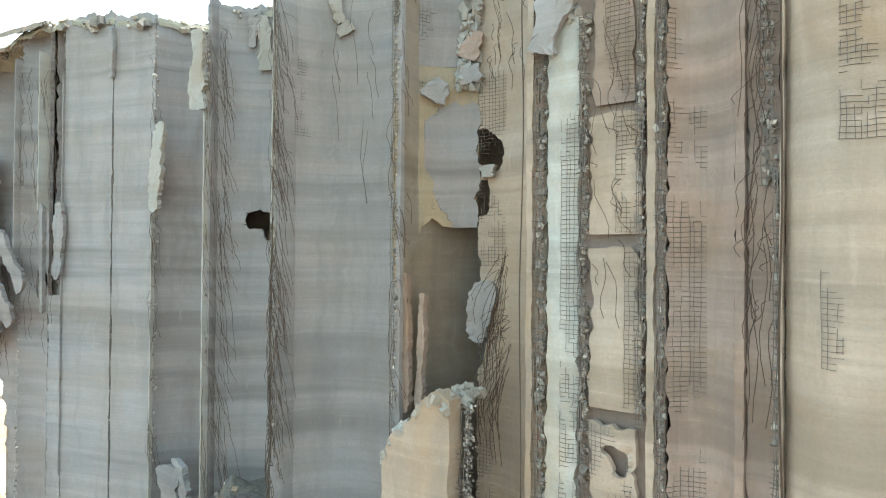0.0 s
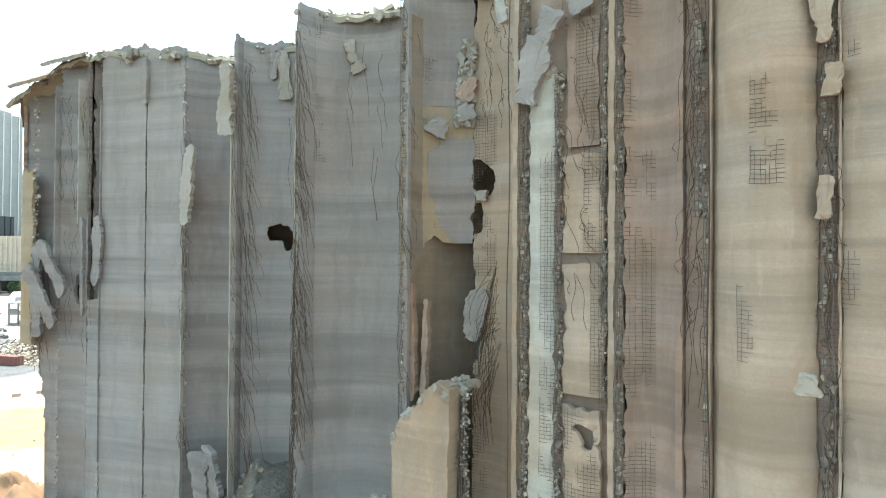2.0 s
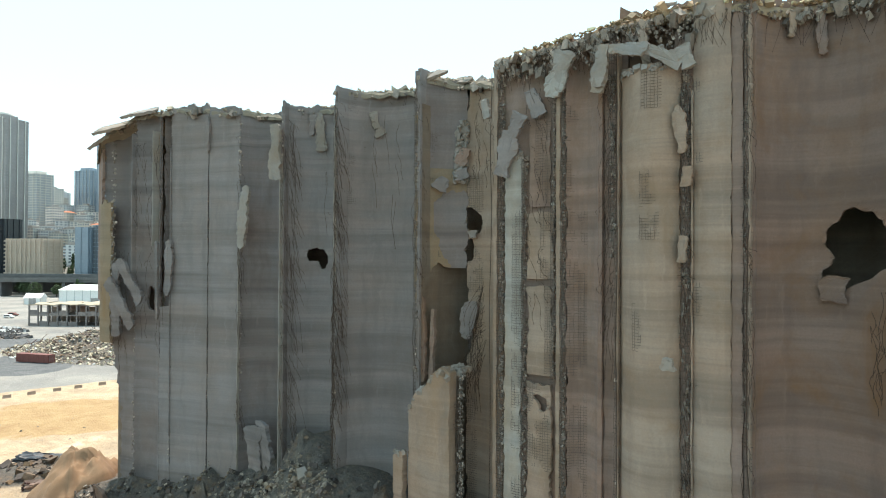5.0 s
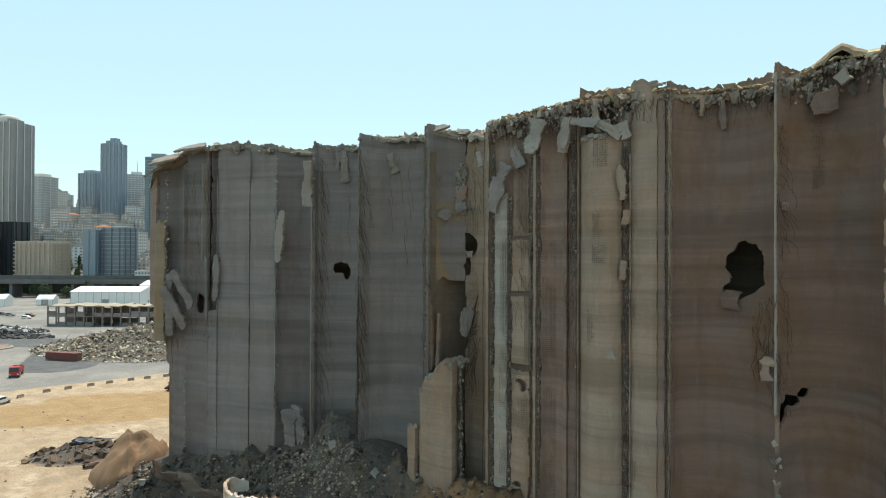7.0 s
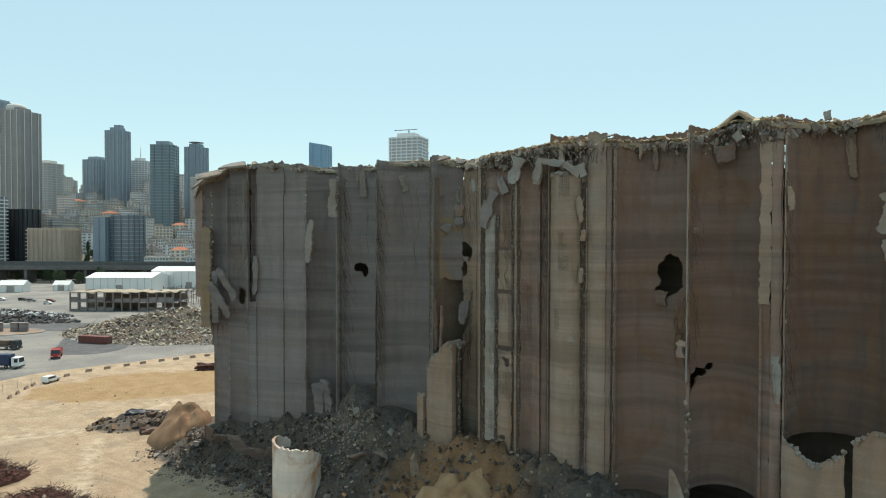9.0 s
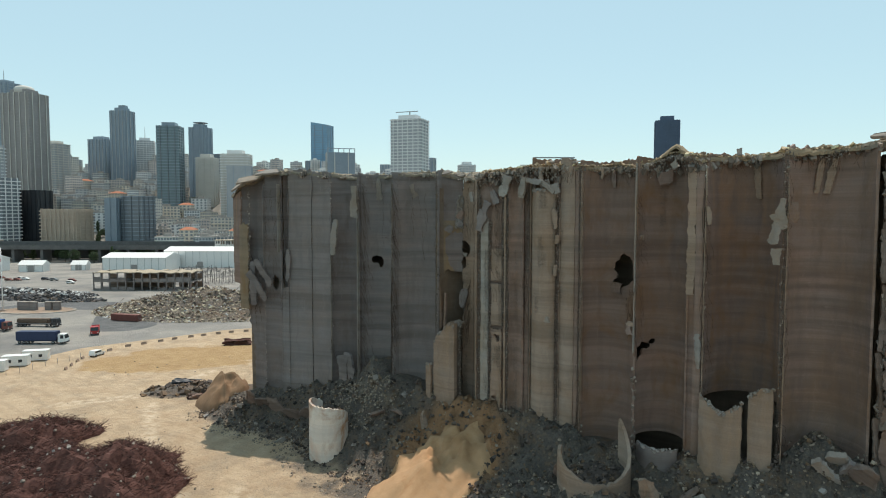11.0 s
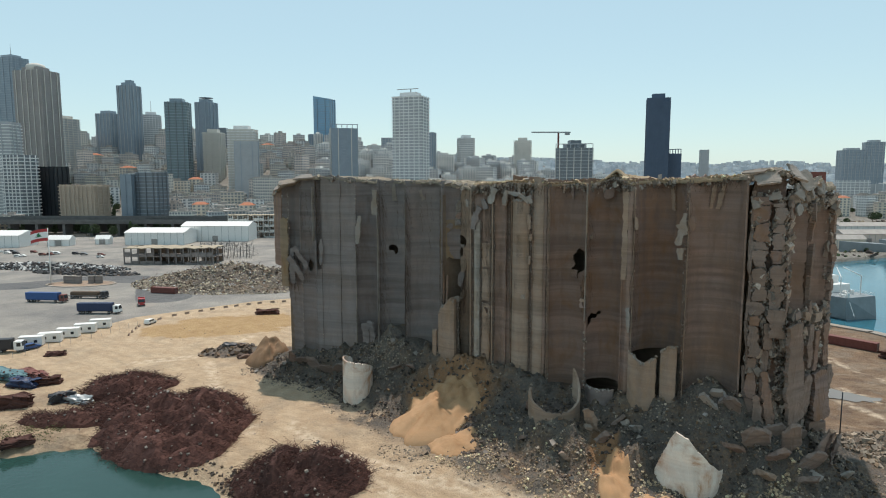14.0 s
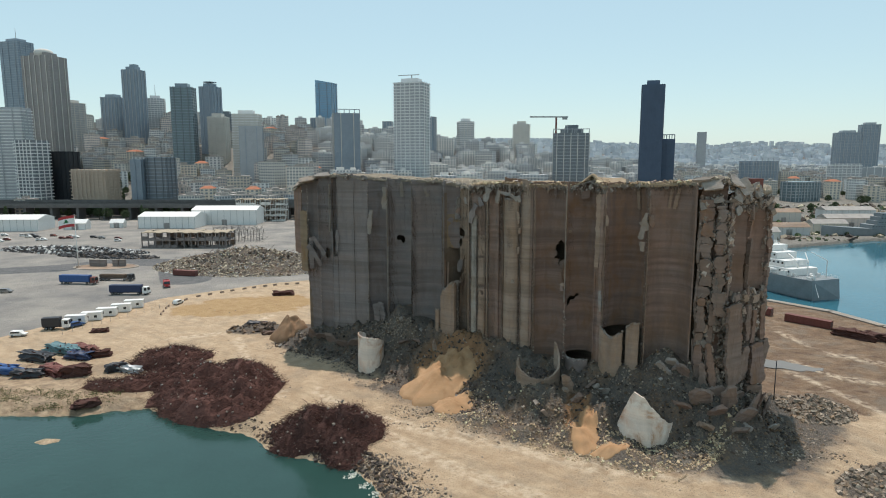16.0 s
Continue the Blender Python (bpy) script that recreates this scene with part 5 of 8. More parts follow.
# crumbs on the broken tops of the stubs, and the clump caught in the rebar over the gash
s = Soup()
rng = random.Random(63)
for _ in range(260):
    u, z = rng.uniform(0.72, 1.0), rng.uniform(39.4, 44.6)
    if u - 0.72 > (z - 39.0) * 0.02:
        q = PANELS["gash"].at(u, z, rng.uniform(0.0, 0.5))
        e = rng.uniform(0.12, 0.5)
        s.chunk(q, e, e * 0.8, e * 1.2, rng)
for name, count, k in (("front_stub", 110, 0.45), ("cell_front_a", 60, 0.4), ("cell_front_b", 40, 0.4), ("cell_front_c", 50, 0.4), ("column", 60, 0.45), ("white", 30, 0.35), ("small_stub", 20, 0.35)):
    p = PANELS[name]
    for _ in range(count):
        u = rng.random()
        rise = float(np.interp(u, [q / (len(p.crest) - 1) for q in range(len(p.crest))], p.crest))
        q = p.at(u, p.z1 + rise + rng.uniform(-0.25, 0.12), rng.uniform(-p.thick, 0.08))
        e = rng.uniform(0.12, 1.0) * k
        s.chunk(q, e * 1.3, e, e, rng)
for _ in range(420):                     # fill sloping back behind the standing stub
    u, back = rng.random(), rng.random()
    p = PANELS["front_stub"]
    q = p.at(u, p.z1 + float(np.interp(u, [0, 0.3, 0.75, 1], [-0.9, 0.6, 2.6, 2.4])) - 0.25 + 0.5 * back, -0.3 - 2.6 * back)
    e = rng.uniform(0.1, 0.5)
    s.chunk(q, e * 1.3, e, e, rng)
s.ob("broken_crest", FRESH, SILO, kind="stuff")

# ---- big pieces lying at the foot of the face ----
rng = random.Random(88)
for x, y, w, h, thick, rx, ry, rz, m in [
    (-30.0, 46.5, 3.0, 3.4, 0.6, 35, 10, -20, DARKGREY), (-33.5, 48.5, 2.6, 4.0, 0.5, 28, -12, -35, GREY), (-37.0, 50.5, 3.2, 3.0, 0.5, 50, 5, -10, DARKGREY), (-26.5, 44.5, 2.4, 3.0, 0.7, 40, 20, 10, DARKGREY), (-40.0, 53.0, 2.6, 4.4, 0.5, 24, 8, -30, BROWN),
    (-25.0, 41.5, 2.0, 2.2, 0.6, 62, 10, 40, GREY), (-12.5, 33.0, 2.2, 1.8, 0.5, 55, -8, 15, GREY), (-9.0, 30.0, 1.8, 1.6, 0.5, 60, 10, -25, DARKGREY), (-4.6, 28.6, 1.0, 3.2, 0.6, 10, 4, -40, TAN),
    (14.0, 10.0, 2.0, 3.4, 0.7, 22, 14, -50, BROWN), (23.5, 2.5, 1.8, 4.2, 0.7, 18, -14, -30, TAN), (25.0, -0.5, 2.2, 3.0, 0.9, 35, 10, 15, DARKGREY), (28.0, 2.0, 1.6, 2.2, 0.5, 45, 0, 60, GREY), (30.5, 0.0, 1.4, 2.6, 0.5, 40, 30, -15, PALE), (29.2, 1.6, 1.2, 1.2, 0.8, 50, 0, 10, PALE),
    (43.0, -8.5, 3.0, 2.6, 0.8, 48, 6, -20, BROWN), (46.5, -9.0, 3.4, 4.0, 0.9, 30, -10, -8, DARKGREY), (49.0, -10.5, 3.0, 3.2, 0.8, 42, 12, 20, BROWN), (51.5, -9.5, 2.6, 5.0, 0.8, 20, -8, -5, DARKGREY), (54.0, -10.5, 3.2, 4.4, 0.9, 26, 16, 25, DARKGREY), (56.5, -9.0, 2.2, 6.0, 0.6, 12, 18, 38, GREY), (58.5, -7.0, 2.6, 5.0, 0.7, 22, -14, 48, BROWN),
    (60.0, -9.5, 1.6, 3.0, 0.6, 40, 25, 30, PALE), (52.5, -13.0, 2.4, 2.2, 0.8, 55, 0, 5, DARKGREY), (46.0, -13.0, 2.0, 2.4, 0.7, 50, 12, -30, TAN), (61.5, -5.0, 2.0, 4.4, 0.6, 18, 10, 60, DARKGREY), (44.5, -5.0, 2.0, 3.0, 0.6, 35, 30, -40, GREY), (18.0, -2.0, 1.6, 2.0, 0.7, 45, 10, -60, TAN), (12.0, 4.0, 1.4, 1.8, 0.6, 55, 0, 20, DARKGREY),
]:
    fallen_slab(x, y, w, h, thick, rx, ry, rz, m, "fallen broken concrete slab lying in the rubble")

# ---- the town ----
# render colours are lifted to carry the haze between here and the town
PAINTS = [facade_paint("cream_render", (0.80, 0.75, 0.67)), facade_paint("grey_render", (0.70, 0.70, 0.69)), facade_paint("sand_render", (0.76, 0.67, 0.55)),
          facade_paint("white_render", (0.84, 0.83, 0.81), 0.3), facade_paint("pink_render", (0.75, 0.64, 0.57))]
# panes paler than bare glass, with haze mixed into their colour
PANE = plain("window_glass", (0.23, 0.25, 0.27), 0.15, 0.0, 0.2, 0.2)
FLAT_ROOF = plain("roof_felt", (0.38, 0.35, 0.32), 0.9, 0.0, 0.5, 0.2)
ROOF_TILE = plain("roof_tiles", (0.38, 0.14, 0.07), 0.85, 0.0, 0.4, 0.3)


def house(w, d, floors, paint, rng, tiled=False):
    """A town block: walls, a balcony and a row of panes for each storey, a roof with parapet, tanks and stair hut."""
    h = floors * 3.2
    step = rng.choice([2.6, 3.2, 4.0])
    body = box_part("apartment_building", -w / 2, -d / 2, -9, w / 2, d / 2, h, paint)
    tagged(body, "weathered rendered apartment block with balconies on the hillside", "building", "town blocks")
    a, b = (-w / 2, w / 2) if rng.random() < 0.5 else (-w / 2 + 1.5, w / 2 - w * 0.3)
    slab_shape, row = Soup(), Soup()
    slab_shape.box(a, -d / 2 - 1.3, -0.15, b, -d / 2, 0.12)
    slab_shape.box(a, -d / 2 - 1.3, 0.12, b, -d / 2 - 1.2, 0.95)
    n = max(2, int(w / step))
    ww = min(step * 0.34, 1.1)
    for i in range(n):
        c = -w / 2 + (i + 0.5) * w / n
        row.box(c - ww, -d / 2 - 0.06, 0.6, c + ww, -d / 2 + 0.01, 2.5)
    n = max(2, int(d / step))
    for i in range(n):
        c = -d / 2 + (i + 0.5) * d / n
        for sx in (-1, 1):
            row.box(min(sx * w / 2, sx * (w / 2 + 0.06)), c - 0.8, 0.8, max(sx * w / 2, sx * (w / 2 + 0.06)), c + 0.8, 2.4)
    balcony = mesh_of("balcony", slab_shape.v, slab_shape.f, paint)
    panes = mesh_of("glazing_band", row.v, row.f, PANE)
    balconies = rng.random() < 0.7
    for f in range(floors):
        o = tagged(new("glazing_band", panes), kind="stuff")
        o.parent, o.location = body, (0, 0, f * 3.2)
        if balconies and f % 2 == 0 and f:
            o = new("balcony", balcony)
            o.parent, o.location = body, (0, 0, f * 3.2)
    r = Soup()
    if tiled:
        o = 0.6
        r.add([(-w / 2 - o, -d / 2 - o, h + 0.05), (w / 2 + o, -d / 2 - o, h + 0.05), (w / 2 + o, d / 2 + o, h + 0.05), (-w / 2 - o, d / 2 + o, h + 0.05), (-w / 4, 0, h + 2.8), (w / 4, 0, h + 2.8)],
              [(0, 1, 5, 4), (1, 2, 5), (2, 3, 4, 5), (3, 0, 4), (3, 2, 1, 0)])
    else:
        r.box(-w / 2 - 0.3, -d / 2 - 0.3, h, w / 2 + 0.3, d / 2 + 0.3, h + 0.5)
        r.box(-w * 0.2, -d * 0.1, h + 0.5, w * 0.12, d * 0.3, h + 3.2)
        for _ in range(3):
            x, y = rng.uniform(-0.4, 0.4) * w, rng.uniform(-0.4, 0.3) * d
            r.box(x - 0.8, y - 0.8, h + 0.5, x + 0.8, y + 0.8, h + 2.0)
    r.ob("roof", ROOF_TILE if tiled else FLAT_ROOF, body)
    return body


TOWERS = [   # x of the left side, width, y, top, depth, floor height, core, slabs, piers, number of piers, crown, label
    (-680, 42, 878, 236, 30, 3.6, "blue", "steel", "steel", 3, "mast", "tall blue-grey glass tower with a roof mast"),
    (-494, 42, 638, 176, 30, 3.4, "brown", "brown", "cream", 5, "dome", "tall brown apartment tower with a round crown"),
    (-478, 32, 558, 110, 22, 3.3, "grey", "white", "grey", 2, "flat", "grey banded tower with white fins"),
    (-540, 31, 778, 134, 26, 3.2, "grey", "cream", "cream", 3, "step", "pale stepped apartment block on the hill"),
    (-529, 31, 878, 152, 26, 3.4, "blue", "steel", "grey", 5, "step", "grey-blue glass tower with ribs"),
    (-469, 27, 828, 187, 24, 3.4, "blue", "blue", "grey", 4, "peak", "slender ribbed tower with a peaked top"),
    (-460, 27, 878, 150, 22, 3.2, "grey", "white", "white", 6, "mast", "white apartment tower with a mast"),
    (-338, 28, 678, 145, 24, 3.4, "green", "blue", "dark", 3, "step", "dark green glass tower with balconies"),
    (-337, 24, 778, 157, 24, 3.4, "blue", "blue", "steel", 2, "ring", "rounded dark blue glass tower"),
    (-350, 26, 878, 126, 22, 3.4, "dark", "dark", "dark", 3, "step", "dark glass office block far off"),
    (-192, 29, 878, 174, 24, 3.6, "sky", "blue", "blue", 2, "slant", "bright blue glass tower with a slanting top"),
    (-202, 14, 872, 120, 22, 3.6, "blue", "blue", "grey", 2, "flat", "blue glass side wing of a tower"),
    (-130, 33, 638, 110, 24, 3.4, "blue", "blue", "cream", 2, "frame", "dark glass tower with a pale corner wall and roof frame"),
    (-49, 36, 578, 139, 26, 3.3, "grey", "white", "white", 6, "crane", "tall white apartment tower with balconies and a roof crane"),
    (-15, 10, 728, 112, 16, 3.4, "blue", "blue", "grey", 2, "flat", "narrow blue glass tower block"),
    (-88, 15, 878, 115, 18, 3.4, "blue", "grey", "grey", 3, "flat", "small grey-blue apartment tower"),
    (31, 24, 878, 115, 20, 3.3, "grey", "white", "cream", 5, "step", "pale apartment tower with balconies"),
    (119, 27, 878, 111, 22, 3.3, "cream", "cream", "cream", 4, "step", "pale stone tower with few windows"),
    (210, 23, 528, 131, 22, 3.3, "navy", "navy", "navy", 5, "step", "dark blue unfinished concrete tower"),
    (233, 14, 532, 76, 18, 3.4, "navy", "navy", "navy", 3, "frame", "dark unfinished side block with open floors"),
    (623, 20, 1378, 121, 20, 3.4, "grey", "grey", "grey", 4, "flat", "grey tower on the far hillside"),
    (900, 50, 1278, 116, 40, 3.4, "blue", "grey", "grey", 6, "step", "grey-blue slab of apartments"),
    (945, 40, 1270, 133, 30, 3.4, "blue", "grey", "grey", 5, "step", "tall grey-blue apartment tower"),
    (-262, 34, 678, 112, 24, 3.2, "cream", "white", "cream", 5, "step", "cream apartment tower with terraces"),
    (-310, 24, 728, 112, 22, 3.2, "cream", "cream", "cream", 3, "step", "pale apartment block with blank walls"),
    (-243, 28, 640, 95, 22, 3.2, "grey", "grey", "steel", 2, "flat", "grey rendered apartment block"),
    (128, 42, 578, 84, 26, 3.6, "dark", "grey", "cream", 5, "frame", "unfinished grey office block with open frames"),
    (150, 24, 640, 92, 22, 3.6, "dark", "dark", "grey", 4, "step", "dark stepped glass office block"),
    (-431, 27, 518, 74, 20, 3.4, "dark", "white", "white", 5, "flat", "white apartment block with bands"),
    (-417, 35, 538, 63, 18, 3.6, "black", "black", "black", 6, "flat", "black glass office block"),
    (-372, 48, 505, 45, 20, 3.4, "sand", "sand", "sand", 8, "flat", "sand-coloured hotel block with rows of small windows"),
    (-297, 27, 510, 57, 18, 3.6, "dark", "steel", "dark", 3, "flat", "dark blue-grey office block with floor bands"),
    (-310, 12, 508, 55, 18, 3.6, "blue", "blue", "blue", 1, "flat", "blank blue-grey office side wing"),
    (573, 40, 778, 49, 26, 3.8, "grey", "white", "white", 7, "flat", "low white framed office block"),
    (616, 60, 786, 44, 26, 3.8, "grey", "grey", "white", 6, "flat", "low grey office block with white frame"),
    (424, 48, 638, 28, 22, 3.6, "green", "grey", "grey", 9, "flat", "low teal glass office block"),
    (441, 53, 778, 53, 26, 3.8, "blue", "grey", "grey", 9, "frame", "long grey-blue block with roof frames"),
]
# most tones are brightened so that distance haze sits in the colour
TONES = {
    "blue": plain("blue_grey_glass", (0.235, 0.285, 0.335), 0.3, 0.0, 0.3, 0.1), "brown": plain("bronze_glass", (0.28, 0.255, 0.245), 0.35, 0.0, 0.3, 0.1),
    "dark": plain("smoked_glass", (0.165, 0.185, 0.205), 0.3, 0.0, 0.3, 0.1), "grey": plain("grey_cladding", (0.42, 0.435, 0.45), 0.7, 0.0, 0.3, 0.1),
    "green": plain("green_glass", (0.15, 0.205, 0.225), 0.25, 0.0, 0.3, 0.1), "sky": plain("bright_blue_glass", (0.20, 0.36, 0.50), 0.3, 0.0, 0.2, 0.05),
    "navy": plain("dark_blue_concrete", (0.085, 0.12, 0.18), 0.7, 0.0, 0.4, 0.1), "cream": plain("cream_cladding", (0.62, 0.59, 0.54), 0.8, 0.0, 0.3, 0.1),
    "white": plain("white_cladding", (0.76, 0.755, 0.74), 0.75, 0.0, 0.25, 0.1), "sand": plain("sandstone_cladding", (0.50, 0.40, 0.315), 0.85, 0.0, 0.3, 0.1),
    "steel": plain("pale_blue_cladding", (0.32, 0.37, 0.42), 0.5, 0.0, 0.25, 0.1), "black": plain("black_glass", (0.03, 0.033, 0.038), 0.2, 0.0, 0.2, 0.1),
}


def tower(x, w, y, top, d, fh, core_tone, slab_tone, pier_tone, piers, crown, label):
    z0 = land_z(x + w / 2, y) - 2
    t = empty("tower", label, "tower", at=(x + w / 2, y + d / 2, z0))
    t.rotation_euler = (0, 0, 0.35 * math.sin(x * 1.7 + y))
    w, d = w * 0.93, d * 0.9
    h = top - z0
    box_part("core", -w / 2, -d / 2, 0, w / 2, d / 2, h, TONES[core_tone], t)
    n = int(h / fh)
    s = Soup()
    homely = slab_tone in ("white", "cream", "sand")           # balconies, not curtain wall
    e = 0.9 if homely else 0.32
    s.box(-w / 2 - e, -d / 2 - e, -0.4 if homely else -0.25, w / 2 + e, d / 2 + e, 0.55 if homely else 0.25)
    me = mesh_of("floor_band", s.v, s.f, TONES[slab_tone])
    for i in range(2, n + 1):
        o = new("floor_band", me)
        o.parent, o.location = t, (0, 0, i * fh)
    s = Soup()
    s.box(-0.4, -0.25, 0, 0.4, 0.25, h + 0.3)
    me = mesh_of("pier", s.v, s.f, TONES[pier_tone])
    for i in range(piers):
        o = new("pier", me)
        o.parent, o.location = t, (-w / 2 + (i + 0.5) * w / piers + 0.4 * math.sin(i * 5.0 + x), -d / 2 - e - 0.22, 0)
    for sx in (-1, 1):
        for k in range(3):
            o = new("pier", me)
            o.parent, o.location, o.rotation_euler = t, (sx * (w / 2 + e + 0.22), -d / 2 + (k + 0.5) * d / 3, 0), (0, 0, math.pi / 2)
    tone = TONES[slab_tone]
    if crown in ("step", "ring", "mast", "crane", "dome", "peak"):
        box_part("roof_house", -w * 0.3, -d * 0.3, h, w * 0.28, d * 0.3, h + 4.5, tone, t)
    if crown == "dome":
        lathe("crown", [(w * 0.26, h), (w * 0.26, h + 6), (w * 0.22, h + 8), (w * 0.1, h + 9.5)], TONES["cream"], t, 16)
    if crown == "peak":
        box_part("crown", -w * 0.1, -d * 0.2, h + 4.5, w * 0.25, d * 0.2, h + 8, tone, t)
    if crown == "ring":
        lathe("crown", [(w * 0.36, h), (w * 0.36, h + 2), (w * 0.1, h + 2.2), (w * 0.08, h + 6), (w * 0.42, h + 6.2), (w * 0.42, h + 6.8)], tone, t, 20)
    if crown == "mast":
        lathe("mast", [(0.5, h + 4.5), (0.15, h + 22)], CHROME, t, 6)
    if crown == "slant":
        s = Soup()
        s.add([(-w / 2, -d / 2, h), (w / 2, -d / 2, h), (w / 2, d / 2, h), (-w / 2, d / 2, h), (-w / 2, -d / 2, h + 5), (-w / 2, d / 2, h + 5)],
              [(0, 1, 4), (1, 2, 5, 4), (3, 5, 2), (0, 4, 5, 3), (3, 2, 1, 0)])
        s.ob("crown", TONES[core_tone], t)
    if crown == "frame":
        s = Soup()
        for i in range(6):
            cx = -w / 2 + i * w / 5
            s.box(cx - 0.4, -d / 2, h, cx + 0.4, -d / 2 + 0.8, h + 4)
        s.box(-w / 2 - 0.4, -d / 2, h + 4, w / 2 + 0.4, -d / 2 + 0.8, h + 4.8)
        s.ob("roof_frame", tone, t)
    if crown == "crane":
        s = Soup()
        s.box(-0.5, -0.5, h + 4.5, 0.5, 0.5, h + 9)
        s.box(-16, -0.4, h + 8.6, 9, 0.4, h + 9.3)
        s.ob("roof_crane", CHROME, t)
    return t


for row in TOWERS:
    tower(*row)


def build_town():
    rng = random.Random(11)
    kinds = []
    for i in range(24):
        floors = rng.choice([5, 6, 6, 7, 8, 9, 11, 13])
        b = house(rng.uniform(13, 26), rng.uniform(12, 18), floors, PAINTS[i % 5], rng, i == 7)
        kinds.append((b, floors * 3.2))
    taken = [(t[0] + t[1] / 2, t[2] + t[4] / 2, t[1] * 0.6 + 7) for t in TOWERS]
    spots = []
    y = 500.0
    while y < 1700:
        depth = y + 122
        x = -0.66 * depth
        while x < 0.74 * depth:
            px, py = x + rng.uniform(-5, 5), y + rng.uniform(-8, 8)
            x += rng.uniform(19, 29) * (1.0 if y < 900 else 1.3)
            right = px / depth
            if -455 < px < -318 and 548 < py < 668 and rng.random() < 0.75 or right > 0.30 and py < 640 or right > 0.12 and rng.random() < 0.2 or any(abs(px - a) < r + 6 and abs(py - b) < r + 6 for a, b, r in taken):
                continue
            spots.append((px, py, right, rng.uniform(-32, 32)))
        y += 27 if y < 900 else 44
    hidden = lambda q: -0.19 < q[2] < 0.36          # the silo stands before these
    near = sorted([q for q in spots if not hidden(q)], key=lambda q: q[1])[:285]
    chosen = set(near)
    first = set()
    low = [j for j in range(24) if kinds[j][1] < 27]
    for px, py, right, turn in near:
        i = rng.randrange(24) if right < 0.1 else rng.choice(low)
        m = pose(px, py, land_z(px, py), 0, 0, turn)
        if i in first:
            copy_thing(kinds[i][0], m)
        else:
            kinds[i][0].matrix_basis = m
            first.add(i)
    wall, glass = Soup(), Soup()
    for px, py, right, turn in spots:
        if (px, py, right, turn) in chosen:
            continue
        m = pose(px, py, land_z(px, py), 0, 0, turn)
        w, d, n = rng.uniform(12, 26), rng.uniform(12, 18), rng.choice([5, 6, 7, 8, 9, 10, 12] if right < 0.15 else [4, 5, 6, 7, 8])
        h = n * 3.2
        wall.box(-w / 2, -d / 2, -9, w / 2, d / 2, h, m)
        wall.box(-w * 0.2, -d * 0.1, h, w * 0.15, d * 0.3, h + 2.8, m)
        for f in range(n):
            z, c = f * 3.2, int(w / 3.4)
            wall.box(-w / 2, -d / 2 - 1.0, z - 0.15, w / 2, -d / 2, z + 0.75, m)
            for k in range(c):
                q = -w / 2 + (k + 0.5) * w / c
                glass.box(q - 0.8, -d / 2 - 0.05, z + 0.9, q + 0.8, -d / 2, z + 2.6, m)
            for sx in (-1, 1):
                glass.box(min(sx * w / 2, sx * (w / 2 + 0.05)), -d * 0.3, z + 0.9, max(sx * w / 2, sx * (w / 2 + 0.05)), -d * 0.1, z + 2.4, m)
                glass.box(min(sx * w / 2, sx * (w / 2 + 0.05)), d * 0.1, z + 0.9, max(sx * w / 2, sx * (w / 2 + 0.05)), d * 0.3, z + 2.4, m)
    n = Nodes("hillside_walls", 0.9)
    # wall tints kept light: the haze over the hillside is in the colour
    tint = n.mix(n.island(), (0.44, 0.44, 0.45), (0.80, 0.76, 0.70))
    hill_town = wall.ob("hillside_town", n.done(n.mix(n.span(n.noise(0.1, 4.0), 0.35, 0.7, 0.0, 0.35), tint, (0.40, 0.38, 0.36))), None, "crowded pale apartment blocks covering the hillside", "buildings", kind="stuff")
    tagged(glass.ob("windows", PANE, hill_town), kind="stuff")
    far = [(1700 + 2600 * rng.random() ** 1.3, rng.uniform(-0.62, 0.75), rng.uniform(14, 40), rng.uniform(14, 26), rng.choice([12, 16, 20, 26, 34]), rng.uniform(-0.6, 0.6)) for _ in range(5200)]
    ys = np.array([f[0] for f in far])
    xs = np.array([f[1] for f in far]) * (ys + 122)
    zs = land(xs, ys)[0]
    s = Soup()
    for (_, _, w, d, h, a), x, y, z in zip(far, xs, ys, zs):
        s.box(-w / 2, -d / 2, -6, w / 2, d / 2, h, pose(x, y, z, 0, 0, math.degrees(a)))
    # distance haze is put into the pale blue wall colour
    n = Nodes("haze_tinted_far_walls", 0.9)
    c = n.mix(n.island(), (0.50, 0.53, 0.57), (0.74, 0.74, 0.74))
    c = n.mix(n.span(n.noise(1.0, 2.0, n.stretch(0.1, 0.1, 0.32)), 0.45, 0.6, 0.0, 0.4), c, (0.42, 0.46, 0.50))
    s.ob("far_town", n.done(c), None, "haze-pale blocks of the distant town on the hills", "buildings", kind="stuff")


build_town()


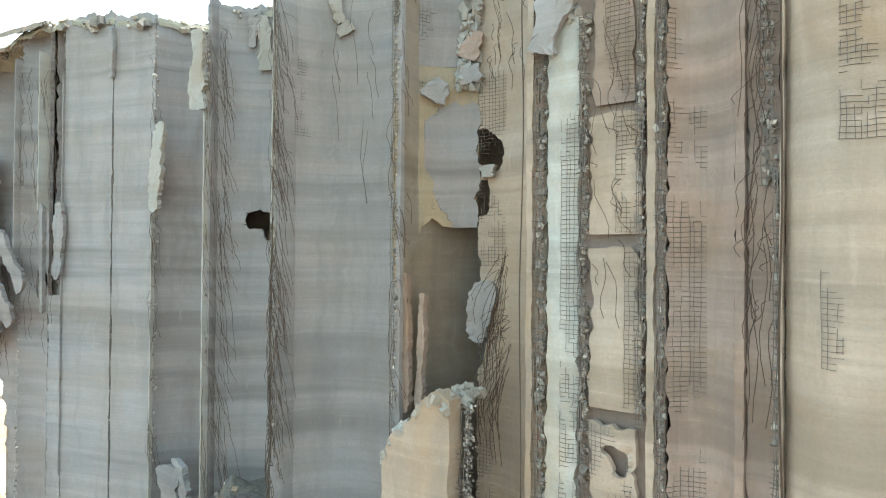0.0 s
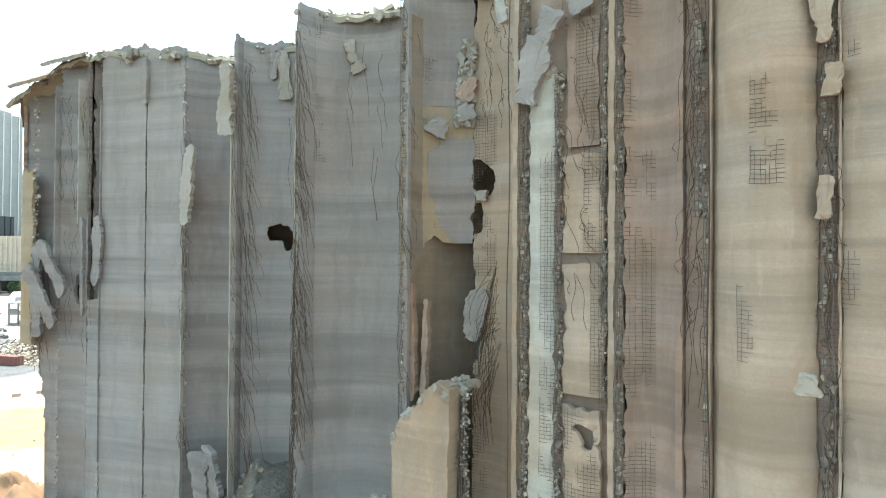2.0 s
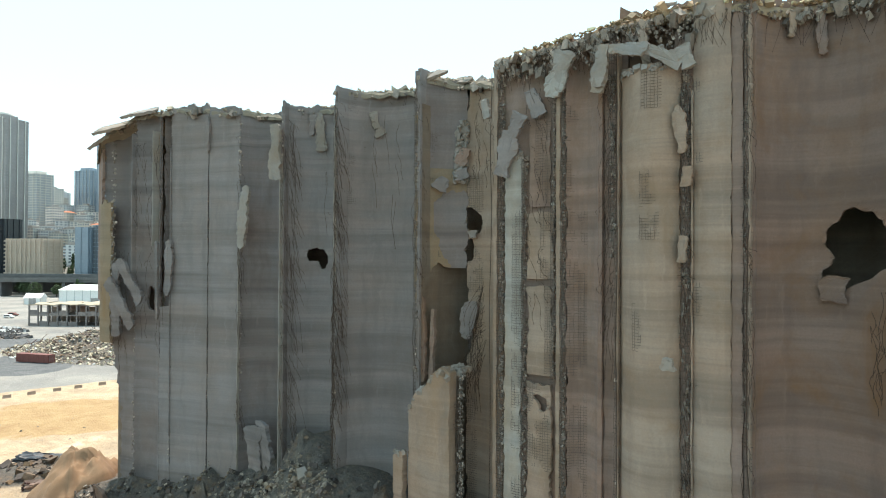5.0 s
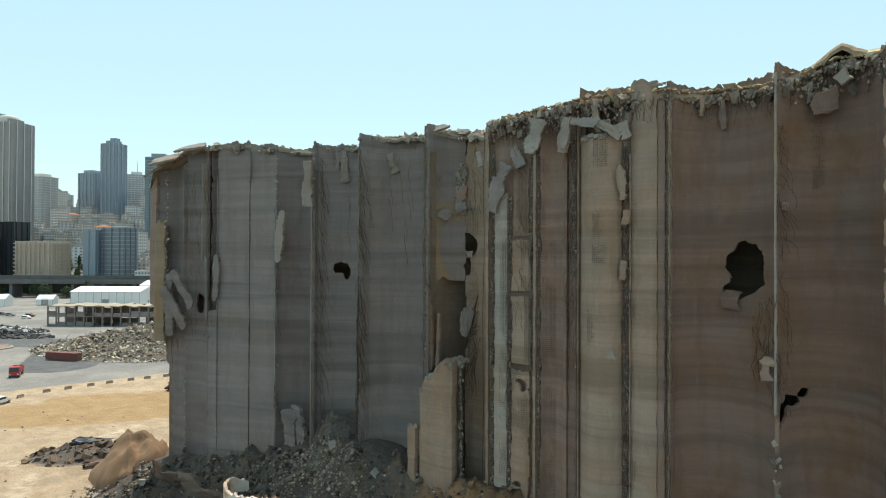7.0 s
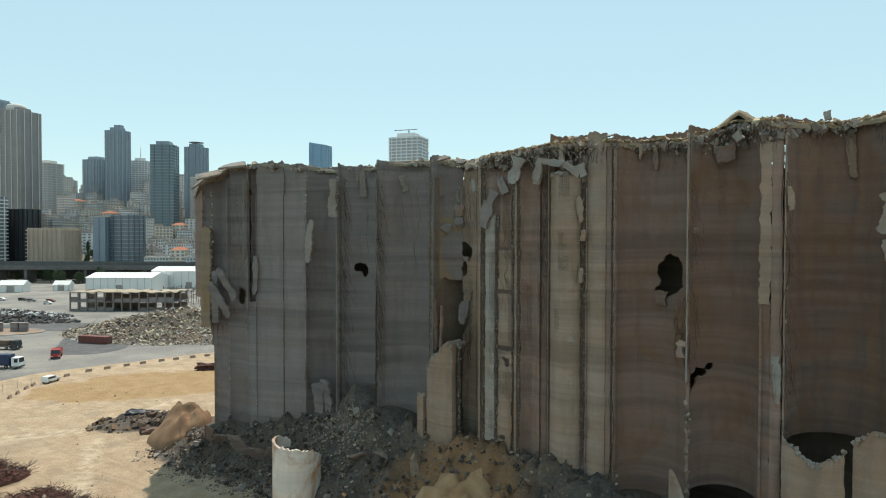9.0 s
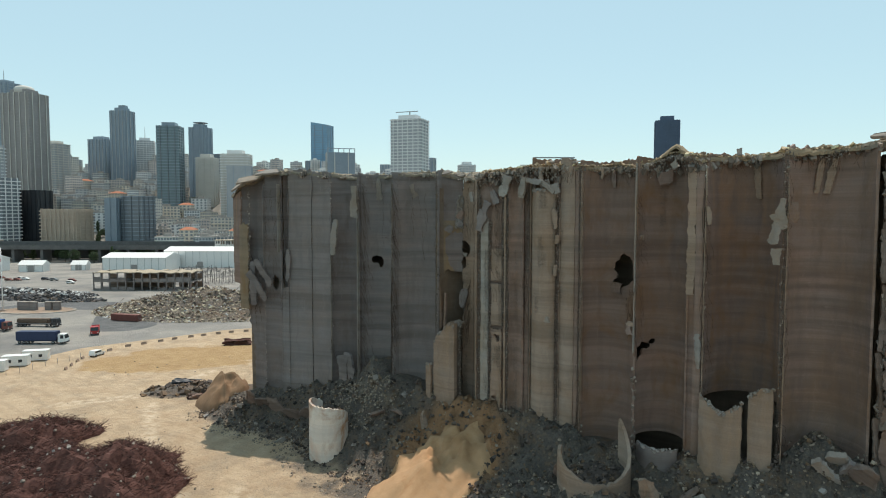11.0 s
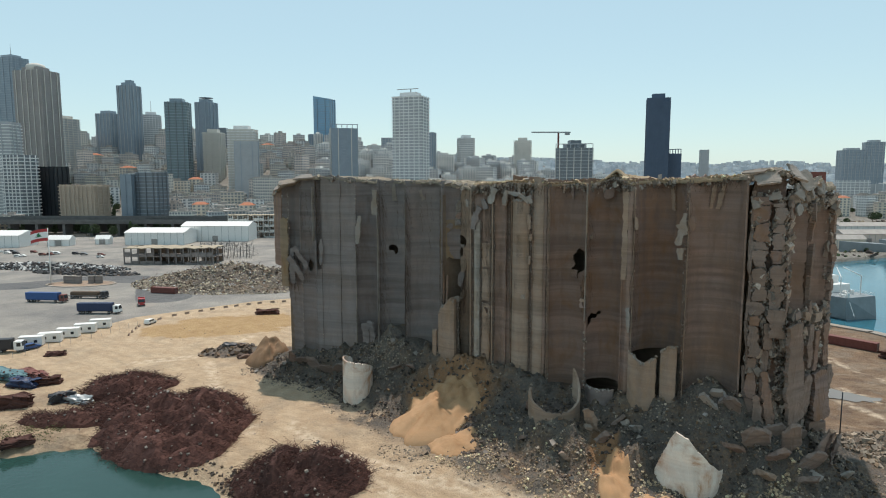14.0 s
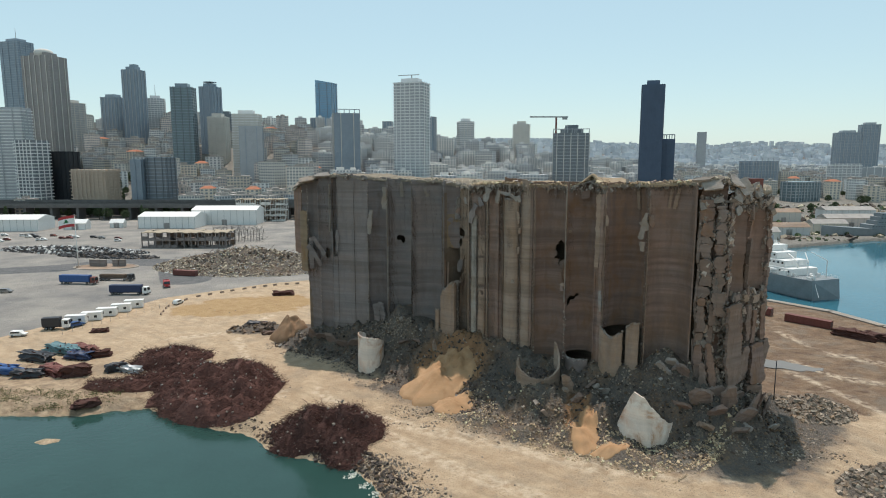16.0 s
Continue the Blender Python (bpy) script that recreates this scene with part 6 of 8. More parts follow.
# ---- broken stumps of cells standing in the rubble ----
def broken_ring(name, cx, cy, r, z0, tops, a0, a1, material, label, thick=0.35, lean=(0.0, 0.0), jag=0.35, seed=0, fill=None, fill_z=0.0):
    """Part of a round cell wall: from angle a0 to a1 (degrees), its top following the heights in tops."""
    t = empty(name, label, "concrete ruin", at=(cx, cy, z0))
    n = max(12, int(abs(a1 - a0) / 5))
    nv = 14
    front, back, mask = [], [], []
    for i in range(n + 1):
        a = math.radians(a0 + (a1 - a0) * i / n)
        top = float(np.interp(i / n, [k / (len(tops) - 1) for k in range(len(tops))], tops)) - z0 + jag * (n2(i * 0.7, seed) + 0.6 * n2(i * 2.1, seed + 3))
        f, b = [], []
        for j in range(nv + 1):
            z = top * j / nv
            k = 1 + 0.006 * n2(a * 5, z, seed)
            p = Vector((r * k * math.cos(a) + lean[0] * z, r * k * math.sin(a) + lean[1] * z, z))
            f.append(p)
            b.append(Vector(((r - thick) * math.cos(a) + lean[0] * z, (r - thick) * math.sin(a) + lean[1] * z, z)))
        front.append(f)
        back.append(b)
        mask.append([True] * (nv + 1))
    shell("cell_wall", front, back, mask, material, t)
    if fill is not None:
        s = Soup()
        rng = random.Random(seed)
        k = 18
        s.add([Vector((0, 0, fill_z + 0.5 - z0))] + [Vector(((r - thick) * math.cos(q * math.tau / k), (r - thick) * math.sin(q * math.tau / k), fill_z - z0 + rng.uniform(-0.5, 0.3))) for q in range(k)], [(0, 1 + q, 1 + (q + 1) % k) for q in range(k)])
        for _ in range(140):
            q, w = rng.uniform(0, 6.28), r * 0.85 * math.sqrt(rng.random())
            e = rng.uniform(0.2, 0.7)
            s.chunk((w * math.cos(q), w * math.sin(q), fill_z + 0.35 - z0), e, e, e * 0.7, rng)
        tagged(s.ob("rubble_fill", fill, t), kind="stuff")
    return t


broken_ring("cell_stump", -21.0, 33.6, 3.3, -1.5, [9.0, 10.0, 10.0, 9.7, 9.5, 9.3, 8.6, 7.6, 7.0], 120, 400, STUMP, "round pale concrete stump of a silo cell with orange stains", seed=2, fill=DARKDEBRIS, fill_z=7.6)
broken_ring("broken_cell", 18.1, 8.2, 4.7, 1.0, [10.8, 10.3, 9.2, 8.4, 8.1, 8.6, 9.8, 11.6, 14.4], 150, 388, TAN, "low curved rim of a broken silo cell in dark rubble", 0.45, seed=5, fill=DARKDEBRIS, fill_z=7.6)
broken_ring("cell_shard", 36.0, -8.2, 5.4, -1.2, [4.0, 7.5, 11.2, 10.4, 8.4, 6.6, 5.2, 4.6, 4.8, 4.6], 190, 365, STUMP, "pointed pale shard of a silo cell wall leaning in rubble", 0.4, (0.02, 0.06), 0.25, 8, DARKDEBRIS, 4.2)


# ---- heaps ----
def mound(name, cx, cy, rx, ry, h, turn, material, label, seed, z=None, power=1.05, rough=0.32, category="heap"):
    s = Soup()
    n, k = 46, 16
    base = land_z(cx, cy) if z is None else z
    rows = [[Vector((cx, cy, base + h))]]
    c, q = math.cos(turn), math.sin(turn)
    verts, faces = [], []
    for j in range(k + 1):
        u = j / k
        for i in range(n):
            a = i * math.tau / n
            rim = 1 + 0.3 * n2(math.cos(a) * 1.4 + seed, math.sin(a) * 1.4) + 0.2 * n2(math.cos(a) * 4 + seed, math.sin(a) * 4)
            px, py = rx * u * rim * math.cos(a), ry * u * rim * math.sin(a)
            x, y = cx + px * c - py * q, cy + px * q + py * c
            lift = h * (1 - u) ** power
            g = land_z(x, y) if z is None else z
            verts.append((x, y, max(g, base * (1 - u) + g * u) + lift + (rough * n2(x * 0.35, y * 0.35, seed) + 0.2 * rough * n2(x * 1.3, y * 1.3, seed)) * (1 - u * 0.6) - 0.5 * (u > 0.97)))
    faces = [(j * n + i, j * n + (i + 1) % n, (j + 1) * n + (i + 1) % n, (j + 1) * n + i)[::-1] for j in range(k) for i in range(n)]
    s.add(verts, faces)
    return s.ob(name, material, None, label, category, smooth=True)


mound("sand_mound", -3.6, 17.2, 10.5, 7.5, 3.2, 0.6, SAND, "orange heap of spilled grain dust below the silo", 3, None, 0.8, 0.7)
mound("sand_mound", -0.5, 8.0, 4.5, 4.5, 1.6, 0.2, SAND, "smaller orange heap of grain dust beside dark rubble", 4, None, 0.8, 0.7)
mound("sand_mound", 24.2, -9.0, 3.0, 6.5, 1.6, -0.2, SAND, "narrow orange heap of grain dust on the rubble slope", 6)
mound("sand_mound", 28.0, -14.5, 3.6, 2.4, 0.5, 0.3, SAND, "flat yellow spill of grain on the sandy ground", 7)
mound("earth_mound", -48.8, 62.5, 5.5, 6.0, 5.2, 0.3, EARTH, "steep brown earth heap against the silo end", 9, None, 0.7, 1.2)
mound("sand_islet", -82.0, -3.5, 3.4, 1.8, 1.0, 0.1, GROUND, "small sandy islet in the green water", 11, -2.2, 0.8, 0.2)


def rebar_heap(blobs, count, label, seed):
    """A tangle of cut rebar: a rough core bristling with thousands of bent bars."""
    t = empty("rebar_heap", label, "scrap heap", at=(0, 0, 0))
    rng = random.Random(seed)

    def top(x, y):
        best = 0.0
        for cx, cy, rx, ry, h in blobs:
            d = math.hypot((x - cx) / rx, (y - cy) / ry) * (1 + 0.25 * n2(x * 0.16 + seed, y * 0.16))
            if d < 1:
                best = max(best, h * (1 - d ** 2.0) * (0.82 + 0.8 * n2(x * 0.13, y * 0.13, seed) + 0.5 * n2(x * 0.42, y * 0.42, seed + 2)))
        return best

    x0, x1 = min(b[0] - b[2] for b in blobs) - 3, max(b[0] + b[2] for b in blobs) + 3
    y0, y1 = min(b[1] - b[3] for b in blobs) - 3, max(b[1] + b[3] for b in blobs) + 3
    gx, gy = np.arange(x0, x1, 0.8), np.arange(y0, y1, 0.8)
    X, Y = np.meshgrid(gx, gy)
    Z = land(X, Y)[0]
    T = np.array([[top(x, y) for x in gx] for y in gy])
    n = len(gx)
    verts = [(X[j, i], Y[j, i], max(Z[j, i], -2.2) + (T[j, i] * 0.85 + 0.25 * n2(X[j, i], Y[j, i], 2.0) if T[j, i] > 0.1 else -0.6)) for j in range(len(gy)) for i in range(n)]
    faces = [(j * n + i, j * n + i + 1, (j + 1) * n + i + 1, (j + 1) * n + i) for j in range(len(gy) - 1) for i in range(n - 1) if max(T[j, i], T[j, i + 1], T[j + 1, i], T[j + 1, i + 1]) > 0.1]
    piece("core", verts, faces, RUST, t)
    s = Soup()
    made = 0
    while made < count:
        x, y = rng.uniform(x0, x1), rng.uniform(y0, y1)
        h = top(x, y)
        if h < 0.2:
            continue
        made += 1
        j, i = min(len(gy) - 1, int((y - y0) / 0.8)), min(n - 1, int((x - x0) / 0.8))
        z = max(Z[j, i], -2.2) + h * 0.8
        a, l = rng.uniform(0, 6.28), rng.uniform(0.8, 2.6)
        up = rng.uniform(0.1, 1.0)
        p = Vector((x, y, z - 0.2))
        q = p + Vector((math.cos(a) * l * 0.5, math.sin(a) * l * 0.5, l * 0.45 * up))
        r = q + Vector((math.cos(a + 0.9) * l * 0.4, math.sin(a + 0.9) * l * 0.4, l * rng.uniform(-0.25, 0.3)))
        s.tube([p, q, r], rng.uniform(0.018, 0.045))
    tagged(s.ob("rebar_tangle", RUST, t), kind="stuff")
    bits = Soup()
    for _ in range(count // 40):
        x, y = rng.uniform(x0, x1), rng.uniform(y0, y1)
        if top(x, y) > 0.3:
            j, i = min(len(gy) - 1, int((y - y0) / 0.8)), min(n - 1, int((x - x0) / 0.8))
            e = rng.uniform(0.15, 0.6)
            bits.chunk((x, y, max(Z[j, i], -2.2) + top(x, y) * 0.9 + 0.25), e, e, e * 0.6, rng)
    tagged(bits.ob("concrete_lump", FRESH, t), kind="stuff")


rebar_heap([(-57.5, 22.0, 14.0, 15.0, 6.4), (-48.5, 19.0, 8.5, 13.5, 6.2), (-76.0, 41.0, 9.5, 9.0, 5.6), (-69.0, 28.0, 10.0, 8.0, 4.4), (-79.0, 22.0, 9.0, 4.0, 3.0), (-52.0, 8.0, 10.5, 6.0, 4.2)], 17000, "rust-brown tangled heap of scrap rebar by the water", 3)
rebar_heap([(-28.0, -3.5, 9.5, 8.5, 5.6), (-22.5, -5.0, 7.5, 8.5, 4.8), (-21.0, -11.0, 4.5, 5.0, 2.6)], 6500, "smaller rust-brown heap of tangled rebar at the shore", 4)


def scatter(name, material, label, count, seed, place, low, high, flat=0.6):
    """Loose broken pieces strewn over the ground; place gives a plan place and a size factor or None."""
    rng = random.Random(seed)
    pts = []
    while len(pts) < count:
        q = place(rng)
        if q is not None:
            pts.append(q)
    z = land(np.array([p[0] for p in pts]), np.array([p[1] for p in pts]))[0]
    s = Soup()
    for (x, y, k), h in zip(pts, z):
        e = low + (high - low) * rng.random() ** 3 * k
        s.chunk((x, y, h + e * 0.12), e * rng.uniform(0.8, 1.6), e, e * flat * rng.uniform(0.7, 1.5), rng)
    return s.ob(name, material, None, label, "rubble", kind="stuff")


def on_bank(spread):
    def place(rng):
        x = rng.uniform(-46, 62)
        w = float(np.interp(x, BANK_X, BANK_W))
        o, d, n = facade_axes(x)
        q = o - n * (w * spread * rng.random() ** 0.9)
        return (q.x, q.y, 1.0)
    return place


def on_heap(i):
    cx, cy, rx, ry, h, turn = HEAPS[i]

    def place(rng):
        a, r = rng.uniform(0, 6.28), math.sqrt(rng.random()) * 1.08
        u, v = rx * r * math.cos(a), ry * r * math.sin(a)
        c, s = math.cos(turn), math.sin(turn)
        return (cx + u * c - v * s, cy + u * s + v * c, 1.0)
    return place


scatter("rubble", DARKDEBRIS, "dark grey broken concrete rubble banked against the silo", 11000, 21, on_bank(1.15), 0.06, 0.62)
scatter("rubble", DEBRIS, "pale broken concrete lumps strewn over the bank", 9000, 22, on_bank(1.5), 0.04, 0.42)
scatter("rubble", FRESH, "large pale concrete fragments at the silo foot", 60, 23, on_bank(1.2), 0.4, 1.8, 0.4)
scatter("gravel", DEBRIS, "coarse gravel and broken bits on the sand before the silo", 9000, 49, lambda r: (lambda x, y: (x, y, 1.0) if n2(x * 0.16, y * 0.22, 3.0) > -0.08 and y > -4 - 0.28 * x else None)(r.uniform(-14, 72), r.uniform(-26, 12)), 0.04, 0.42)
scatter("rubble", ROOFSAND, "sandy pale rubble and stones at the foot of the bank", 5200, 52, lambda r: (lambda x, v: (x - 0.61 * v, front_y(x) - 0.79 * v, 1.0) if n2(x * 0.21, v * 0.3, 6.0) > -0.12 else None)(r.uniform(9, 62), r.uniform(12.5, 25.0)), 0.05, 0.5)
scatter("rubble", DEBRIS, "pale grey rubble piled high against the silo wall", 4200, 51, lambda r: (lambda x, v: (x - 0.6 * v, front_y(x) - 0.8 * v, 1.0))(r.gauss(-13.5, 3.2), 1.2 + abs(r.gauss(0, 3.4))), 0.05, 0.36)
scatter("rubble", DARKDEBRIS, "rubble lying over the orange grain heap", 420, 50, lambda r: (2.0 + r.gauss(0, 2.2), 10.5 + r.gauss(0, 3.0), 1.0), 0.1, 1.0)
scatter("rubble", DEBRIS, "grey rubble heap on brown soil by the silo end", 1600, 24, on_heap(0), 0.15, 1.0)
scatter("rubble", DEBRIS, "rubble and rusty scrap heap on the sand", 1700, 25, on_heap(1), 0.12, 0.9)
scatter("rubble", ROOFDEBRIS, "large grey heap of demolition rubble in the yard", 10000, 26, on_heap(2), 0.12, 1.1, 0.4)
scatter("rubble", WHITEBITS, "white plaster and sheet pieces among the demolition rubble", 1100, 46, on_heap(2), 0.15, 1.2, 0.35)
scatter("rubble", DARKDEBRIS, "dark steel scrap mixed into the rubble heap", 2600, 27, on_heap(2), 0.15, 1.3, 0.35)
scatter("scrap", SCRAP, "row of crushed dark scrap across the yard", 2600, 28, on_heap(3), 0.4, 1.9)
scatter("scrap", WHITEBITS, "pale scrap pieces among the crushed row", 700, 29, on_heap(3), 0.5, 2.2)
scatter("scrap", SCRAP, "low band of scrap beside the road", 1000, 30, on_heap(4), 0.4, 2.0)
scatter("scrap", SCRAP, "low scrap heap at the yard edge", 700, 31, on_heap(5), 0.4, 2.0)
scatter("rubble", DARKDEBRIS, "dark debris and bent metal on the sand", 160, 32, on_heap(6), 0.3, 1.6)
def at_shore(rng):
    i = rng.choice([5, 6, 7, 8, 9, 9, 10, 10, 11])
    (xa, ya), (xb, yb) = SHORE[i], SHORE[i + 1]
    u, off = rng.random(), rng.uniform(-0.4, 3.4)
    l = math.hypot(xb - xa, yb - ya)
    return (xa + (xb - xa) * u - (yb - ya) / l * off, ya + (yb - ya) * u + (xb - xa) / l * off, 1.0)


def rocky_bank(rng):
    x, y = rng.uniform(-18, 6), rng.uniform(-44, 2)
    d = x - float(np.interp(-y, [p[1] * -1 for p in SHORE[5:]], [p[0] for p in SHORE[5:]]))
    return (x, y, 1.0) if 0 < d < 11 * rng.random() else None


# the dark stone colour here stands for shadow on the shore strip
scatter("shore_stones", DARKDEBRIS, "stones and scraps along the water line, shadow in their dark colour", 1500, 47, at_shore, 0.1, 0.8)
scatter("shore_stones", DEBRIS, "pale rubble on the bank above the water", 3200, 48, rocky_bank, 0.06, 0.5)


def far_shore(rng):
    x, y = rng.uniform(190, 520), rng.uniform(290, 600)
    return None if inside(QUAY, np.array([x]), np.array([y]))[0] else (x, y, 1.0)


scatter("clutter", DARKDEBRIS, "dark vehicles, crates and scrap along the far harbour side", 900, 41, far_shore, 1.2, 5.0, 0.5)
scatter("clutter", ROOFDEBRIS, "pale crates, huts and boats along the far harbour side", 700, 42, far_shore, 1.2, 5.5, 0.5)
scatter("bushes", LEAF, "low dark bushes along the far harbour side", 500, 43, far_shore, 1.5, 4.5, 0.8)
scatter("pebbles", DEBRIS, "loose stones scattered over the sandy ground", 1100, 33, lambda r: (lambda x, y: (x, y, 1.0) if y > float(np.interp(x, [p[0] for p in SHORE], [p[1] for p in SHORE])) + 4 else None)(r.uniform(-90, 95), r.uniform(-45, 110)), 0.05, 0.45)

# scrap bars and pipes standing out of the far rubble heap
s = Soup()
rng = random.Random(9)
for _ in range(260):
    x, y, _k = on_heap(2)(rng)
    z = land_z(x, y)
    a = rng.uniform(0, 6.28)
    l = rng.uniform(1.5, 5)
    s.tube([(x, y, z), (x + math.cos(a) * l * 0.6, y + math.sin(a) * l * 0.6, z + l * rng.uniform(0.1, 0.7))], 0.08)
s.ob("scrap_bars", RUST, None, "bent steel bars sticking out of rubble", "scrap", kind="stuff")


# ---- vehicles ----
def wheel(parent, x, y, r, w=0.32):
    t = lathe("wheel", [(r * 0.6, -w / 2), (r, -w / 2), (r, w / 2), (r * 0.6, w / 2)], TYRE, parent, 16, m=pose(x, y, r, 90, 0, 0))
    lathe("rim", [(r * 0.25, -w / 2 - 0.02), (r * 0.58, -w / 2 - 0.02), (r * 0.58, w / 2 + 0.02), (r * 0.25, w / 2 + 0.02)], CHROME, t, 12, m=pose(x, y, r, 90, 0, 0))


def cab(parent, x0, length, w, h, paint):
    """A lorry cab whose nose points to +x."""
    s = Soup()
    prof = [(0, 0.7), (length, 0.7), (length, 1.7), (length * 0.88, h - 0.15), (length * 0.8, h), (0, h)]
    k = len(prof)
    s.add([(x0 + x, -w / 2, z) for x, z in prof] + [(x0 + x, w / 2, z) for x, z in prof], [tuple(range(k)), tuple(reversed(range(k, 2 * k)))] + [(i, k + i, k + (i + 1) % k, (i + 1) % k) for i in range(k)])
    c = s.ob("cab", paint, parent)
    g = Soup()
    g.add([(x0 + length * 0.995 + 0.03, -w / 2 + 0.12, 1.75), (x0 + length * 0.995 + 0.03, w / 2 - 0.12, 1.75), (x0 + length * 0.89 + 0.03, w / 2 - 0.18, h - 0.2), (x0 + length * 0.89 + 0.03, -w / 2 + 0.18, h - 0.2)], [(0, 1, 2, 3)])
    g.ob("windscreen", GLASSDARK, c)
    for sy in (-1, 1):
        y = sy * (w / 2 + 0.015)
        box_part("side_window", x0 + length * 0.35, min(y, y - sy * 0.02), 1.75, x0 + length * 0.82, max(y, y - sy * 0.02), h - 0.35, GLASSDARK, c)
        box_part("headlight", x0 + length - 0.02, sy * w * 0.36 - 0.2, 0.95, x0 + length + 0.04, sy * w * 0.36 + 0.2, 1.2, WHITE, c)
    box_part("bumper", x0 + length - 0.25, -w / 2, 0.4, x0 + length + 0.08, w / 2, 0.75, BLACK, c)


def lorry(x, y, turn, length, box_paint, cab_paint, label, kind="box"):
    t = empty("lorry", label, "truck", at=(x, y, land_z(x, y)))
    t.rotation_euler = (0, 0, radians(turn))
    w, half = 2.5, length / 2
    cl = 2.2
    box_part("chassis", -half, -0.45, 0.75, half - cl, 0.45, 1.05, BLACK, t)
    if kind == "box":
        body = box_part("cargo_box", -half, -w / 2, 1.1, half - cl - 0.6, w / 2, 3.95, box_paint, t, bevel=0.06)
        n = int((length - cl) / 1.2)
        for i in range(n):
            xx = -half + 0.4 + i * 1.2
            for sy in (-1, 1):
                box_part("rib", xx, min(sy * w / 2, sy * (w / 2 + 0.04)), 1.2, xx + 0.12, max(sy * w / 2, sy * (w / 2 + 0.04)), 3.85, box_paint, body)
    elif kind == "flat":
        body = box_part("flatbed", -half, -w / 2, 1.1, half - cl - 0.4, w / 2, 1.35, CHROME, t)
        box_part("load", -half + 0.6, -w / 2 + 0.1, 1.35, half - cl - 1.2, w / 2 - 0.1, 2.9, DARKDEBRIS, t, "dark grey covered load", 0.25)
    else:
        s = Soup()
        s.box(-half, -w / 2, 1.15, half - cl - 0.4, w / 2, 1.35)
        s.box(-half, -w / 2, 1.35, half - cl - 0.4, -w / 2 + 0.1, 2.6)
        s.box(-half, w / 2 - 0.1, 1.35, half - cl - 0.4, w / 2, 2.6)
        s.box(half - cl - 0.5, -w / 2 + 0.1, 1.35, half - cl - 0.4, w / 2 - 0.1, 3.1)
        s.box(-half, -w / 2 + 0.1, 1.35, -half + 0.1, w / 2 - 0.1, 2.4)
        s.ob("tipper_body", box_paint, t)
    cab(t, half - cl, cl, w, 3.1 if kind != "box" else 3.2, cab_paint)
    for xx in [-half + 1.2, -half + 2.5, half - 1.1] + ([-half + 3.8, half - cl - 1.6] if length > 12 else []):
        for sy in (-1, 1):
            wheel(t, xx, sy * (w / 2 - 0.18), 0.5)
    return t


lorry(-161.5, 149.0, -5, 16.5, BLUE, DARKRED, "blue container lorry with a dark red cab in the yard")
lorry(-149.0, 157.0, -4, 16.0, CHROME, BLACK, "long grey flatbed lorry with covered load", "flat")
lorry(-128.5, 127.0, 0, 15.5, NAVY, WHITE, "navy box lorry with a white cab in the yard")
lorry(-120.5, 143.0, -64, 8.5, RED, RED, "red tipper lorry crossing the concrete yard", "tipper")
lorry(-126.5, 74.5, 12, 8.0, BLACK, WHITE, "black-sided box lorry with a white cab")


def car(x, y, turn, paint, label):
    t = empty("car", label, "car", at=(x, y, land_z(x, y)))
    t.rotation_euler = (0, 0, radians(turn))
    s = Soup()
    prof = [(-2.3, 0.45), (2.2, 0.45), (2.3, 0.9), (1.2, 1.1), (0.6, 1.75), (-2.0, 1.8), (-2.3, 1.1)]
    k, w = len(prof), 0.92
    s.add([(a, -w, b) for a, b in prof] + [(a, w, b) for a, b in prof], [tuple(range(k)), tuple(reversed(range(k, 2 * k)))] + [(i, k + i, k + (i + 1) % k, (i + 1) % k) for i in range(k)])
    s.ob("body", paint, t)
    for sy in (-1, 1):
        box_part("side_window", -1.9, min(sy * w, sy * (w + 0.02)), 1.15, 0.55, max(sy * w, sy * (w + 0.02)), 1.65, GLASSDARK, t)
    for xx in (-1.5, 1.4):
        for sy in (-1, 1):
            wheel(t, xx, sy * 0.8, 0.38, 0.24)


car(-133.5, 66.5, 8, WHITE, "white off-road car parked by the cabins")
car(-138.5, 58.0, 12, CHROME, "grey pick-up car at the yard edge")
car(-181.0, 131.0, 5, CHROME, "dark grey car parked on the yard")
car(-122.0, 77.5, 60, BLUE, "small blue car beside the white cabin")
car(-102.0, 110.0, 80, WHITE, "small white van by the barriers")
rng = random.Random(14)
for i in range(26):
    car(rng.uniform(-330, -205), rng.uniform(292, 330), rng.uniform(-20, 20), rng.choice([WHITE, BLACK, CHROME, DARKRED, WHITE]), "parked car on the far side of the port yard")


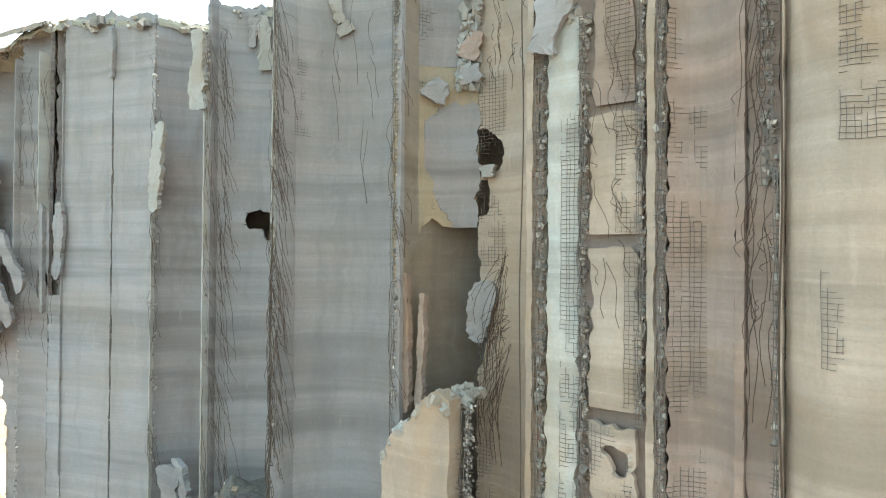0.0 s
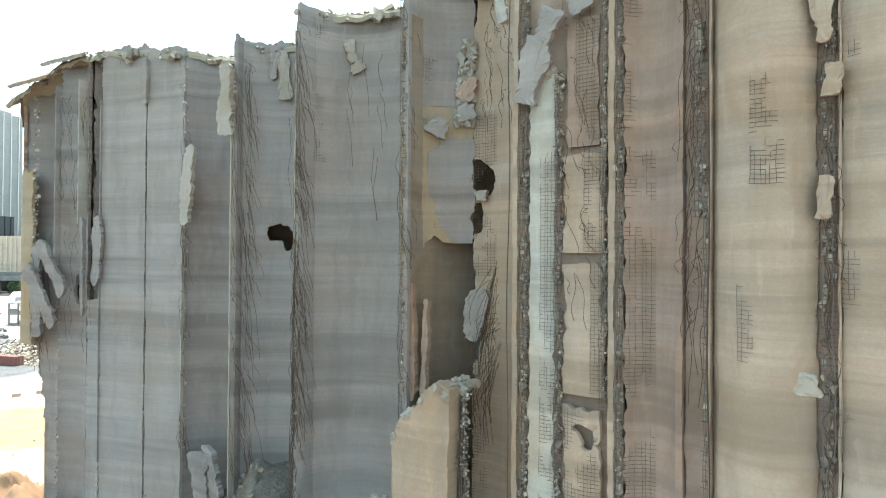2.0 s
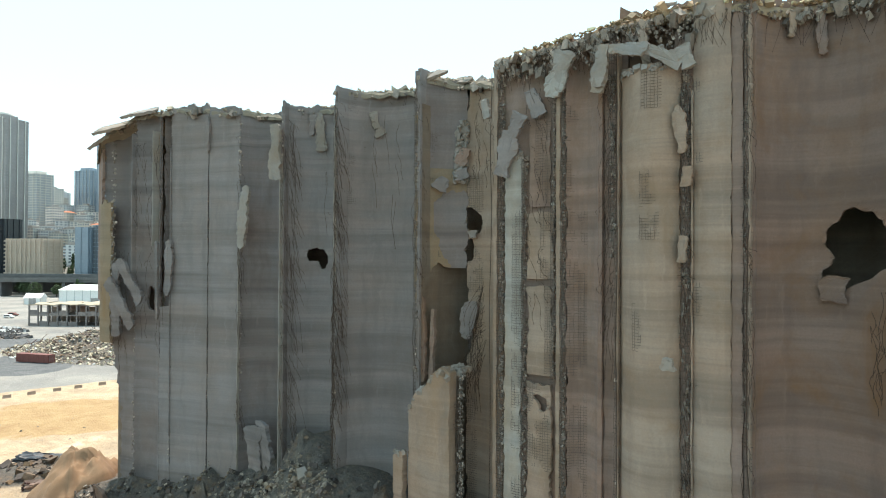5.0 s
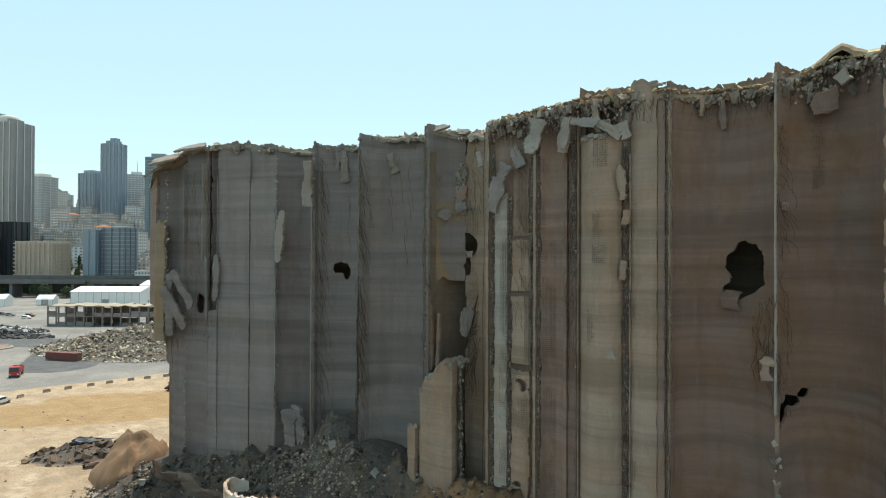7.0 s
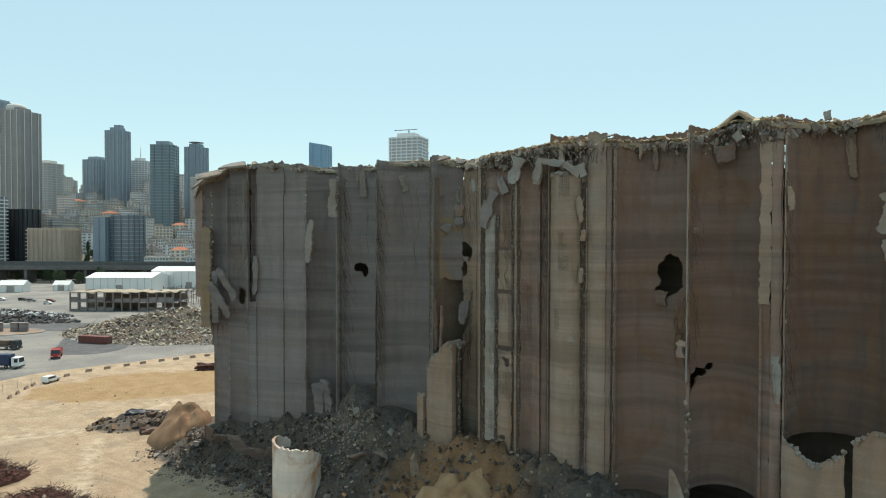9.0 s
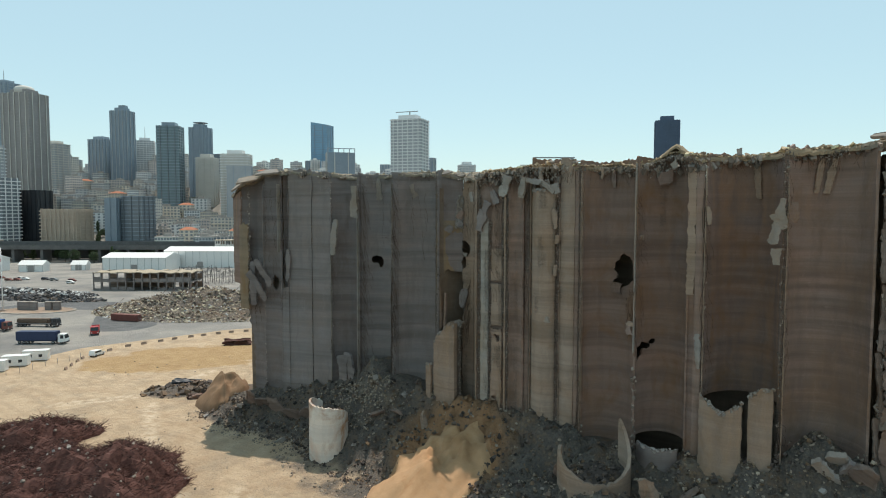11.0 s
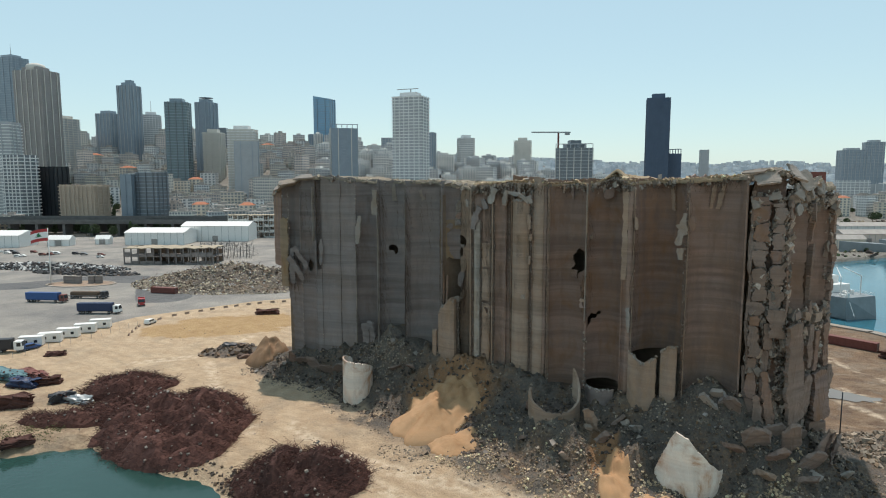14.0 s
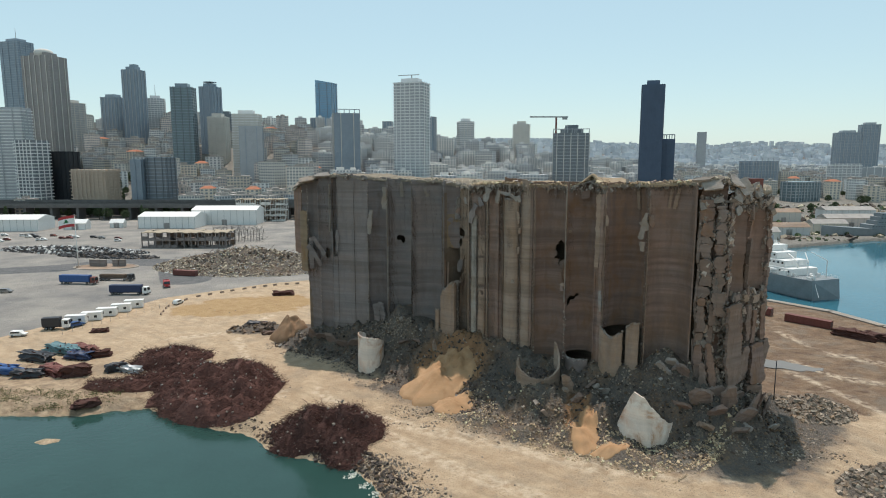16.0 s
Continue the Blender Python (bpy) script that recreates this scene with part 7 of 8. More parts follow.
# ---- cabins, containers, wrecks ----
def cabin(x, y, turn, label, paint=WHITE, l=6.0, w=2.5, h=2.8):
    t = empty("portable_cabin", label, "cabin", "cabin row", at=(x, y, land_z(x, y)))
    t.rotation_euler = (0, 0, radians(turn))
    box_part("body", -l / 2, -w / 2, 0.15, l / 2, w / 2, h, paint, t, bevel=0.05)
    box_part("roof", -l / 2 - 0.1, -w / 2 - 0.1, h, l / 2 + 0.1, w / 2 + 0.1, h + 0.14, WHITE, t)
    # solid black panel: the shade inside the doorway is its colour
    box_part("door", -l / 2 - 0.03, -0.45, 0.2, -l / 2 + 0.02, 0.45, 2.2, BLACK, t, "black panel painted as the shade inside an open doorway")
    for xx in (-1.2, 1.4):
        box_part("window", xx - 0.45, -w / 2 - 0.03, 1.1, xx + 0.45, -w / 2 + 0.02, 1.9, GLASSDARK, t)
    for xx in (-l / 2 + 0.3, l / 2 - 0.3):
        for yy in (-w / 2 + 0.3, w / 2 - 0.3):
            box_part("foot", xx - 0.15, yy - 0.15, 0, xx + 0.15, yy + 0.15, 0.15, BLACK, t)
    return t


first_cabin = cabin(-124.0, 81.0, 14, "white portable cabin with dark doorway in a row", l=6.2)
for x, y in [(-121.5, 86.0), (-119.5, 92.0), (-117.5, 98.0), (-115.8, 104.0)]:
    copy_thing(first_cabin, pose(x, y, land_z(x, y), 0, 0, 14 + 3 * n2(x, y)))


def container(x, y, turn, l, paint, label, z=None, roll=0.0):
    t = empty("shipping_container", label, "container", at=(x, y, land_z(x, y) if z is None else z))
    t.rotation_euler = (radians(roll), 0, radians(turn))
    w, h = 2.44, 2.6
    s = Soup()
    n = int(l / 0.3)
    for sy in (-1, 1):                     # folded side walls
        for i in range(n):
            a, b = -l / 2 + i * l / n, -l / 2 + (i + 1) * l / n
            o = 0.05 if i % 2 else 0.0
            y0, y1 = sorted((sy * (w / 2 - 0.12), sy * (w / 2 - o)))
            s.box(a, y0, 0.15, b, y1, h - 0.1)
    s.box(-l / 2, -w / 2 + 0.12, h - 0.14, l / 2, w / 2 - 0.12, h - 0.04)
    s.box(-l / 2, -w / 2 + 0.12, 0.1, l / 2, w / 2 - 0.12, 0.2)
    s.ob("body", paint, t)
    for sx in (-1, 1):
        x0, x1 = sorted((sx * l / 2, sx * (l / 2 - 0.1)))
        d = box_part("end_door", x0, -w / 2 + 0.12, 0.2, x1, w / 2 - 0.12, h - 0.14, paint, t)
        for k in (-0.6, -0.2, 0.2, 0.6):
            box_part("lock_bar", sx * l / 2 - 0.03, k - 0.03, 0.3, sx * l / 2 + 0.05, k + 0.03, h - 0.3, CHROME, d)
        for sy in (-1, 1):
            box_part("post", x0, min(sy * w / 2, sy * (w / 2 - 0.12)), 0, x1, max(sy * w / 2, sy * (w / 2 - 0.12)), h, paint, t)


container(-122.5, 168.5, -15, 12.0, DARKRED, "faded red shipping container beside the rubble heap")
container(119.0, 77.0, -52, 14.0, DARKRED, "rust-red shipping container near the quay")
container(110.5, 92.5, -50, 9.0, DARKRED, "rusty container behind the silo corner")


def wreck(x, y, turn, l, w, h, paint, label, seed):
    """A crushed vehicle or container: a dented, sagging box with torn openings."""
    rng = random.Random(seed)
    bm = bmesh.new()
    bmesh.ops.create_grid(bm, x_segments=1, y_segments=1, size=0.5)
    bmesh.ops.delete(bm, geom=bm.verts[:], context="VERTS")
    bmesh.ops.create_cube(bm, size=1.0)
    bmesh.ops.subdivide_edges(bm, edges=bm.edges[:], cuts=7, use_grid_fill=True)
    for v in bm.verts:
        p = v.co.copy()
        dent = 0.3 * n2(p.x * 7 + seed, p.y * 7, p.z * 7) + 0.5 * n2(p.x * 2.4 + seed, p.y * 2.4, p.z * 2.4)
        top = 1 - 0.3 * max(0.0, p.z) * (1 + n2(p.x * 3, seed, 1.0))
        v.co = (p.x * l * (1 + dent), p.y * w * (1 + dent), (p.z + 0.5) * h * top + 0.55 * n2(p.x * 4, p.y * 4, seed) * (p.z > 0))
    t = empty("vehicle_wreck", label, "wreck", at=(x, y, land_z(x, y)))
    t.rotation_euler = (0, 0, radians(turn))
    part("shell", bm, paint, t)
    s = Soup()
    for _ in range(46):
        e = rng.uniform(0.2, 1.0)
        u, v = rng.uniform(-0.6, 0.6), rng.uniform(-0.75, 0.75)
        s.chunk((u * l, v * w, rng.uniform(0.1, 0.95) * h if abs(v) < 0.55 and abs(u) < 0.52 else rng.uniform(0.05, 0.35)), e, e * 0.5, e * 0.3, rng)
    s.ob("torn_metal", RUST, t, kind="stuff")


for i, (x, y, turn, l, w, h, paint, label) in enumerate([
    (-113.5, 43.0, -20, 9.0, 3.0, 2.6, BLACK, "burnt black container wreck with sagging roof"), (-110.0, 49.5, -25, 10.0, 3.2, 2.4, TEAL, "wreck under a faded teal tarpaulin"), (-102.0, 44.0, -15, 6.5, 2.8, 2.2, NAVY, "crushed dark blue vehicle wreck"),
    (-104.5, 51.5, -35, 9.5, 2.6, 1.8, DARKRED, "crushed faded red vehicle wreck"), (-97.5, 45.5, 20, 5.0, 2.5, 2.0, RUST, "small rusted vehicle wreck"), (-117.0, 33.0, -12, 12.0, 3.2, 2.2, BLUE, "long wreck under a blue tarpaulin"),
    (-101.5, 31.5, -30, 8.0, 3.0, 2.6, DARKRED, "crushed dark red truck wreck"), (-95.0, 30.0, 15, 5.5, 2.6, 3.0, RUST, "rusted upturned container wreck"), (-107.0, 29.5, 8, 6.0, 2.6, 2.2, BLACK, "burnt car wreck on the bank"),
    (-87.0, 33.5, 40, 4.0, 2.2, 2.4, BLACK, "burnt dark wreck beside the rebar"), (-83.0, 33.0, -20, 6.0, 2.4, 1.6, STEEL, "twisted silver sheet metal wreck"), (-82.5, 11.5, 35, 5.0, 2.4, 1.5, RUST, "rusted wreck half sunk at the shore"),
    (-66.0, 125.5, 10, 7.0, 3.0, 1.8, RUST, "dark crushed wreck on the dry grass"), (-111.0, 71.0, 15, 4.2, 1.9, 1.2, RUST, "flattened car wreck on sand"), (-63.0, 77.0, -10, 6.0, 2.5, 1.2, BLACK, "bent black metal wreck near the silo"),
    (125.0, 62.0, -50, 10.0, 4.0, 2.6, RUST, "rusty scrap wreck by the quay"), (131.0, 58.0, -40, 9.0, 3.5, 2.4, RUST, "rusted tank wreck near the water"), (77.0, -29.0, 25, 5.0, 2.0, 1.4, RUST, "rusty beam wreck in rubble"), (-56.0, 68.0, 20, 5.0, 2.0, 1.0, BROWN, "fallen brown slab near the silo end"),
]):
    wreck(x, y, turn, l, w, h, paint, label, i * 3 + 1)

# concrete barriers between yard and dry grass
b = empty("concrete_barrier", "weathered concrete barrier block along the yard edge", "barrier", "barrier line", at=(0, 0, 0))
s = Soup()
prof = [(-0.35, 0), (0.35, 0), (0.22, 0.25), (0.1, 0.75), (-0.1, 0.75), (-0.22, 0.25)]
s.add([(-0.8, y, z) for y, z in prof] + [(0.8, y, z) for y, z in prof], [tuple(reversed(range(6))), tuple(range(6, 12))] + [(i, (i + 1) % 6, 6 + (i + 1) % 6, 6 + i) for i in range(6)])
s.ob("block", TAN, b)
spots = []
line = [(-101.0, 92.0), (-103.0, 101.0), (-104.5, 109.0), (-100.0, 121.0), (-93.0, 128.5), (-86.0, 135.5), (-79.0, 141.5), (-71.0, 146.0), (-62.0, 149.0)]
for (x0, y0), (x1, y1) in zip(line, line[1:]):
    for u in (0.15, 0.62):
        spots.append((x0 + (x1 - x0) * u + n2(x0, u) * 0.5, y0 + (y1 - y0) * u, math.degrees(math.atan2(y1 - y0, x1 - x0)) + 8 * n2(y0, u)))
b.matrix_basis = pose(spots[0][0], spots[0][1], land_z(*spots[0][:2]), 0, 0, spots[0][2])
for x, y, a in spots[1:]:
    copy_thing(b, pose(x, y, land_z(x, y), 0, 0, a))
# fence posts along the cabins
f = empty("fence_post", "thin grey fence post on the sand", "post", "fence line", at=(0, 0, 0))
lathe("post", [(0.06, 0), (0.06, 1.7)], CHROME, f, 6)
f.matrix_basis = pose(-121, 68, land_z(-121, 68))
for i in range(1, 14):
    x, y = -121 + i * 1.35, 68 + i * 3.2
    copy_thing(f, pose(x, y, land_z(x, y)))


def flag(x, y):
    t = empty("flagpole", "tall white flagpole with a striped red and white flag", "flag", at=(x, y, land_z(x, y)))
    h = 27.0
    lathe("pole", [(0.28, 0), (0.14, h)], WHITE, t, 8)
    lathe("base", [(1.2, 0), (1.2, 0.5), (0.9, 0.8)], TAN, t, 12)
    wave = lambda u, v: Vector((-u * 8.4, 0.7 * math.sin(u * 7.0) * u - 0.4 * v, h - 0.4 - 1.6 * u * u - v * 5.6))
    for name, v0, v1, paint in (("red_stripe", 0, 0.25, RED), ("white_stripe", 0.25, 0.75, WHITE), ("red_stripe", 0.75, 1.0, RED)):
        fr = [[wave(i / 16, v0 + (v1 - v0) * j / 3) for j in range(4)] for i in range(17)]
        shell(name, fr, [[p + Vector((0, 0.04, 0)) for p in row] for row in fr], [[True] * 4] * 17, paint, t)
    s = Soup()
    for k, (w, v) in enumerate([(0.18, 0.62), (0.14, 0.52), (0.09, 0.42)]):
        p = [wave(0.5 - w, v), wave(0.5 + w, v), wave(0.5, v - 0.13)]
        s.add([q - Vector((0, 0.04, 0)) for q in p] + [q + Vector((0, 0.09, 0)) for q in p], [(0, 1, 2), (5, 4, 3)])
    s.ob("tree_emblem", GREEN, t)


flag(-186.0, 192.0)


def island():
    t = empty("traffic_island", "oval kerbed traffic island with dry planting", "traffic island", at=(-173.0, 194.0, 0.0))
    for name, r0, r1, z, m in (("kerb", 1.0, 0.93, 0.28, PALE), ("bed", 0.925, 0.02, 0.2, TAN)):
        s = Soup()
        n = 40
        ring = lambda r, z: [(16 * r * math.cos(i * math.tau / n), 9.5 * r * math.sin(i * math.tau / n), z) for i in range(n)]
        s.add(ring(r0, -0.3) + ring(r0, z) + ring(r1, z) + ring(r1, -0.3), [(k * n + i, k * n + (i + 1) % n, (k + 1) * n + (i + 1) % n, (k + 1) * n + i) for k in range(3) for i in range(n)])
        s.ob(name, m, t)


island()
for x, l, turn in [(-177.5, 9.0, -8), (-168.5, 3.0, -4), (-165.0, 3.0, 6)]:
    t = empty("memorial_wall", "grey concrete wall block on the traffic island", "wall", at=(x, 195.0, 0.15))
    t.rotation_euler = (0, 0, radians(turn))
    box_part("block", -l / 2, -0.6, 0, l / 2, 0.6, 3.4, GREY, t, bevel=0.05)
    box_part("coping", -l / 2 - 0.1, -0.7, 3.4, l / 2 + 0.1, 0.7, 3.6, PALE, t)


# ---- port buildings ----
def frame_ruin(x, y, turn, bays, depth, floors, label, paint=GREY):
    """A gutted concrete frame: columns, slabs with ragged edges, a few infill walls."""
    t = empty("gutted_building", label, "ruin", at=(x, y, 0))
    t.rotation_euler = (0, 0, radians(turn))
    rng = random.Random(bays)
    w, fh = bays * 4.4, 4.9
    for f in range(1, floors + 1):
        fr, bk, mk = [], [], []
        for i in range(41):
            fr.append([Vector((w * i / 40, depth * j / 8, f * fh + (0.8 * n2(i * 0.3, j * 0.4, f) if f == floors else 0.0))) for j in range(9)])
            bk.append([p - Vector((0, 0, 0.4)) for p in fr[-1]])
            mk.append([f < floors or n2(i * 0.25, j * 0.5, 8.0) > -0.4 for j in range(9)])
        shell("floor_slab", fr, bk, mk, ROOFDEBRIS if f == floors else paint, t)
    col = Soup()
    col.box(-0.28, -0.28, 0, 0.28, 0.28, fh - 0.4)
    me = mesh_of("column", col.v, col.f, paint)
    for f in range(floors):
        for i in range(bays + 1):
            for j in (0, 0.5, 1):
                o = new("column", me)
                o.parent, o.location = t, (min(w - 0.3, max(0.3, i * 4.4)), 0.3 + j * (depth - 0.6), f * fh)
        for i in range(bays):
            if rng.random() < 0.85:
                box_part("infill_wall", i * 4.4 + 0.6, depth - 0.5, f * fh, i * 4.4 + 4.1, depth - 0.2, f * fh + fh * rng.uniform(0.5, 0.88), TAN, t)
            if rng.random() < 0.8:
                box_part("parapet", i * 4.4 + 0.6, 0.1, f * fh, i * 4.4 + 4.1, 0.32, f * fh + rng.uniform(0.9, 2.4), paint, t)


frame_ruin(-187.0, 263.0, -1, 12, 17.0, 2, "gutted two-storey concrete office block beside the warehouses")
frame_ruin(-183.0, 436.0, 0, 10, 12.0, 4, "pale stripped concrete building by the viaduct", facade_paint("stripped_render", (0.62, 0.60, 0.56), 0.2))


def warehouse(x, y, turn, l, w, h, label, wall_paint=WHITE, roof_paint=WHITE):
    t = empty("warehouse", label, "warehouse", at=(x, y, 0))
    t.rotation_euler = (0, 0, radians(turn))
    box_part("wall", -l / 2, -w / 2, 0, l / 2, w / 2, h, wall_paint, t)
    s = Soup()
    e = 0.6
    s.add([(-l / 2 - e, -w / 2 - e, h), (l / 2 + e, -w / 2 - e, h), (l / 2 + e, w / 2 + e, h), (-l / 2 - e, w / 2 + e, h), (-l / 2 - e, 0, h + 3), (l / 2 + e, 0, h + 3)],
          [(0, 1, 5, 4), (2, 3, 4, 5), (1, 2, 5), (3, 0, 4), (3, 2, 1, 0)])
    s.ob("roof", roof_paint, t)
    n = int(l / 5)
    for i in range(n + 1):
        xx = -l / 2 + i * l / n
        box_part("wall_rib", xx - 0.12, -w / 2 - 0.14, 0, xx + 0.12, -w / 2, h, STEEL, t)
    box_part("loading_door", -2.2, -w / 2 - 0.08, 0, 2.2, -w / 2 + 0.02, 4.5, CHROME, t)
    return t


warehouse(-219.5, 389.0, 0, 45.0, 26.0, 9.5, "long white warehouse with a low pitched roof")
warehouse(-183.0, 416.0, 0, 54.0, 24.0, 12.5, "second white warehouse behind the gutted block")
warehouse(-344.0, 368.0, 3, 66.0, 24.0, 9.0, "white port shed with open front")
warehouse(-288.0, 372.0, 4, 16.0, 9.0, 5.0, "small grey-white port shed")
warehouse(-262.0, 384.0, 4, 10.0, 7.0, 4.0, "small white hut in the port")
for i, (x, y, l, w, h) in enumerate([(218, 300, 22, 10, 6), (252, 330, 30, 12, 6), (292, 345, 26, 10, 7), (240, 380, 34, 14, 8), (330, 380, 40, 14, 8), (300, 425, 30, 14, 9), (375, 450, 46, 16, 9), (220, 420, 30, 14, 8), (420, 400, 40, 14, 7), (460, 470, 50, 16, 10)]):
    warehouse(x, y, 10 * n2(x, y), l, w, h, "low weathered harbour shed across the basin", PAINTS[i % 5], [FLAT_ROOF, TAN, FLAT_ROOF, DARKRED][i % 4])


def steel_skeleton(x, y, turn):
    """A burnt-out shed: bent posts, sagging roof trusses and loose bars over the rubble."""
    t = empty("shed_skeleton", "burnt grey steel skeleton of a collapsed shed", "ruin", at=(x, y, land_z(x, y)))
    t.rotation_euler = (0, 0, radians(turn))
    rng = random.Random(44)
    for i in range(8):
        for j in range(3):
            s = Soup()
            dx, dy, h = rng.gauss(0, 0.7), rng.gauss(0, 0.7), rng.uniform(6.5, 11.0)
            s.tube([(i * 4.0, j * 7.0, -1), (i * 4.0 + dx * 0.4, j * 7.0, h * 0.5), (i * 4.0 + dx, j * 7.0 + dy, h)], 0.2, 4)
            s.ob("post", RUSTGREY, t)
    for i in range(8):
        s = Soup()
        sag = rng.uniform(0.0, 3.0)
        pts = [(i * 4.0 + rng.gauss(0, 0.3), v * 14.0, 8.5 - sag * math.sin(v * 3.1)) for v in (0, 0.25, 0.5, 0.75, 1)]
        s.tube(pts, 0.16, 4)
        s.tube([(a, b, c + 1.1) for a, b, c in pts], 0.14, 4)
        for a, b in zip(pts, pts[1:]):
            s.tube([a, (b[0], b[1], b[2] + 1.1)], 0.1, 3)
        s.ob("truss", RUSTGREY, t)
    s = Soup()
    for _ in range(150):
        a, l = rng.uniform(0, 6.28), rng.uniform(1.5, 6.0)
        px, py, pz = rng.uniform(-3, 32), rng.uniform(-5, 16), rng.uniform(0.0, 7.5)
        s.tube([(px, py, pz), (px + l * math.cos(a), py + l * math.sin(a), pz + rng.uniform(-1.5, 2.0))], 0.08)
    s.ob("loose_bars", RUSTGREY, t, kind="stuff")


RUSTGREY = plain("scorched_steel", (0.20, 0.185, 0.17), 0.8, 0.2, 0.5)
steel_skeleton(-152.0, 292.0, 0)

VIADUCT = plain("weathered_dark_concrete", (0.14, 0.135, 0.13), 0.9, 0.0, 0.5, 0.2)
# near-black colour that stands for the shade under the viaduct
UNDERSHADE = plain("under_deck_shade", (0.07, 0.07, 0.07), 0.9)


def viaduct():
    t = empty("viaduct", "long dark elevated motorway on concrete piers", "bridge", at=(0, 452, 0))
    for name, y0, z in (("deck", 0.0, 13.0), ("rear_deck", 22.0, 15.0)):
        box_part(name, -800, y0, z - 2.2, -60, y0 + 15, z, VIADUCT, t)
        for yy in (y0 - 0.3, y0 + 14.9):
            box_part("parapet", -800, yy, z - 0.6, -60, yy + 0.4, z + 1.1, VIADUCT, t)
    s = Soup()
    s.box(-1.2, 0, 0, 1.2, 12, 10.8)
    me = mesh_of("pier", s.v, s.f, VIADUCT)
    for i in range(30):
        o = new("pier", me)
        o.parent, o.location = t, (-790 + i * 24, 1.5, 0)
    # added sheet behind the piers, its dark colour painting the shade below the decks
    box_part("rear_wall", -800, 40, 0, -60, 41, 11, UNDERSHADE, t)


viaduct()


# ---- ships ----
def ship(x, y, turn, l, beam, free, paint, label, white=True):
    """A hull with flared bow and rounded stern, deck houses, mast, boats and rails; bow towards +x."""
    t = empty("ship", label, "ship", at=(x, y, WATER_Z))
    t.rotation_euler = (0, 0, radians(turn))
    fr = []
    n = 36
    for i in range(n + 1):
        u = i / n
        half = beam / 2 * min(1.0, (1 - u) * 3.2) ** 0.7 * (1.0 if u > 0.08 else 0.86 + 1.75 * u)
        sheer = free * (1 + 0.45 * max(0, u - 0.6) ** 1.3 * 3)
        xx = -l / 2 + u * l
        fr.append([Vector((xx - 1.5 * (j < 2) * (u < 0.05), k * half * f, z)) for j, (k, f, z) in enumerate([(-1, 0.72, -2.0), (-1, 0.9, 0.4), (-1, 1.0, sheer), (1, 1.0, sheer), (1, 0.9, 0.4), (1, 0.72, -2.0)])])
    s = Soup()
    verts = [p for row in fr for p in row]
    faces = [(i * 6 + j, (i + 1) * 6 + j, (i + 1) * 6 + j + 1, i * 6 + j + 1) for i in range(n) for j in range(5)] + [tuple(range(6)), tuple(reversed(range(n * 6, n * 6 + 6)))]
    s.add(verts, faces)
    s.ob("hull", paint, t)
    house = WHITE if white else paint
    z = free
    for k, (a, b, w, h) in enumerate([(-0.38, 0.18, 0.86, 3.0), (-0.33, 0.14, 0.74, 2.8), (-0.27, 0.12, 0.66, 2.8), (-0.22, 0.10, 0.56, 2.6)]):
        d = box_part("deck_house", a * l, -w * beam / 2, z, b * l, w * beam / 2, z + h, house, t, bevel=0.15)
        for i in range(int((b - a) * l / 2.2)):
            for sy in (-1, 1):
                yy = sy * (w * beam / 2 + 0.015)
                box_part("window", a * l + 0.8 + i * 2.2, min(yy, yy - sy * 0.03), z + 1.4, a * l + 1.7 + i * 2.2, max(yy, yy - sy * 0.03), z + 2.2, GLASSDARK, d)
        z += h
    lathe("funnel", [(1.5, z - 2.6), (1.3, z + 4.0)], paint, t, 14, m=pose(-0.16 * l, 0, 0))
    m = Soup()
    m.tube([(0.03 * l, 0, z), (0.03 * l, 0, z + 9)], 0.25, 6, 0.1)
    m.tube([(0.03 * l, -2.5, z + 5), (0.03 * l, 2.5, z + 5)], 0.1, 4)
    m.ob("mast", house, t)
    c = Soup()
    c.tube([(-0.36 * l, 2, free), (-0.36 * l, 2, free + 6)], 0.4, 6)
    c.tube([(-0.36 * l, 2, free + 5.5), (-0.22 * l, -2, free + 9.5)], 0.3, 5, 0.15)
    c.ob("deck_crane", house, t)
    for sy in (-1, 1):
        lathe("lifeboat", [(0.1, -3), (0.9, -1.8), (1.0, 0), (0.9, 1.8), (0.1, 3)], house, t, 10, m=pose(-0.27 * l, sy * beam * 0.40, free + 1.6, 0, 90, 0))
    r = Soup()
    for sy in (-1, 1):
        for hgt in (0.5, 1.0):
            r.tube([(-l / 2 + 0.5, sy * beam * 0.43, free + hgt), (-0.3 * l, sy * beam * 0.49, free + hgt), (0.3 * l, sy * beam * 0.47, free + hgt)], 0.05, 4)
        for i in range(18):
            xx = -l / 2 + 0.6 + i * 0.75 * l / 18
            r.tube([(xx, sy * beam * 0.46, free), (xx, sy * beam * 0.46, free + 1.05)], 0.05, 4)
    r.tube([(-l / 2 + 0.5, -beam * 0.43, free + 1.0), (-l / 2 + 0.5, beam * 0.43, free + 1.0)], 0.05, 4)
    r.ob("railing", house, t)
    g = Soup()
    rng = random.Random(int(l))
    for _ in range(46):                  # winches, vents, lockers and small gear on the decks
        a, b, e = rng.uniform(-0.49, -0.05) * l, rng.uniform(-0.4, 0.4) * beam, rng.uniform(0.3, 1.1)
        base = free if a < -0.38 * l else z - 0.1
        if base > free and (a < -0.21 * l or abs(b) > 0.25 * beam):
            base, b = free, math.copysign(0.455 * beam, b)
        g.box(a - e, b - e * 0.5, base, a + e, b + e * 0.5, base + e * rng.uniform(0.8, 2.4))
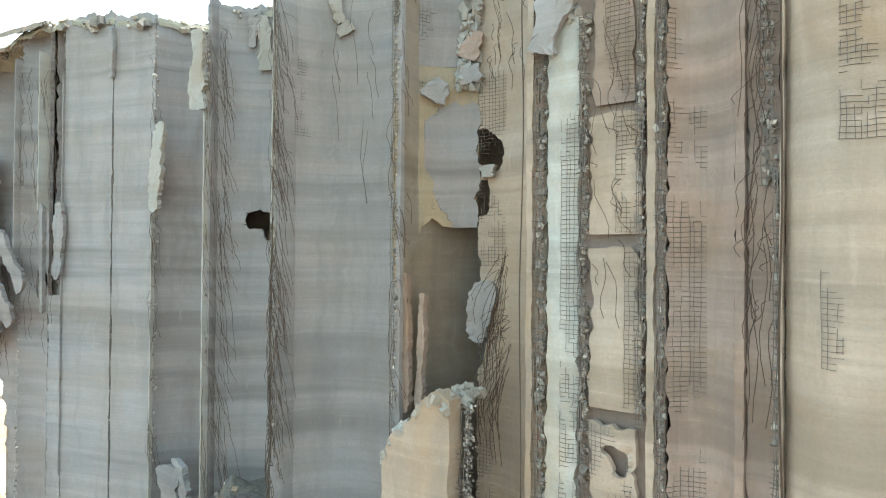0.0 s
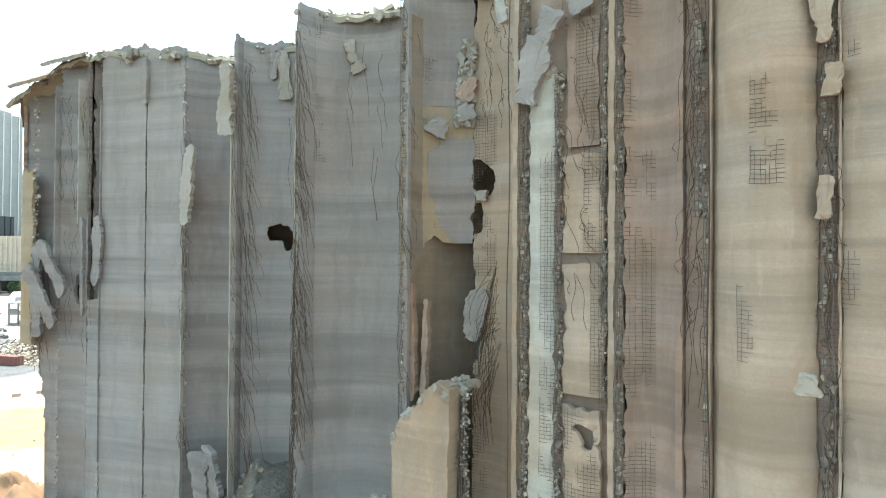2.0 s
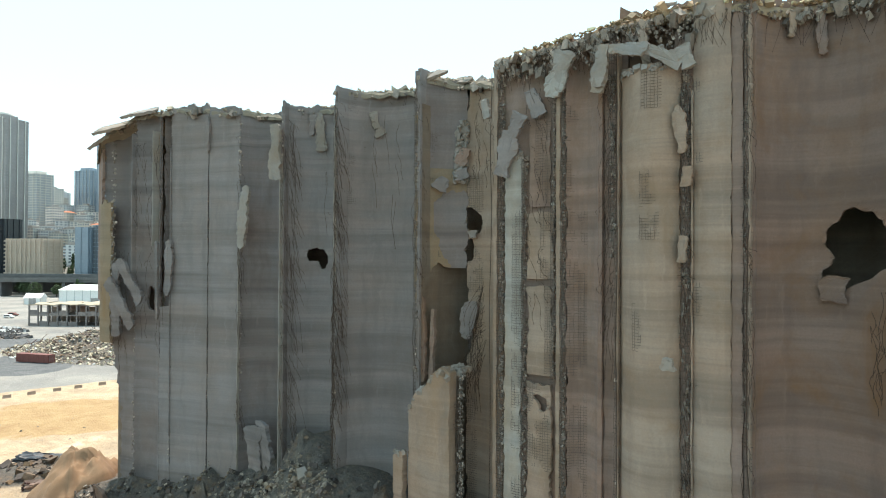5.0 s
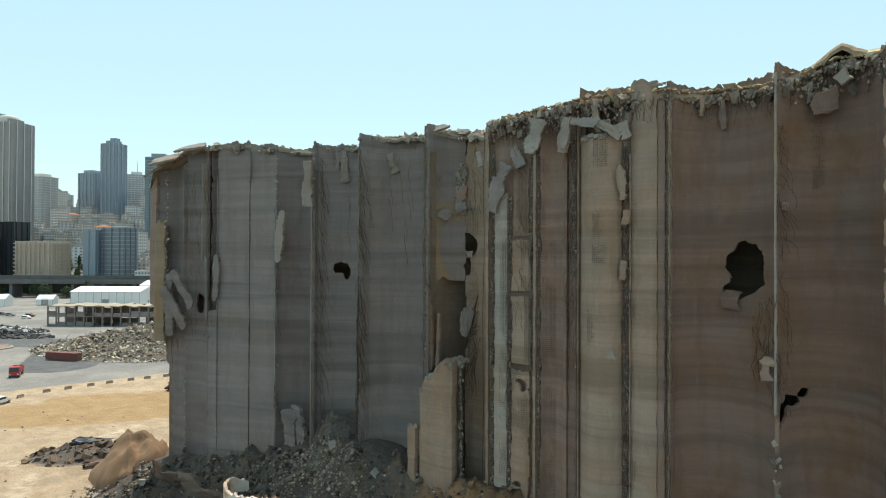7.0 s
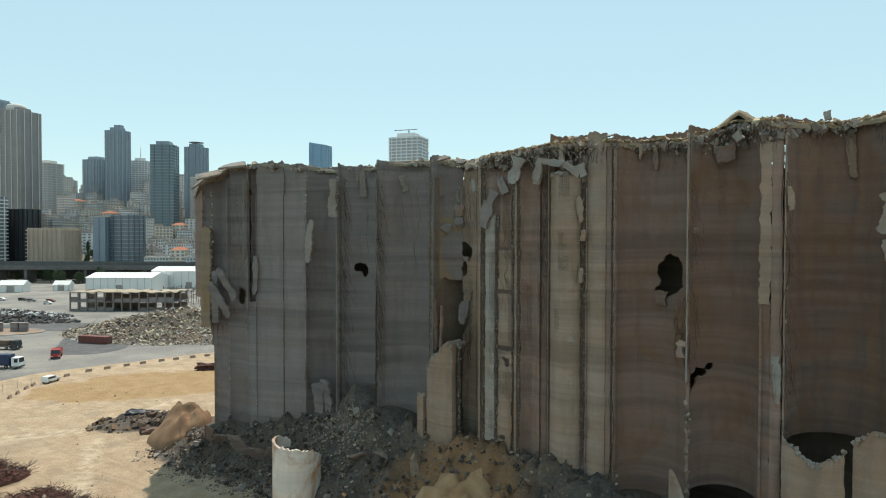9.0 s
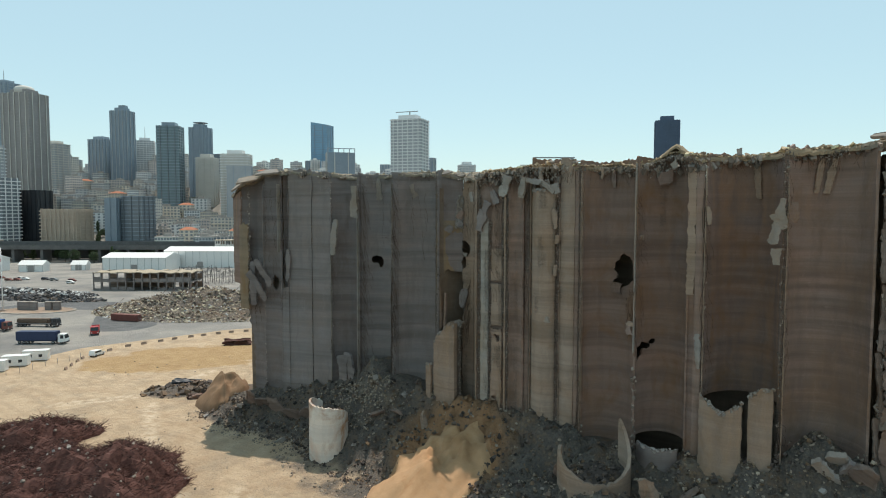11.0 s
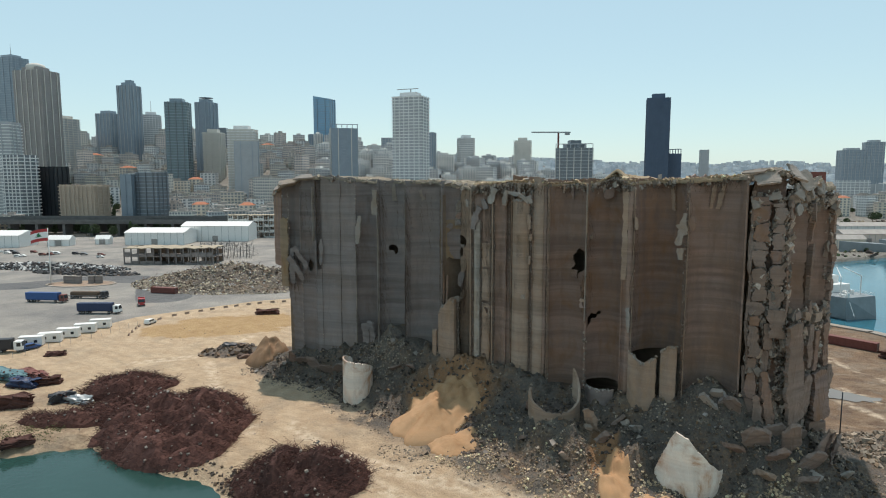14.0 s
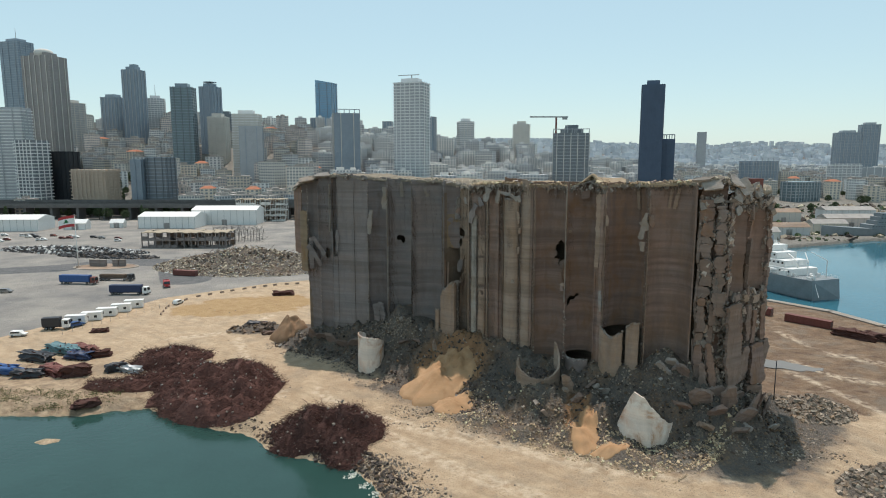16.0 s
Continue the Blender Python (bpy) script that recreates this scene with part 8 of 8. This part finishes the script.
    for a, b, hgt in ((-0.45, -0.3, 7.0), (-0.45, 0.3, 7.0), (-0.12, 0.2, 14.0), (0.06, -0.2, 16.0)):
        g.tube([(a * l, b * beam, free), (a * l, b * beam, free + hgt)], 0.22, 6)
        g.tube([(a * l, b * beam, free + hgt), (a * l + 5, b * 0.3 * beam, free + hgt + 3)], 0.16, 5)
    tagged(g.ob("deck_gear", house, t), kind="stuff")
    q = Soup()
    q.tube([(-l / 2 + 1, beam * 0.3, free), (-l / 2 - 4, beam * 0.45, 2.0)], 0.07, 4)
    q.ob("mooring_rope", WHITE, t)


ship(139.5, 162.0, 108, 84.0, 17.0, 8.2, HULL, "grey-hulled ship with white superstructure moored at the quay")
ship(330.0, 330.0, 186, 110.0, 14.0, 6.5, HULL, "long grey naval ship moored across the harbour basin", False)


# ---- quay edge, puddle and pole ----
s = Soup()
for (x0, y0), (x1, y1) in zip(QUAY[:5], QUAY[1:6]):
    d = Vector((x1 - x0, y1 - y0, 0)).normalized()
    nrm = Vector((d.y, -d.x, 0))
    a, b = Vector((x0, y0, 0)), Vector((x1, y1, 0))
    off = -3.2 if nrm.dot(Vector((1, 1, 0))) > 0 else 3.2
    p = [a + nrm * off, b + nrm * off, b, a]
    s.add([q + Vector((0, 0, -2.4)) for q in p] + [q + Vector((0, 0, 0.45)) for q in p], [(3, 2, 1, 0), (4, 5, 6, 7), (0, 1, 5, 4), (1, 2, 6, 5), (2, 3, 7, 6), (3, 0, 4, 7)])
s.ob("quay_edge", PALE, None, "pale worn concrete edge of the quay", "quay", kind="structure")
s = Soup()
k = 64
s.add([(88.0 + (8.0 + 4.0 * n2(math.cos(i * math.tau / k) * 2, math.sin(i * math.tau / k) * 2, 3.0)) * math.cos(i * math.tau / k), 36.0 + (3.6 + 2.5 * n2(math.sin(i * math.tau / k) * 3, math.cos(i * math.tau / k) * 3, 5.0)) * math.sin(i * math.tau / k) - 0.5 * 8 * math.cos(i * math.tau / k), 0.16) for i in range(k)], [tuple(range(k))])
s.v = [Vector((v[0], v[1], 0.10)) for v in s.v]
s.ob("puddle", PUDDLE, None, "shallow grey puddle on brown soil", "water", kind="structure")
s = Soup()
rng = random.Random(52)
for cx, cy in [(-18.6, -15.6), (-19.2, -18.4), (-16.4, -21.6), (-14.4, -24.2), (-18.0, -17.0)]:
    for _ in range(26):
        e = rng.uniform(0.1, 0.5)
        s.chunk((cx + rng.gauss(0, 0.6), cy + rng.gauss(0, 0.5), WATER_Z + 0.02), e * 1.4, e, 0.12, rng)
s.ob("water_scum", FOAM, None, "pale scum floating at the water's edge", "scum", kind="stuff")
t = empty("steel_pole", "thin dark leaning pole beside the rubble", "pole", at=(66.0, 0.5, land_z(66.0, 0.5) - 0.2))
lathe("pole", [(0.12, 0), (0.1, 8.5)], BLACK, t, 6)
t = empty("roof_wreckage", "rust-red sheet box lying on the silo roof", "wreckage", at=(59.0, 0.5, 48.2))
box_part("sheet_box", -1.2, -0.8, 0, 1.2, 0.8, 2.2, DARKRED, t, bevel=0.05)


# ---- trees and weeds ----
def tree(h, spread, seed, slim=False):
    rng = random.Random(seed)
    t = empty("tree", "dark slender cypress among the hillside houses" if slim else "dense dark green tree among the houses", "tree", "hillside trees")
    s = Soup()
    s.tube([(0, 0, -1), (0.1, 0, h * 0.4), (0.0, 0.1, h * 0.8)], 0.35, 6, 0.08)
    for k in range(5):
        a, z = k * 1.3, h * (0.3 + 0.1 * k)
        s.tube([(0, 0, z), (math.cos(a) * spread * 0.6, math.sin(a) * spread * 0.6, z + h * 0.18)], 0.14, 4, 0.04)
    s.ob("trunk", BARK, t)
    c = Soup()
    for _ in range(420):
        a, u = rng.uniform(0, 6.28), rng.random()
        r = spread * (math.sin(math.pi * (0.12 + 0.86 * u)) ** 0.7) * math.sqrt(rng.random()) * (1 + 0.3 * n2(a, u * 3, seed))
        z = h * (0.18 + 0.86 * u) if slim else h * (0.3 + 0.7 * u)
        e = rng.uniform(0.35, 0.9)
        c.chunk((r * math.cos(a), r * math.sin(a), z), e, e, e * 0.6, rng)
    tagged(c.ob("crown", LEAF, t), kind="stuff")
    return t


kinds = [tree(13, 1.8, 1, True), tree(9, 4.2, 2), tree(11, 5.0, 3), tree(7, 3.5, 4)]
rng = random.Random(31)
placed = set()
for i in range(210):
    k = rng.choice([0, 0, 1, 2, 3])
    if i < 110:
        x, y = rng.uniform(-460, -310), rng.uniform(545, 680)
    elif i < 165:
        y = rng.uniform(440, 500)
        x = rng.uniform(-460, -150)
    else:
        y = rng.uniform(480, 900)
        x = rng.uniform(0.35, 0.7) * (y + 122)
        k = rng.choice([1, 2, 3])
    m = pose(x, y, land_z(x, y), 0, 0, rng.uniform(0, 360))
    if k in placed:
        copy_thing(kinds[k], m)
    else:
        kinds[k].matrix_basis = m
        placed.add(k)

s = Soup()
rng = random.Random(8)
for _ in range(95):
    x, y = rng.uniform(-120, -78), rng.uniform(10, 20)
    z = land_z(x, y)
    for _ in range(26):
        e = rng.uniform(0.08, 0.26)
        s.chunk((x + rng.gauss(0, 0.8), y + rng.gauss(0, 0.6), z + abs(rng.gauss(0.2, 0.4))), e, e, e * 0.6, rng)
s.ob("weeds", WEED, None, "green weeds growing on the sandy bank", "plants", kind="stuff")


# ---- tower crane over the town ----
t = empty("tower_crane", "thin tower crane standing among the town blocks", "crane", at=(150.0, 690.0, land_z(150, 690)))
s = Soup()
s.box(-1, -1, 0, 1, 1, 92)
s.ob("mast", DARKRED, t)
s = Soup()
s.box(-34, -0.8, 92, 15, 0.8, 93.6)
s.box(8, -1.4, 89.5, 14, 1.4, 92)
s.ob("jib", CHROME, t)
